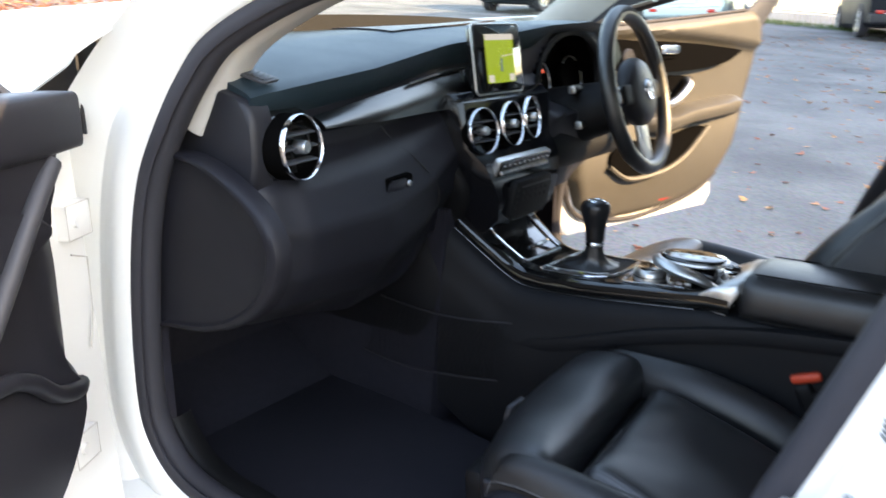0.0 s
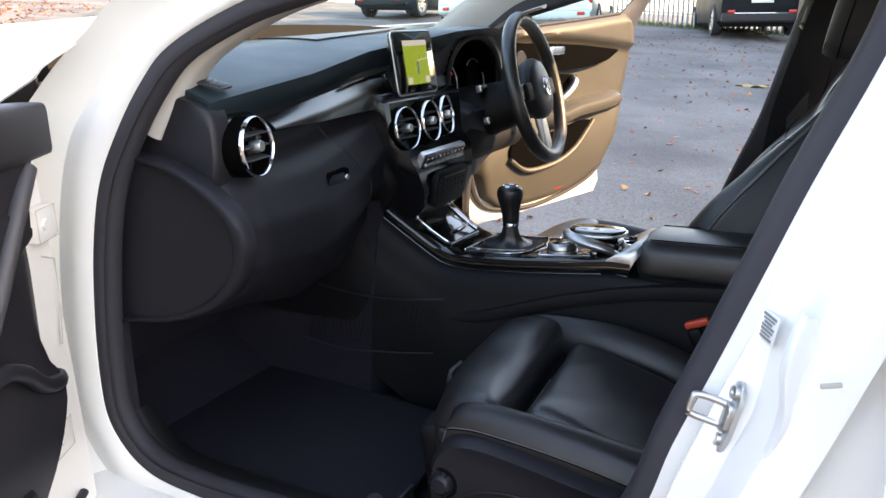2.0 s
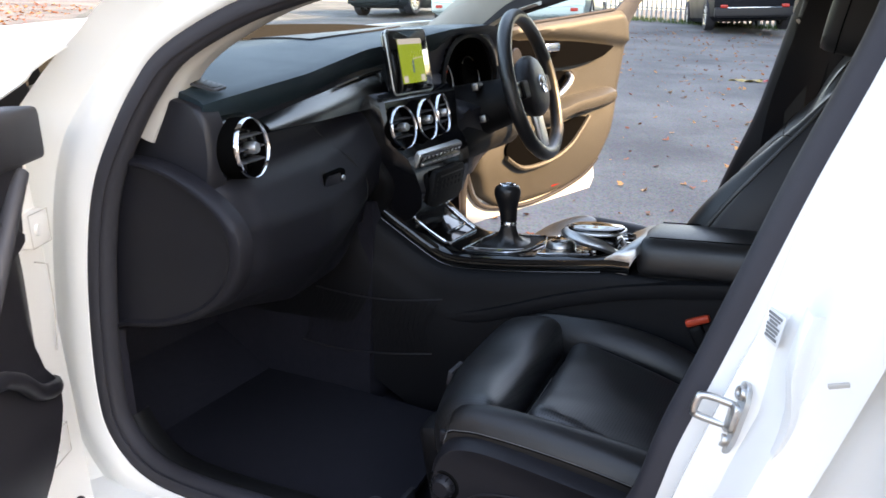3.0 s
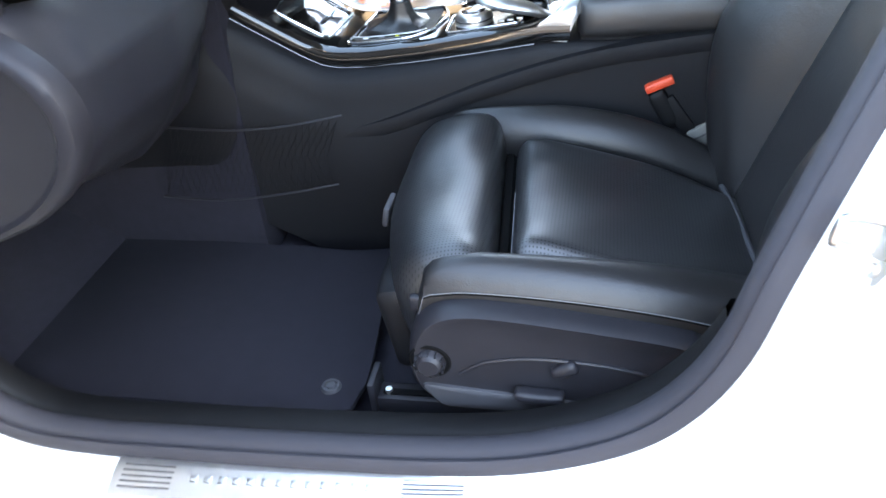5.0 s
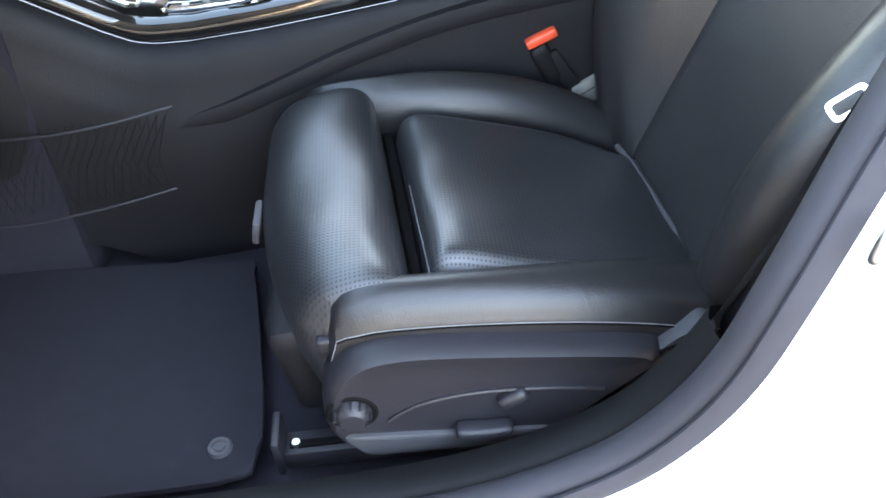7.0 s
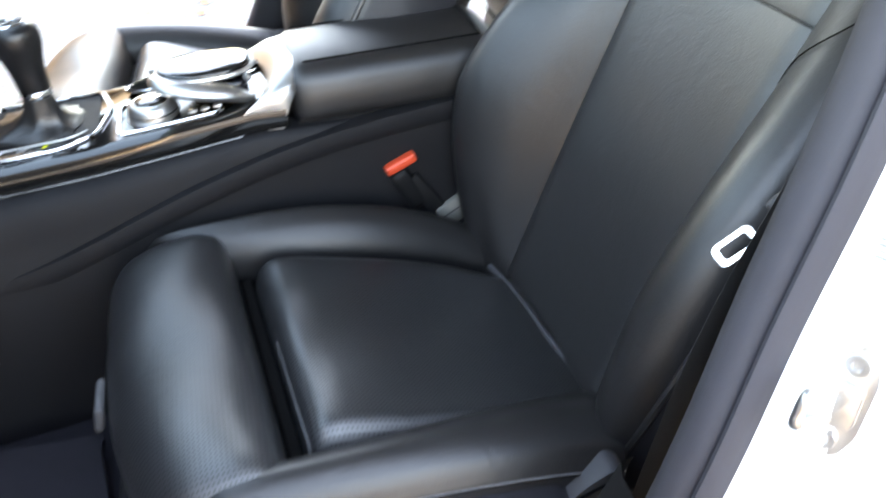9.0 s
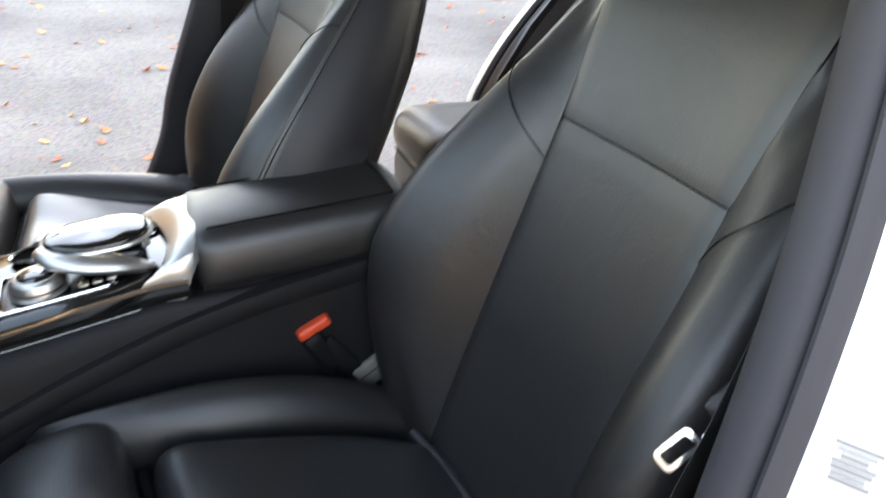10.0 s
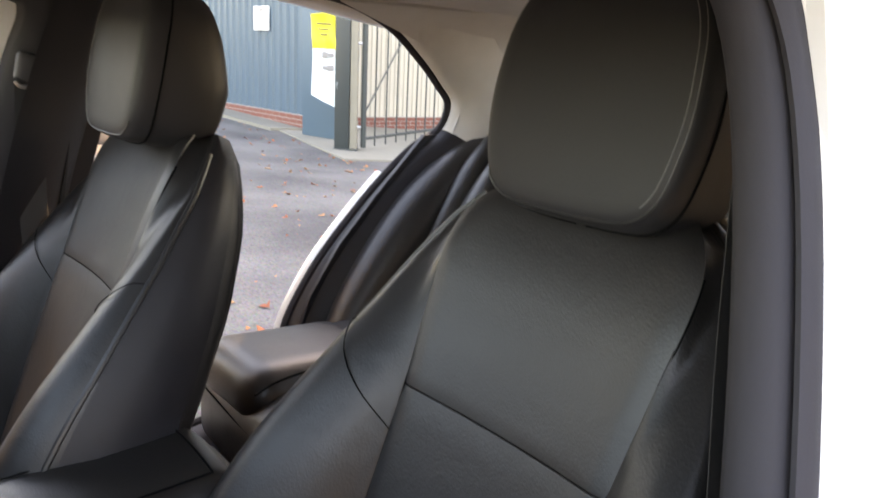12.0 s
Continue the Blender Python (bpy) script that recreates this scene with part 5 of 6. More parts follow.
            f = max(f, d0 - .02)
            rings.append([M @ Vector((q * u, d, w)) for u, d in ((e - .006, d0 - .03), (e, d0), (e + (h - e) * .08, d0 + .004 + .16 * (f - d0)), (e + (h - e) * .27, d0 + (f - d0) * .66), (e + (h - e) * .58, d0 + (f - d0) * 1.02), (e + (h - e) * .86, d0 + (f - d0) * .90 - .002), (h, f * .52 - .012), (h, b * .5), (h - .03, b), (e * .6, b))])
        fine = [[Vector(p) for p in smooth_line(r, 4, True)] for r in rings]
        part("back_bolster", loft(fine), BOLSTER_LEATHER, s, "curved leather back bolster")
        edge = [r[5] + (r[6] - r[5]) * .35 + M.to_3x3() @ Vector((q * .003, .002, 0)) for r in rings]
        part("side_panel", loft([[a, r[6] + M.to_3x3() @ Vector((q * .006, 0, 0)), r[6] + (r[7] - r[6]) * .5 + M.to_3x3() @ Vector((q * .007, 0, 0)), r[7] + M.to_3x3() @ Vector((q * .005, 0, 0)), r[8] + M.to_3x3() @ Vector((0, -.004, 0))] for a, r in zip(edge, rings)], False, False), PLASTIC, s, "dark grained side panel")
        part("edge_piping", tube(edge[:-1], .0042, 7), LEATHER, s, "raised leather edge piping")
        part("wing_seam", tube(smooth_line([rings[17][6], rings[17][5] + M.to_3x3() @ Vector((0, .003, 0)), rings[16][4] + M.to_3x3() @ Vector((0, .0025, 0)), rings[15][3] + M.to_3x3() @ Vector((0, .002, 0)), rings[14][1] + M.to_3x3() @ Vector((0, .003, 0))], 4), .0008, 5), SEAM_DARK, s)
        part("panel_piping", tube([r[1] + M.to_3x3() @ Vector((q * .002, .0020, 0)) for r in rings[1:23]], .0022, 5), SEAM_DARK, s)
    part("panel_seam", tube([M @ Vector((x, back_face(x, .474) - .003, .474)) for x in np.linspace(-.128 - (.016 if out < 0 else 0), .128 + (.016 if out > 0 else 0), 14)], .0011, 5), SEAM_DARK, s)
    part("back_shell", rbox(.33, .05, .60, .024, 8, lambda x, y, z: (x * (1 - .35 * max(0, z - .1) ** 2 / .05), y, z), M @ (pose(0, -.085, .345) if out < 0 else pose(0, -.050, .345, 5))), PLASTIC, s, "black seat back shell")
    # head restraint
    H = M @ pose(out * (.018 if out < 0 else 0), -.045 + (.022 if out > 0 else 0), .735 - (.026 if out > 0 else .018))
    for q in (-1, 1):
        part("post", tube([H @ Vector((q * .080, -.014, -.06)), H @ Vector((q * .080, .022, .06))], .006, 10), CHROME, s, "chrome head restraint post")
        part("post_guide", rbox(.035, .03, .012, .005, 4, None, H @ pose(q * .080, -.012, .002 + (.018 if out < 0 else 0))), PLASTIC, s)
    hr = part("head_restraint", head_pad(H @ pose(0, .078, .098, -9)), HEAD_LEATHER, s, "black leather head restraint")
    part("head_side_seam", tube([H @ pose(0, .078, .098, -9) @ p for p in head_ring(.030, 1.003)], .0016, 5), SEAM_DARK, hr)
    HM = H @ pose(0, .078, .098, -9)
    for y, k in ((.0606, .905), (.0580, .945)):   # two rows of thread along the outboard seam
        row = sorted([p for p in head_ring(y, k) if out * p.x > .075 and -.098 < p.z < .10], key=lambda p: p.z)
        part("stitching", tube([HM @ (p + Vector((0, .0006, 0))) for p in row], .0006, 5), STITCH, hr, "pale double stitching")
    low_ = sorted([p for p in head_ring(.058, .945) if p.z < -.085], key=lambda p: p.x)
    part("lower_piping", tube([HM @ (p + Vector((0, .0006, -.001))) for p in low_], .0015, 6), BACK_LEATHER, hr, "piped lower edge")
    return s


seat("front_seat", "black leather front seat with perforated cushion and side controls", 0, -.353, -1)
seat("front_seat", "black leather driver seat set further forward", -.165, .353, 1)

# rear bench
bench = thing("rear_bench", "black leather rear bench with side bolster", "car seat")
part("cushion", rbox(.66, 1.33, .20, .075, 14, lambda x, y, z: (x + .03 * (y / .6) ** 2, y, z + .03 * math.cos(x * 5) - .02 * (y / .65) ** 4), pose(.703, 0, .592)), LEATHER, bench, "black leather bench cushion")
part("cushion_seam", tube([(.380 + .026 * (y / .6) ** 2, y, .636) for y in np.linspace(-.6, .6, 20)], .002, 5), SEAM_DARK, bench)
part("back", rbox(.14, 1.16, .66, .06, 12, None, pose(1.20, 0, .86, 0, 20)), LEATHER, bench, "black leather bench back")
for q in (-1, 1):
    a = smooth_line([(.74, q * .635, .52), (.80, q * .652, .66), (.90, q * .655, .80), (1.02, q * .65, .94), (1.14, q * .645, 1.04), (1.24, q * .63, 1.10)], 5)
    part("side_bolster", tube(a, [.042 + .033 * math.sin(math.pi * i / (len(a) - 1)) for i in range(len(a))], 14), LEATHER, bench, "rounded rear side bolster")
    part("cushion_lobe", rbox(.34, .28, .12, .058, 12, lambda x, y, z: (x, y, z + .010 * math.cos(8 * y)), pose(.560, q * .475, .668, 0, 3)), LEATHER, bench, "rounded outer lobe of the bench cushion")
    part("lobe_seam", tube(smooth_line([(.40, q * .335, .712), (.46, q * .350, .722), (.56, q * .356, .724), (.70, q * .350, .718)], 5), .002, 5), SEAM_DARK, bench)
    for yy in (.575, .495, .415, .33):
        line = smooth_line([(.86, q * (yy + .02), .57), (.95, q * (yy + .015), .74), (1.05, q * (yy + .005), .92), (1.13, q * yy, 1.04), (1.20, q * (yy - .01), 1.13)], 5)
        part("back_pleat", tube(line, [.030 + .018 * math.sin(math.pi * i / (len(line) - 1)) for i in range(len(line))], 14), LEATHER, bench, "padded leather back pleat")
    part("head_restraint", rbox(.09, .26, .17, .045, 8, None, pose(1.36, q * .36, 1.18, 0, 12)), LEATHER, bench)

# ---- belts, buckle, mat ----
buckle = thing("belt_buckle", "black seat belt buckle with red release button", "buckle")
BK = pose(.022, -.097, .655, 0, -28, 4)
part("housing", rbox(.030, .022, .075, .008, 5, None, BK @ pose(.002, 0, -.030)), COWL, buckle)
part("button", rbox(.048, .017, .015, .004, 4, None, pose(.027, -.098, .674, 0, -23, 2)), RED, buckle, "red release button")
part("stem", bevelbox(.025, .010, .12, .003, pose(.074, -.100, .600, 0, -35)), COWL, buckle, "black buckle stem")
part("bracket", bevelbox(.048, .012, .040, .004, pose(.106, -.104, .583, 0, -30)), mat("pale_bracket", (.15, .145, .13), .6, bump=0), buckle, "pale bracket")
part("bracket_joint", bevelbox(.046, .013, .003, .0006, pose(.106, -.104, .587, 0, -30)), DARK_MARK, buckle)
belt = thing("seat_belt", "black seat belt hanging beside the centre pillar", "seat belt")


def ribbon(pts, width_dir, w, name, mat_, parent):
    line = smooth_line(pts, 6)
    wd = Vector(width_dir).normalized()
    return part(name, loft([[p - wd * w / 2, p + wd * w / 2, p + wd * w / 2 + Vector((.001, .0012, 0)), p - wd * w / 2 + Vector((.001, .0012, 0))] for p in line]), mat_, parent)


ribbon([(.345, -.555, 1.28), (.295, -.590, 1.15), (.235, -.635, 1.02), (.185, -.655, .93), (.165, -.652, .86), (.15, -.645, .76), (.14, -.635, .62), (.13, -.63, .50)], (.75, .15, .2), .046, "webbing", WEBBING, belt)
TN = Vector((-.62, -.62, .46)).normalized()
TU = (Vector((0, 0, 1)) - TN * TN.z).normalized()
TG = Matrix.Translation((.163, -.634, .868)) @ AX(TU.cross(TN), TU, TN) @ pose(0, 0, 0, 0, 0, -38)
outer, inner = rounded(.0185, .034, .005, 3), rounded(.0105, .026, .003, 3)
bm = bmesh.new()
vs = [[bm.verts.new((x, y, z)) for x, y in ol] for z in (-.0015, .0015) for ol in (outer, inner)]
nn = len(outer)
for i in range(nn):
    j = (i + 1) % nn
    bm.faces.new((vs[0][i], vs[0][j], vs[1][j], vs[1][i])), bm.faces.new((vs[2][i], vs[3][i], vs[3][j], vs[2][j]))
    bm.faces.new((vs[0][i], vs[2][i], vs[2][j], vs[0][j])), bm.faces.new((vs[1][i], vs[1][j], vs[3][j], vs[3][i]))
bm.transform(TG)
part("tongue", bm, CHROME, belt, "bright steel belt tongue", smooth=False)
part("tongue_neck", bevelbox(.006, .022, .003, .001, TG @ pose(.006, .030, 0, 0, 0, -8)), CHROME, belt)
part("tongue_grip", rbox(.045, .055, .012, .005, 5, None, TG @ pose(.008, .062, .002)), PLASTIC, belt)
far_belt = thing("driver_belt", "black seat belt on its anchor at the far pillar", "seat belt")
ribbon([(.130, .585, 1.255), (.125, .590, 1.16), (.122, .602, 1.04), (.125, .615, .90), (.12, .62, .70), (.12, .62, .52)], (.85, .1, .1), .046, "webbing", WEBBING, far_belt)
part("anchor", rbox(.034, .020, .048, .008, 6, None, pose(.128, .592, 1.268, 0, 12)), TRIM_GREY, far_belt, "black belt anchor cover")
part("guide", tube(smooth_line([(.108, .582, 1.246), (.116, .578, 1.238), (.138, .578, 1.241), (.148, .582, 1.250)], 4), .004, 8), STEEL, far_belt, "steel belt guide")
fmat = thing("floor_mat", "black velour floor mat held by a round stud", "floor mat")
part("mat_surface", plate(smooth_line([(-1.06, -.20), (-.75, -.20), (-.47, -.22), (-.440, -.25), (-.405, -.50), (-.408, -.585), (-.45, -.612), (-.75, -.615), (-1.0, -.61), (-1.08, -.55)], 4, True), .010, .004, pose(0, 0, .394)), MAT_PILE, fmat)
part("stud", lathe([(0, .004), (.006, .004), (.007, .002), (.009, .002), (.010, .005), (.0135, .005), (.015, .002), (.016, 0), (0, 0)], pose(-.452, -.566, .400), 20), TRIM_GREY, fmat, "grey round mat stud")
net = thing("storage_net", "black elastic storage net on the footwell side", "net")
for z0, z1, x0, x1 in ((.663, .668, -.82, -.50), (.520, .532, -.87, -.53)):
    part("elastic", tube(smooth_line([(x0, -.224, z0), (x0 + .12, -.226, z0 - .006), (x1 - .1, -.214, z1 - .010), (x1, -.194, z1)], 5), .0020, 6), PLASTIC, net, "black elastic edge")
for i in range(26):
    t = i / 25
    for s_ in (-.10, .10):
        t2 = max(0, min(1, t + s_))
        part("cord", tube([(-.81 + .30 * t, -.223 + .026 * t, .660), (-.84 + .30 * (t + t2) / 2, -.225 + .026 * t, .590), (-.86 + .32 * t2, -.222 + .026 * t2, .524)], .0006, 4), COWL, net)


# ---- doors ----
def front_door(name, label, side, angle):
    """Front door in its own frame: x back from the hinge, y outboard, z up."""
    d = thing(name, label, "car door", "front doors")
    m = Matrix.Translation((-.955, side * .845, 0)) @ Matrix.Rotation(-side * radians(-angle), 4, "Z") @ Matrix.Diagonal((1, side, 1, 1))
    q_ = 1.0
    zb = lambda x: lerp([(0, .44), (.12, .42), (.9, .42), (1.0, .45), (1.08, .55)], x)  # noqa: E731
    xr = lambda z: lerp([(.42, .98 * q_), (.55, 1.06 * q_), (.8, 1.10 * q_), (1.0, 1.14 * q_), (1.10, 1.16 * q_)], z)  # noqa: E731

    def outer_f(u, v):
        z = .42 + .70 * v
        return m @ Vector((-.01 + (xr(z) + .01) * u, .035 + bulge(0, z) - .845, z))

    part("outer_skin", sheet(outer_f, 14, 14, .004), PAINT, d, "white outer door skin")

    def inner_f(u, v):
        z = .42 + .70 * v
        return m @ Vector((.0 + xr(z) * u, -.055 + .02 * v, z))

    part("inner_frame", sheet(inner_f, 10, 10, .006), PAINT, d, "white inner door frame")
    for u in (0, 1):
        part("edge", loft([[outer_f(u, v), inner_f(u, v)] for v in np.linspace(0, 1, 12)], False), PAINT, d)
    part("bottom_edge", loft([[outer_f(u, 0), inner_f(u, 0)] for u in np.linspace(0, 1, 12)], False), PAINT, d)

    def card(u, v):
        z = .465 + .665 * v
        x0 = lerp([(.45, .25), (.55, .21), (.60, .165), (.65, .125), (.70, .090), (.735, .094), (.75, .108), (.90, .102), (.97, .106), (1.0, .102), (1.02, .088), (1.05, .082), (1.10, .058), (1.15, .045)], z)
        x = x0 + (q_ * lerp([(.465, .60), (.50, .78), (.56, .92), (.65, 1.0), (.8, 1.045), (1.0, 1.09), (1.13, 1.12)], z) - x0) * u
        curve = .03 * math.sin(math.pi * min(1, max(0, (v - .02) / .5))) + .012
        edge = min(1, u / .02, (1 - u) / .05, v / .04, (1 - v) / .03)
        return m @ Vector((x, -.060 - curve * edge - .02 * (v > .75) * edge, z))

    part("door_card", sheet(card, 30, 30, .006), PLASTIC, d, "moulded inner door card")
    part("top_rail", rbox(1.06 * q_, .066, .088, .016, 8, None, m @ pose(.575 * q_, -.075, 1.106)), PLASTIC, d, "padded top rail")
    part("gloss_insert", plate(smooth_line([(x * q_, z) for x, z in ((.16, .985), (.4, 1.06), (.8, 1.075), (1.02, 1.055), (.86, .99), (.7, .955), (.4, .94), (.19, .945))], 4, True), .012, .003, m @ pose(0, -.100, 0, 90)), PLASTIC, d, "black door insert")
    part("trim_bar", tube(smooth_line([m @ Vector(p) for p in ((.115, -.096, 1.055), (.16, -.104, 1.02), (.20, -.108, .98), (.26, -.110, .91), (.30, -.108, .86), (.35, -.104, .80))], 5), .013, 10), TRIM_GREY, d, "dark grey trim bar")
    part("pocket_lip", tube(smooth_line([m @ Vector(p) for p in ((.105, -.085, .715), (.14, -.103, .722), (.19, -.108, .742), (.24, -.108, .785), (.30, -.104, .80), (.50, -.104, .79))], 5), .013, 10), PLASTIC, d, "moulded pocket rim")
    part("armrest", rbox(.56 * q_, .085, .07, .028, 8, lambda x, y, z: (x, y, z + .06 * x), m @ pose(.76 * q_, -.115, .855)), PLASTIC, d, "padded door armrest")
    part("pull_handle", tube(smooth_line([m @ Vector(p) for p in ((.40 * q_, -.10, .83), (.46 * q_, -.125, .86), (.53 * q_, -.13, .90), (.57 * q_, -.105, .94))], 5), .012, 10), SATIN, d, "satin pull handle")
    part("release_handle", rbox(.075, .018, .032, .008, 5, None, m @ pose(.45 * q_, -.118, 1.03)), CHROME, d, "chrome release handle")
    part("door_pocket", rbox(.62 * q_, .075, .12, .03, 8, None, m @ pose(.56 * q_, -.085, .56)), PLASTIC, d, "door storage pocket")
    part("exit_lamp", bevelbox(.055, .006, .028, .003, m @ pose(.90 * q_, -.100, .525)), REDLENS, d, "red exit lamp")
    part("lower_seal", tube([m @ Vector((x, -.066, zb(x) + .03)) for x in np.linspace(.05, .98 * q_, 14)], .008, 8), RUBBER, d)
    frame = smooth_line([(.10, 1.13), (.30, 1.235), (.55, 1.33), (.80, 1.395), (1.02, 1.42), (1.13, 1.41), (1.165, 1.36), (1.155, 1.2), (1.14, 1.11)], 5)
    part("window_frame", tube([m @ Vector((p.x * q_, -.02 - .35 * (p.y - 1.12), p.y)) for p in frame], .020, 8), PLASTIC, d, "black window frame")
    part("belt_moulding", tube([m @ Vector((x, -.035, 1.137)) for x in np.linspace(.1, 1.13 * q_, 8)], .008, 8), CHROME, d)
    g = part("door_glass", sheet(lambda u, v: m @ Vector((lerp([(0, .12 * q_), (1, .80 * q_)], v) + u * (1.14 * q_ - lerp([(0, .12 * q_), (1, .80 * q_)], v)), -.02 - .09 * v, 1.13 + .26 * v)), 4, 4), GLASS, d, "clear door window")
    g.visible_shadow = False
    part("mirror_sail", plate([(.02, 1.10), (.20, 1.12), (.24, 1.19), (.12, 1.14)], .02, .003, m @ pose(0, -.02, 0, 90)), PLASTIC, d)
    part("mirror", rbox(.10, .20, .13, .04, 8, None, m @ pose(.10, .19, 1.14)), PAINT, d, "white door mirror")
    for x, z in ((.082, .59), (.030, .95)):
        h = part("hinge", bevelbox(.060, .03, .056, .004, m @ pose(x, -.050, z)), PAINT, d, "white painted hinge")
        part("hinge_bolt", lathe([(0, .006), (.009, .006), (.010, 0), (0, 0)], m @ pose(x + .008, -.064, z, 90), 12), PAINT, h, "painted hinge bolt")
        part("hinge_edge_shade", tube([m @ Vector((x + .029 * c_, -.0655, z + .027 * e_)) for c_, e_ in ((-1, -1), (1, -1), (1, 1), (-1, 1))], .0008, 5, True), CREAM, h)
    part("frame_groove_shade", tube([m @ Vector(p) for p in ((.052, -.060, .90), (.012, -.058, .885), (.018, -.060, .80), (.035, -.061, .74))], .0016, 6), CREAM, d, "grey line for the shade of a pressed groove")
    return d


front_door("passenger_door", "open white front door with black inner card", -1, 62)


def driver_door():
    """Swung wide open: x back from the hinge, y outboard, z up."""
    d = thing("driver_door", "open white driver door, sunlight put into its inner card's tone", "car door", "front doors")
    m = Matrix.Translation((-.955, .87, 0)) @ Matrix.Rotation(radians(75), 4, "Z")
    xr = lambda z: lerp([(.55, .76), (.566, .795), (.62, .79), (.66, .775), (.70, .80), (.785, .872), (.90, .925), (1.02, .963), (1.13, .992), (1.25, .945)], z)  # noqa: E731
    xf = lambda z: lerp([(.55, -.03), (.61, -.11), (.69, -.14), (1.0, -.14), (1.25, -.06)], z)  # noqa: E731

    def shell_f(y):
        def f(u, v):
            z = .55 + .70 * v
            return m @ Vector((xf(z) + (xr(z) - xf(z)) * u, y + (.05 * math.sin(math.pi * v) if y > 0 else 0), z))
        return f

    part("outer_skin", sheet(shell_f(.03), 16, 16, .004), PAINT, d, "white outer door skin")
    part("inner_frame", sheet(shell_f(-.05), 16, 16, .004), PAINT, d, "white inner door frame")
    for u in (0, 1):
        part("edge", loft([[shell_f(.03)(u, v), shell_f(-.05)(u, v)] for v in np.linspace(0, 1, 14)], False), PAINT, d)
    part("bottom_edge", loft([[shell_f(.03)(u, 0), shell_f(-.05)(u, 0)] for u in np.linspace(0, 1, 10)], False), PAINT, d)
    cr_ = lambda z: lerp([(.578, .34), (.595, .52), (.636, .708), (.685, .795), (.785, .881), (.904, .933), (1.023, .971), (1.13, 1.0), (1.22, .985), (1.284, .935)], z)  # noqa: E731
    cf_ = lambda z: lerp([(.578, .28), (.590, .13), (.603, .07), (.655, -.01), (.756, -.05), (1.284, -.05)], z)  # noqa: E731
    top_z = lambda x: lerp([(-.05, 1.220), (.26, 1.238), (.564, 1.260), (.90, 1.288)], x)  # noqa: E731
    ins_top = lambda x: lerp([(.1, 1.190), (.31, 1.187), (.56, 1.175), (.83, 1.151), (.97, 1.138)], x)  # noqa: E731

    def card(u, v):
        z = .578 + .70 * v
        x = cf_(z) + (cr_(z) - cf_(z)) * u
        z = .578 + (top_z(x) - .578) * v
        edge = min(1, u / .04, (1 - u) / .03, v / .03)
        dep = .012 + .022 * math.sin(math.pi * min(1, v / .55)) + .030 * max(0, min(1, (z - ins_top(x)) / .03)) - .02 * max(0, (z - top_z(x) + .03) / .03) ** 2
        return m @ Vector((x, -.056 - dep * max(0, edge) ** .5, z))

    part("door_card", sheet(card, 44, 60, .005), DOORCARD_SUNLIT, d, "moulded inner door card, sunlit tan put into its colour")
    ins = smooth_line([(.10, 1.184), (.20, 1.185), (.311, 1.184), (.44, 1.178), (.558, 1.172), (.70, 1.160), (.82, 1.149), (.836, 1.144), (.80, 1.127), (.748, 1.107), (.648, 1.091), (.55, 1.083), (.391, 1.079), (.25, 1.083), (.10, 1.10)], 4, True)
    part("gloss_insert", plate([(p.x, p.y) for p in ins], .030, .004, m @ pose(0, -.082, 0, 90)), INSERT_AND_SHADE, d, "black door insert")
    arm_ = smooth_line([(.30, .905), (.41, .905), (.52, .925), (.65, .935), (.76, .943), (.855, .946)], 5)
    part("armrest", loft([[m @ Vector((p.x, -.062 - w * a, p.y + b)) for a, b in ((0, .035), (.6, .032), (.95, .018), (1, .0), (.9, -.022), (.5, -.040), (0, -.050))] for p, w in zip(arm_, np.interp(np.linspace(0, 1, len(arm_)), (0, .15, .7, .93, 1), (.03, .075, .085, .07, .01)))]), DOORCARD_SUNLIT, d, "padded door armrest")
    pk = smooth_line([(.125, .765), (.217, .728), (.40, .735), (.52, .775), (.60, .832), (.645, .872), (.55, .872), (.40, .850), (.20, .850), (.12, .82)], 4, True)
    part("door_pocket", plate([(p.x, p.y) for p in pk], .020, .003, m @ pose(0, -.088, 0, 90)), INSERT_AND_SHADE, d, "black plate for the shaded door pocket opening")
    part("pocket_lip", tube(smooth_line([m @ Vector((x, -.100, z)) for x, z in ((.11, .775), (.217, .722), (.40, .729), (.525, .769), (.61, .830), (.66, .872))], 5), .010, 8), DOORCARD_SUNLIT, d)
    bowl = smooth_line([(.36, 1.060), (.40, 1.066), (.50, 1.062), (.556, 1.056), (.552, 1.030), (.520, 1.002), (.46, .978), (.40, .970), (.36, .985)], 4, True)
    part("pull_bowl_shade", plate([(p.x, p.y) for p in bowl], .016, .003, m @ pose(0, -.072, 0, 90)), INSERT_AND_SHADE, d, "dark plate for the shade behind the pull")
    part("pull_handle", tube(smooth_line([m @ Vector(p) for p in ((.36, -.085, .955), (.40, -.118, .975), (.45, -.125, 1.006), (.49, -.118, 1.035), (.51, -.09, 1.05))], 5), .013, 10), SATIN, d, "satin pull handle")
    part("handle_bowl", plate(rounded(.13, .055, .02), .010, .003, m @ pose(.366, -.098, 1.153, 90)), INSERT_AND_SHADE, d)
    part("release_handle", rbox(.10, .018, .032, .010, 5, None, m @ pose(.367, -.110, 1.156)), CHROME, d, "chrome release handle")
    part("speaker_disc", lathe([(0, .006), (.028, .005), (.032, 0), (0, 0)], m @ pose(.16, -.100, 1.13, 90), 24), PLASTIC, d)
    part("edge_seal", tube(smooth_line([m @ Vector((x, -.060, z)) for x, z in ((-.062, 1.00), (-.064, .80), (-.060, .72), (-.030, .645), (.06, .594), (.28, .566), (.50, .580), (.70, .622), (.80, .676))], 5), .009, 8), RUBBER, d, "black rubber door edge seal")
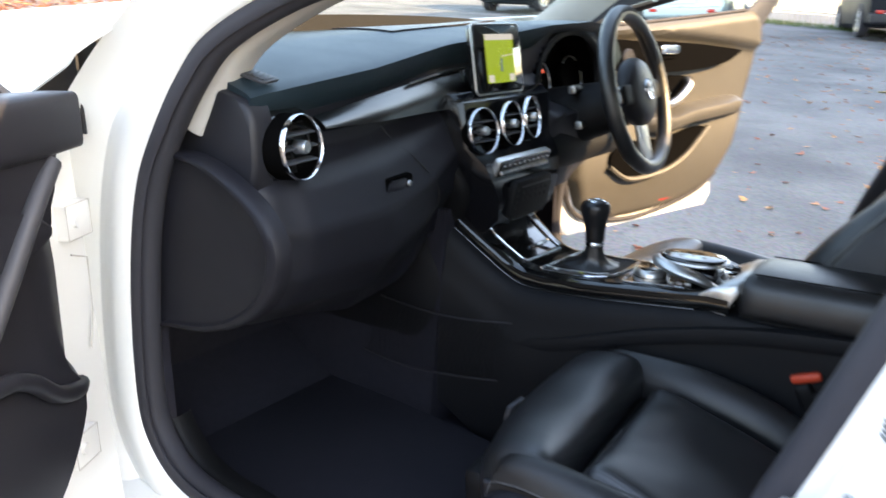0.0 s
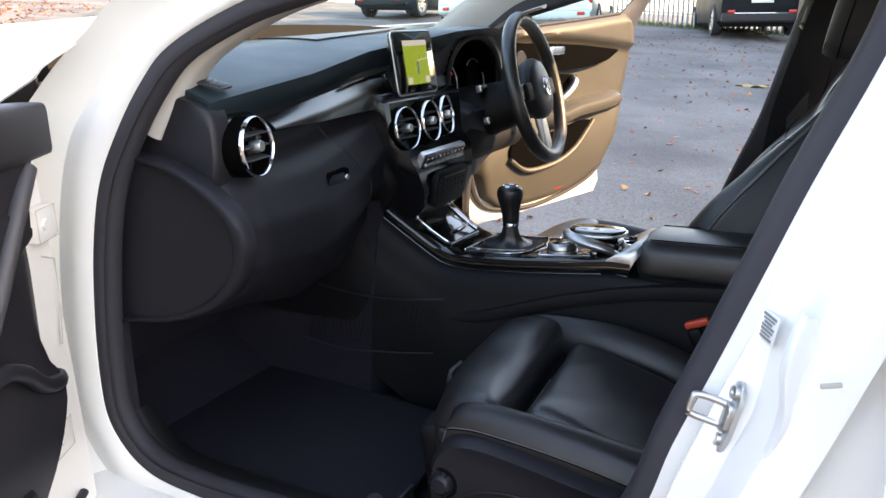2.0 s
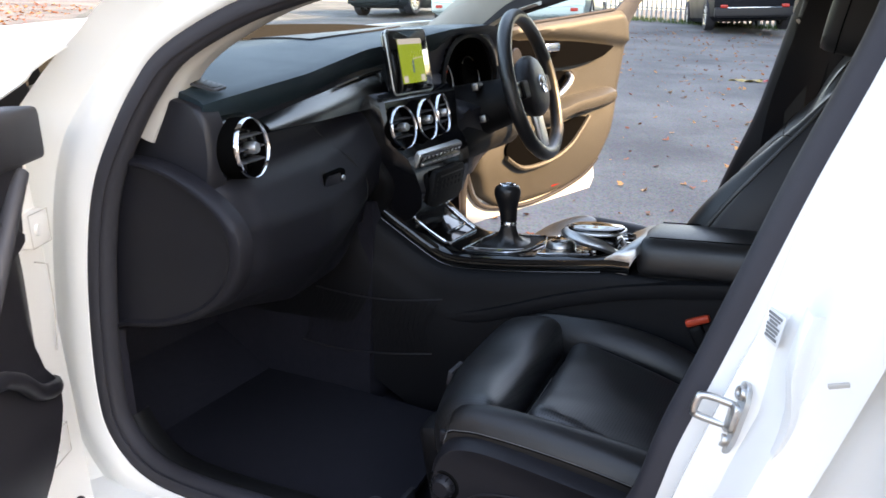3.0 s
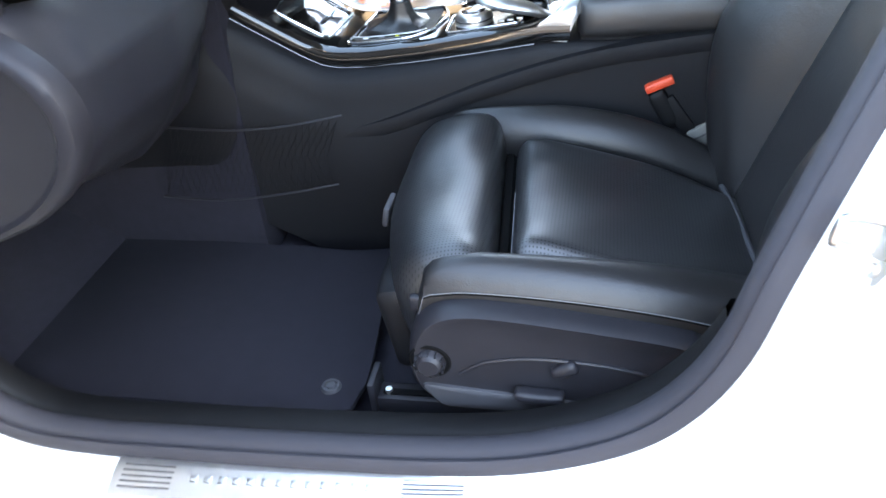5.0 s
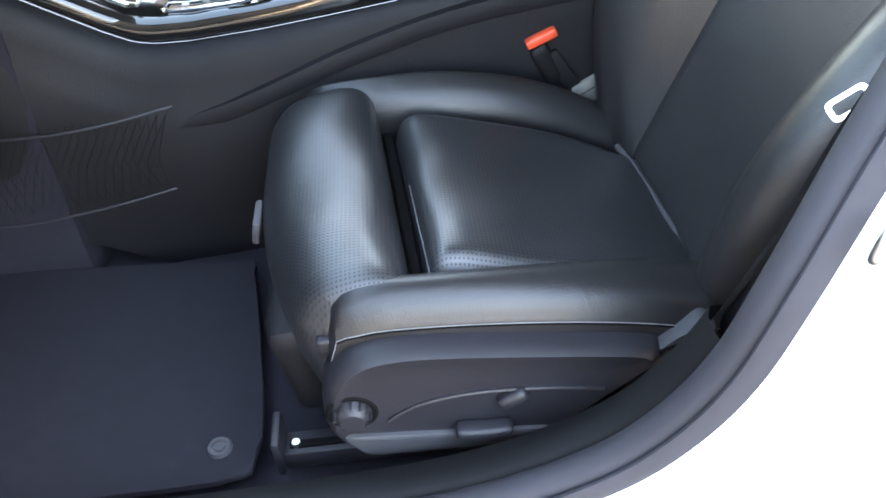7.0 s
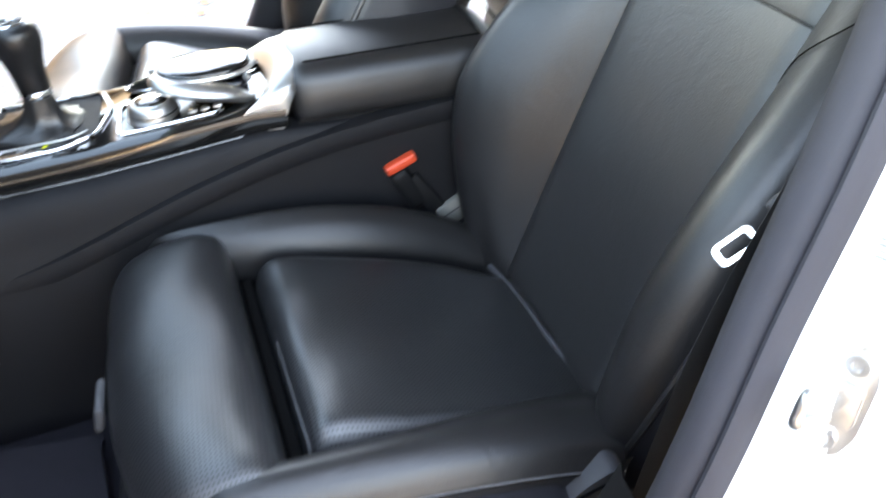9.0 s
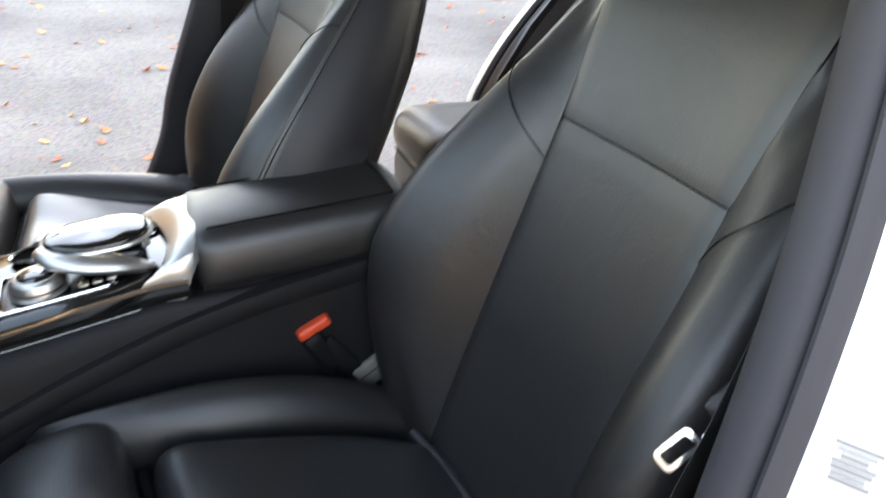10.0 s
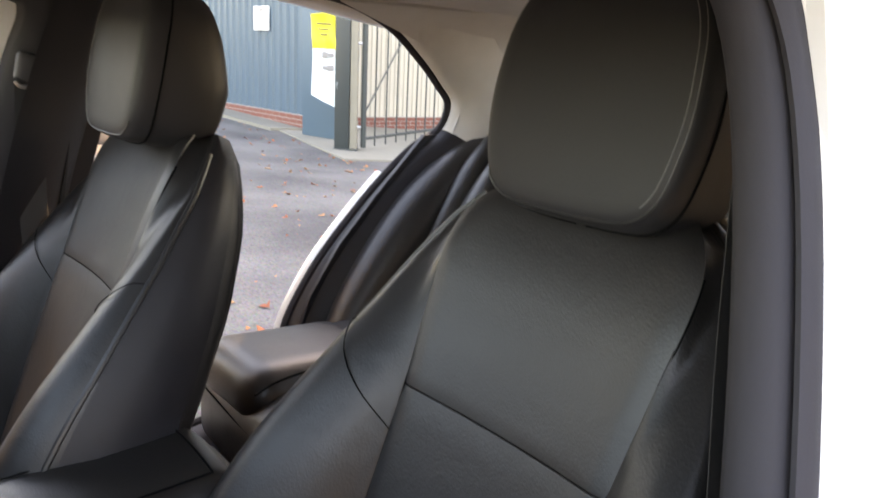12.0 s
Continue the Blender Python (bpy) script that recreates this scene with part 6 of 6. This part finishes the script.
    part("exit_lamp", bevelbox(.062, .006, .022, .003, m @ pose(.468, -.072, .622, 0, -4)), REDLENS, d, "red exit lamp")
    frame_ = smooth_line([(-.02, 1.24), (.25, 1.33), (.55, 1.42), (.85, 1.475), (1.02, 1.48), (1.10, 1.45), (1.09, 1.34), (1.02, 1.22)], 5)
    part("window_frame", tube([m @ Vector((p.x, -.03 - .30 * (p.y - 1.25), p.y)) for p in frame_], .018, 8), PLASTIC, d, "black window frame")
    lf = smooth_line([(.885, 1.282), (.925, 1.312), (.962, 1.345), (1.00, 1.40), (1.03, 1.47)], 4)
    rt = smooth_line([(1.004, 1.225), (1.045, 1.285), (1.085, 1.335), (1.12, 1.39), (1.145, 1.48)], 4)
    part("rear_frame", sheet(lambda u, v: m @ Vector((lf[round(u * 16)].lerp(rt[round(u * 16)], v).x, -.050 - .30 * (lf[round(u * 16)].y - 1.28) - .012 * math.sin(math.pi * v), lf[round(u * 16)].lerp(rt[round(u * 16)], v).y)), 16, 6, .014), TRIM_GREY, d, "grey rear upright of the window frame")
    part("belt_moulding", tube([m @ Vector((x, -.055, top_z(x) + .004)) for x in np.linspace(-.05, .90, 10)], .007, 8), RUBBER, d)
    g = part("door_glass", sheet(lambda u, v: m @ Vector((lerp([(0, .0), (1, .75)], v) + u * (1.02 + .05 * v - lerp([(0, .0), (1, .75)], v)), -.03 - .07 * v, top_z(.5) + .22 * v)), 4, 4), SCREEN_GLASS, d, "clear door window")
    g.visible_shadow = False
    part("mirror", rbox(.10, .20, .13, .04, 8, None, m @ pose(.08, .13, 1.13)), PAINT, d, "white door mirror")
    for z in (.66, 1.02):
        h_ = part("hinge", bevelbox(.06, .04, .05, .005, m @ pose(-.13, -.02, z)), PAINT, d, "white painted hinge")
        part("hinge_bolt", lathe([(0, .006), (.009, .006), (.010, 0), (0, 0)], m @ pose(-.12, -.042, z, 90), 10), PAINT, h_)
    return d


driver_door()


def rear_door():
    """The far rear door, swung out on the centre pillar."""
    d = thing("rear_door", "open white rear door with black inner card", "car door")
    m = Matrix.Translation((.33, .875, 0)) @ Matrix.Rotation(radians(84), 4, "Z")
    xr = lambda z: lerp([(.42, .38), (.55, .42), (.75, .52), (.95, .72), (1.10, .84)], z)  # noqa: E731
    f = lambda y: (lambda u, v: m @ Vector((xr(.42 + .68 * v) * u, y + (.03 * math.sin(math.pi * v) if y > 0 else 0), .42 + .68 * v)))  # noqa: E731
    part("outer_skin", sheet(f(.02), 12, 12, .004), PAINT, d, "white outer door skin")
    part("inner_card", sheet(f(-.06), 12, 12, .012), PLASTIC, d, "black inner door card")
    for u in (0, 1):
        part("edge", loft([[f(.02)(u, v), f(-.06)(u, v)] for v in np.linspace(0, 1, 12)], False), PAINT, d)
    part("armrest", rbox(.40, .07, .06, .025, 6, None, m @ pose(.35, -.09, .84)), PLASTIC, d, "padded door armrest")
    part("pull_handle", rbox(.08, .02, .03, .008, 5, None, m @ pose(.25, -.08, 1.0)), CHROME, d)
    part("window_frame", tube([m @ Vector((p.x, -.02 - .3 * (p.y - 1.1), p.y)) for p in smooth_line([(.0, 1.10), (.06, 1.25), (.12, 1.40), (.35, 1.43), (.58, 1.38), (.76, 1.25), (.84, 1.10)], 5)], .018, 8), PLASTIC, d)
    return d


rear_door()


# ---- parked cars ----
def parked_car(name, label, m, length, width, height, paint, suv=False, lens=REDLENS, plate_bar=True):
    """A car in its own frame: x to its front, origin beneath its middle."""
    c = thing(name, label, "car", "parked cars")
    L, W, Hh = length / 2, width / 2, height
    belt_z = Hh * (.62 if suv else .60)
    rings = []
    for x, top, w, bot in ((-L, .62 * belt_z, .80, .34), (-L + .05, .98 * belt_z, .92, .26), (-L + .35, belt_z * 1.02, .98, .22), (-L * .4, belt_z, 1, .2), (0, belt_z * .99, 1, .2), (L * .4, belt_z * .97, 1, .2), (L - .55, belt_z * .90, .97, .22), (L - .12, belt_z * .78, .88, .25), (L, belt_z * .58, .74, .32)):
        rings.append([m @ Vector((x, s * W * w * a, z)) for s, a, z in ((-1, .86, bot), (-1, .97, bot + .10), (-1, 1.0, (bot + top) / 2), (-1, .96, top - .05), (-1, .88, top), (1, .88, top), (1, .96, top - .05), (1, 1.0, (bot + top) / 2), (1, .97, bot + .10), (1, .86, bot))])
    part("body", loft(rings), paint, c)
    cab = [(-L + (.10 if suv else .45), 0), (-L + (.30 if suv else .85), 1), (-L * .1, 1.02), (L * .18, .97), (L * .48, 0)]
    r2 = [[m @ Vector((x, s * W * (.90 - .16 * k), belt_z * .97 + (Hh - belt_z * .97) * k)) for s in (-1, 1)] for x, k in cab]
    bm_ = bmesh.new()
    for s in (0, 1):
        bm_.faces.new([bm_.verts.new(r[s]) for r in r2] + [bm_.verts.new(m @ Vector((cab[0][0], (-1, 1)[s] * W * .9, belt_z * .95)))])
    loft(r2, False, False, bm_)
    bmesh.ops.remove_doubles(bm_, verts=bm_.verts, dist=1e-4)
    part("cabin", bm_, DARKGLASS, c, "tinted car windows")
    part("roof", sheet(lambda u, v: m @ Vector((-L + (.30 if suv else .85) + u * (L * 1.18 - (.30 if suv else .85)), W * .75 * (2 * v - 1), Hh * 1.0 + .03 * math.sin(math.pi * u) * math.sin(math.pi * v))), 8, 6, .02), paint, c)
    for x in (-L + .78, L - .85):
        for s in (-1, 1):
            wm = m @ pose(x, s * (W - .10), .34 if not suv else .38, 90)
            R = .34 if not suv else .38
            w_ = part("wheel", lathe([(R * .66, -.10), (R * .95, -.11), (R, -.08), (R, .08), (R * .95, .11), (R * .66, .10)], wm, 32), RUBBER, c, "black tyre")
            part("rim", lathe([(R * .66, -.09), (R * .68, -.105), (R * .60, -.10), (R * .2, -.06), (0, -.07), (0, .07), (R * .2, .06), (R * .60, .10), (R * .68, .105), (R * .66, .09)], wm, 28), PIANO, w_)
            for k in range(10):
                for zz in (-.088, .088):
                    part("spoke", bevelbox(R * .58, .022, .02, .004, wm @ pose(0, 0, zz, 0, 0, 36 * k) @ pose(R * .36, 0, 0)), SATIN, w_)
    for s in (-1, 1):
        part("tail_lamp", rbox(.08, .26, .16, .03, 5, None, m @ pose(-L + .07, s * (W - .20), belt_z * .82)), lens, c, "red tail lamp")
        part("bumper_reflector", rbox(.03, .17, .075, .01, 4, None, m @ pose(-L - .050, s * (W - .30), belt_z * .50)), lens, c, "red bumper reflector")
        part("headlamp", rbox(.12, .30, .14, .04, 5, None, m @ pose(L - .16, s * (W - .32), belt_z * .66)), CHROME, c)
    part("rear_bumper", rbox(.20, width * .9, .26, .06, 8, None, m @ pose(-L + .05, 0, .42)), paint if not suv else PLASTIC, c)
    part("bumper_strip", bevelbox(.02, width * .62, .022, .004, m @ pose(-L - .052, 0, .52)), CHROME, c)
    if plate_bar:
        part("plate_bar", bevelbox(.015, .50, .10, .004, m @ pose(-L - .03, 0, belt_z * .72)), WHITE_MARK, c)
    part("tailgate_line", bevelbox(.01, width * .78, .012, .002, m @ pose(-L + .02, 0, belt_z * .60)), DARK_MARK, c)
    return c


BLACK_CAR = mat("black_car_paint", (0.007, 0.008, 0.011), 0.45, vary=0.1, scale=2, bump=0, coat=0.0, spec=0.10)
SILVER_CAR = mat("pale_blue_paint", (0.42, 0.50, 0.52), 0.3, 0.4, vary=0.05, scale=2, bump=0, coat=0.5)
GREY_CAR = mat("grey_car_paint", (0.016, 0.021, 0.025), 0.5, vary=0.05, scale=2, bump=0, spec=0.15)


def stand(x, y, turn):
    return pose(x, y, ground_z(x, y) - .02, 0, 0, turn)


parked_car("black_suv", "large black estate car parked by the fence", stand(-2.66, 20.9, 108), 4.9, 1.98, 1.80, BLACK_CAR, True)
parked_car("silver_hatchback", "pale blue hatchback parked beyond the drive", stand(-6.2, 17.2, 100), 4.2, 1.80, 1.50, SILVER_CAR)
parked_car("dark_hatchback", "dark grey hatchback seen through the windscreen", stand(-11.7, 19.2, 92), 4.3, 1.82, 1.50, GREY_CAR)
parked_car("silver_saloon", "pale silver car parked in the row", stand(-8.3, 17.5, 98), 4.4, 1.80, 1.45, SILVER_CAR)

# ---- palisade fence and verge ----
GALV = mat("galvanised_steel", (0.42, 0.45, 0.48), 0.5, 0.6, vary=0.15, scale=6, bump=0.1, fine=80)
GRASS = mat("grass_blades", (0.07, 0.12, 0.025), 0.8, vary=0.4, scale=20, bump=0)
fence = thing("palisade_fence", "galvanised palisade fence behind the parked cars", "fence")
FA, FB = Vector((-9.0, 23.5, 0)), Vector((4.0, 21.0, 0))
pale = None
for i in range(88):
    p = FA.lerp(FB, i / 87)
    z = ground_z(p.x, p.y)
    if pale is None:
        pale = part("pale", loft([[Vector((a * .035, b, zz)) for a, b in ((-1, .012), (-.5, 0), (0, .016), (.5, 0), (1, .012), (.5, .004), (0, .020), (-.5, .004))] for zz in (0, 1.7, 1.72)]), GALV, fence)
        pale.location = (p.x, p.y, z)
    else:
        o = pale.copy()
        scene.collection.objects.link(o)
        o.location = (p.x, p.y, z)
for h in (.35, 1.35):
    part("rail", tube([Vector((FA.lerp(FB, t).x, FA.lerp(FB, t).y + .04, ground_z(FA.lerp(FB, t).x, FA.lerp(FB, t).y) + h)) for t in np.linspace(0, 1, 12)], .025, 6), GALV, fence)


def scatter_blades(count, area, size, seed, blade):
    rng = random.Random(seed)
    vs_, fs_ = [], []
    for _ in range(count):
        x, y = area(rng)
        z = ground_z(x, y)
        a, s = rng.uniform(0, 6.28), rng.uniform(*size)
        base = len(vs_)
        pts, faces = blade(rng, s)
        ca, sa = math.cos(a), math.sin(a)
        vs_ += [(x + px * ca - py * sa, y + px * sa + py * ca, z + pz) for px, py, pz in pts]
        fs_ += [tuple(base + k for k in f) for f in faces]
    me = bpy.data.meshes.new("scatter")
    me.from_pydata(vs_, [], fs_)
    return me


def grass_blade(rng, s):
    b = rng.uniform(-.5, .5) * s
    return [(-.006, 0, 0), (.006, 0, 0), (.004, b * .4, s * .6), (0, b, s)], [(0, 1, 2), (0, 2, 3)]


def leaf_shape(rng, s):
    c, e = rng.uniform(.1, .5), rng.uniform(0, .35)
    t = rng.uniform(0, .35)
    P = [(-.5, 0, .02), (-.2, .32, c * .4), (.05, .22, .05), (.2, .42, c * .5 + t), (.5, .0, e), (.25, -.38, c * .4), (.05, -.2, .05), (-.2, -.34, c * .3), (.02, 0, .0)]
    P = [(x * s, y * s, z * s + .004) for x, y, z in P]
    return P, [(8, i, (i + 1) % 8) for i in range(8)]


verge = new("grass_verge", scatter_blades(5000, lambda r: (lambda t, w: (FA.lerp(FB, t).x, FA.lerp(FB, t).y - w))(r.uniform(0, 1), r.uniform(-.3, 1.2)), (.05, .14), 3, grass_blade))
verge.data.materials.append(GRASS)
tagged(verge, "rough green grass verge along the fence", "grass", kind="stuff")
LEAF = mat("fallen_leaves", (0.32, 0.10, 0.035), 0.7, vary=0.1, scale=40, bump=0)
ln, ll = LEAF.node_tree.nodes, LEAF.node_tree.links
geo, cr = ln.new("ShaderNodeNewGeometry"), ln.new("ShaderNodeValToRGB")
cr.color_ramp.elements[0].color, cr.color_ramp.elements[1].color = (0.20, 0.055, 0.025, 1), (0.55, 0.28, 0.10, 1)
e_ = cr.color_ramp.elements.new(.5)
e_.color = (0.42, 0.12, 0.05, 1)
ll.new(geo.outputs["Random Per Island"], cr.inputs[0]), ll.new(cr.outputs[0], ln["Principled BSDF"].inputs["Base Color"])
near_leaves = new("fallen_leaves", scatter_blades(2600, lambda r: (r.uniform(-6.5, 5.5), 1.25 + 18 * r.random() ** 1.1), (.018, .075), 7, leaf_shape))
far_leaves = new("leaf_drift", scatter_blades(9000, lambda r: (lambda x, k: (x, -5 + (3.2 - .80 * x) * k + .9 * math.sin(x * .9)))(-6.5 - 16 * r.random(), (r.random() + r.choice((.2, .45, .7, .95, r.random()))) / 2), (.06, .14), 9, leaf_shape))
for o, lab in ((near_leaves, "brown autumn leaves lying on the asphalt"), (far_leaves, "thick drift of red brown leaves")):
    o.data.materials.append(LEAF)
    tagged(o, lab, "leaves", kind="stuff")

litter = thing("litter", "crumpled yellow and red wrapper on the damp asphalt", "litter", at=(-.86, 9.9, ground_z(-.86, 9.9)))
for nm, x0, wide, ramp_ in (("yellow_wrapper", -.16, .42, (0.30, 0.21, 0.05)), ("red_wrapper", .24, .26, (0.42, 0.05, 0.05))):
    part(nm, sheet(lambda u, v: Vector((x0 + wide * (u - .5) + .03 * math.sin(9 * v), .16 * (v - .5) + .03 * math.sin(7 * u), .022 + .018 * math.sin(11 * u + 5 * v) * math.cos(8 * v))), 14, 8, .003), mat(nm, ramp_, 0.4, vary=0.3, scale=25, bump=0.2, fine=60), litter)

# ---- workshop wall, gate and yard ----
BLUE = mat("blue_cladding", (0.070, 0.122, 0.160), 0.45, vary=0.06, scale=1.5, bump=0.05, fine=60)
BEIGE = mat("cream_cladding", (0.50, 0.46, 0.38), 0.5, vary=0.08, scale=1.5, bump=0.05, fine=60)
BRICK = mat("red_brick", (0.21, 0.075, 0.055), 0.85, vary=0.3, scale=6, bump=0.4, fine=90)
MORTAR = mat("mortar", (0.32, 0.29, 0.26), 0.9, vary=0.2, scale=12, bump=0.4, fine=120)
CONCRETE = mat("concrete_kerb", (0.23, 0.215, 0.175), 0.85, vary=0.15, scale=5, bump=0.3, fine=90)
POSTPAINT = mat("dark_green_paint", (0.030, 0.040, 0.040), 0.45, vary=0.15, scale=8, bump=0.1, fine=90)
POSTER_Y = mat("yellow_print", (0.78, 0.66, 0.04), 0.5, vary=0.15, scale=9, bump=0)
POSTER_W = mat("pale_print", (0.62, 0.72, 0.74), 0.5, vary=0.15, scale=9, bump=0)


def cladding(name, label, a, b, z0, z1, pitch, depth, material):
    d = (b - a)
    n = int(d.length / pitch)
    u = d.normalized()
    nrm = Vector((u.y, -u.x, 0))
    line = []
    for i in range(n):
        for t, o in ((0, 0), (.45, 0), (.58, 1), (.87, 1)):
            line.append(a + u * pitch * (i + t) + nrm * depth * o)
    line.append(b.copy())
    ob = part(name, loft([[Vector((p.x, p.y, z)) for p in line] for z in (z0, z1)], False), material, smooth=False)
    return tagged(ob, label, "wall", kind="structure")


WA, WB = Vector((5.30, 27.0, 0)), Vector((6.14, 10.14, 0))
WU = (WB - WA).normalized()
cladding("wall_blue", "blue ribbed metal cladding wall", WA, WB, .24, 11.9, .235, .035, BLUE)
CA, CB = Vector((7.3, 11.35, 0)), Vector((13.0, 10.55, 0))
cladding("wall_cream", "cream ribbed metal cladding wall", CA, CB, .10, 4.2, .10, .02, BEIGE)


def brick_wall(name, label, a, b, z0, courses):
    w = tagged(part(name, bevelbox((b - a).length, .20, courses * .075, 0, Matrix.Translation((a + b) / 2 + Vector((0, 0, z0 + courses * .0375))) @ Matrix.Rotation(math.atan2((b - a).y, (b - a).x), 4, "Z")), MORTAR, smooth=False), label, "wall", kind="structure")
    u = (b - a).normalized()
    ang = math.atan2(u.y, u.x)
    me = None
    n = int((b - a).length / .225)
    for c in range(courses):
        for i in range(n):
            p = a + u * (.225 * (i + (.5 if c % 2 else 0)) + .11)
            if me is None:
                o = part("brick", bevelbox(.213, .21, .064, .004, segs=1), BRICK, w, smooth=False)
                me = o.data
            else:
                o = new("brick", me)
                o.parent = w
            o.matrix_basis = Matrix.Translation((p.x, p.y, z0 + c * .075 + .037)) @ Matrix.Rotation(ang, 4, "Z")
    return w


def ledge(name, label, a, b, width, high):
    """A low concrete strip that follows the ground beside a wall."""
    def f(u, v):
        p = a.lerp(b, u) + Vector((-WU.y, WU.x, 0)) * (-width * v)
        return Vector((p.x, p.y, ground_z(p.x, p.y) + high))
    return tagged(part(name, sheet(f, 24, 3, .12), CONCRETE), label, "pavement", kind="structure")


ledge("kerb", "pale concrete strip along the blue wall", WA, WB, .75, -.07)
apron = tagged(part("pavement", sheet(lambda u, v: (lambda p: Vector((p[0], p[1], ground_z(*p) + .025)))((5.0 + 8.0 * u + .9 * v, 7.3 + 4.6 * v - .9 * u)), 14, 10, .06), CONCRETE), "pale concrete apron behind the gate", "pavement", kind="structure")
notice = thing("wall_notice", "small white notice on the blue wall", "notice")
NP = Vector((6.05, 11.60, 1.76))
NM = Matrix.Translation(NP + Vector((-.045, 0, 0))) @ pose(0, 0, 0, 90, 0, -87)
part("board", bevelbox(.52, .40, .01, .003, NM), WHITE_MARK, notice)
for i in range(6):
    part("text_bar", bevelbox(.34 - .06 * (i % 3), .014, .003, 0, NM @ pose(-.02, .07 - .04 * i, .007)), GREY_MARK, notice)
part("crest", plate(rounded(.10, .06, .01), .003, 0, NM @ pose(0, .14, .007)), GREY_MARK, notice)

post = thing("gate_post", "dark painted steel gate post", "gate post")
PX = Vector((5.52, 8.20, ground_z(5.52, 8.20)))
part("upright", bevelbox(.20, .20, 3.6, .01, Matrix.Translation(PX + Vector((0, 0, 1.7))) @ pose(0, 0, 0, 0, 0, -38)), POSTPAINT, post)
part("flange", bevelbox(.10, .16, 3.6, .006, Matrix.Translation(PX + Vector((.125, -.095, 1.7))) @ pose(0, 0, 0, 0, 0, -38)), CONCRETE, post, "weathered pale post face")
part("base_plate", bevelbox(.34, .30, .03, .005, Matrix.Translation(PX + Vector((.04, -.03, .02))) @ pose(0, 0, 0, 0, 0, -38)), POSTPAINT, post)
G0 = PX + Vector((.235, -.175, .05))
for h in (.33, 1.45):
    hp = part("hinge_pin", tube([PX + Vector((.14, -.12, h)), G0 + Vector((0, 0, h - .05))], .020, 8), STEEL, post, "steel hinge pin")
    for q in (.35, .65):
        part("nut", lathe([(.02, -.018), (.036, -.016), (.036, .016), (.02, .018)], Matrix.Translation((PX + Vector((.14, -.12, h))).lerp(G0 + Vector((0, 0, h - .05)), q)) @ pose(0, 90, 0, 0, 90, -38) @ pose(0, -90, 0), 8), STEEL, hp)
gate = thing("steel_gate", "dark steel gate folded open beside the post", "gate")
GU = Vector((.92, .40, 0)).normalized()
for i in range(8):
    part("bar", tube([G0 + GU * .30 * i, G0 + GU * .30 * i + Vector((0, 0, 2.6))], .040 if i == 0 else .011, 8), POSTPAINT, gate)
for h in (.12, 2.5):
    part("cross_rail", tube([G0 + Vector((0, 0, h)), G0 + GU * 2.1 + Vector((0, 0, h))], .022, 8), POSTPAINT, gate)
part("brace", tube([G0 + Vector((0, 0, .45)), G0 + GU * 1.9 + Vector((0, 0, 2.4))], .012, 8), POSTPAINT, gate)
poster = thing("hanging_banner", "torn yellow and white banner tied to the gate post", "banner")
BM = Matrix.Translation(PX + Vector((-.225, .09, 1.26))) @ pose(0, 0, 0, 90, 0, -40)
wav = lambda x, y: .02 * math.sin(9 * x + 3 * y) + .012 * math.sin(7 * y)  # noqa: E731
part("upper_print", sheet(lambda u, v: BM @ Vector((-.17 + .34 * u - .03 * v * (1 - u), .10 + .44 * v + .05 * u * v, wav(u, v))), 10, 10, .003), POSTER_Y, poster, "yellow printed half")
part("lower_print", sheet(lambda u, v: BM @ Vector((-.19 + (.34 + .02 * v) * u + .02 * v, -.52 + .62 * v - .16 * u * (1 - v), wav(u, v - 1))), 10, 12, .003), POSTER_W, poster, "pale printed half")
for i in range(7):
    part("print_block", bevelbox(.05 + .02 * (i % 3), .05 + .03 * (i % 2), .004, .001, BM @ pose(-.09 + .08 * (i % 3), .02 - .17 * (i // 3), .026 + wav(.5, 0))), GREY_MARK, poster)
for i in range(3):
    part("print_line", bevelbox(.20 - .05 * i, .018, .004, .001, BM @ pose(-.02, .42 - .07 * i, .026)), POSTPAINT, poster)
tagged(part("blue_sheet_door", bevelbox(.62, .05, 2.7, .005, Matrix.Translation((5.86, 9.35, ground_z(5.86, 9.35) + 1.33)) @ pose(0, 0, 0, 0, 0, -60)), BLUE), "blue sheet metal door leaf beside the wall", "door", kind="structure")
brick_wall("wall_brick_left", "low red brick plinth under blue cladding", WB - WU * 9.0 + Vector((-.02, 0, 0)), WB + Vector((-.02, 0, 0)), -.06, 4)
brick_wall("wall_brick_right", "red brick plinth under cream cladding", CA + Vector((0, -.02, 0)), CB + Vector((0, -.02, 0)), -.20, 4)

# unseen walls added: one behind the camera, the others to shade the yard
RENDER = mat("pale_render", (0.40, 0.43, 0.48), 0.9, vary=0.1, scale=0.8, bump=0.3, fine=60)
tagged(part("unseen_yard_wall", bevelbox(48, .3, 4.2, .02, pose(2, -15, 1.6, 0, 0, 4)), RENDER), "plain pale rendered wall added unseen behind the camera", "wall", kind="structure")
for nm, a, b in (("shade_wall", (16.1, 13.4), (21.9, 7.0)), ("shade_wall_end", (21.9, 6.9), (29, -2.0)), ("shade_wall_back", (7.6, 14.9), (16.0, 13.5))):
    a, b = Vector((*a, 0)), Vector((*b, 0))
    top = 11.9
    tagged(part(nm, bevelbox((b - a).length, .3, top + 2.5, .02, Matrix.Translation((a + b) / 2 + Vector((0, 0, top / 2 - 1.25))) @ Matrix.Rotation(math.atan2((b - a).y, (b - a).x), 4, "Z")), RENDER), "plain pale wall added unseen to shade the yard", "wall", kind="structure")
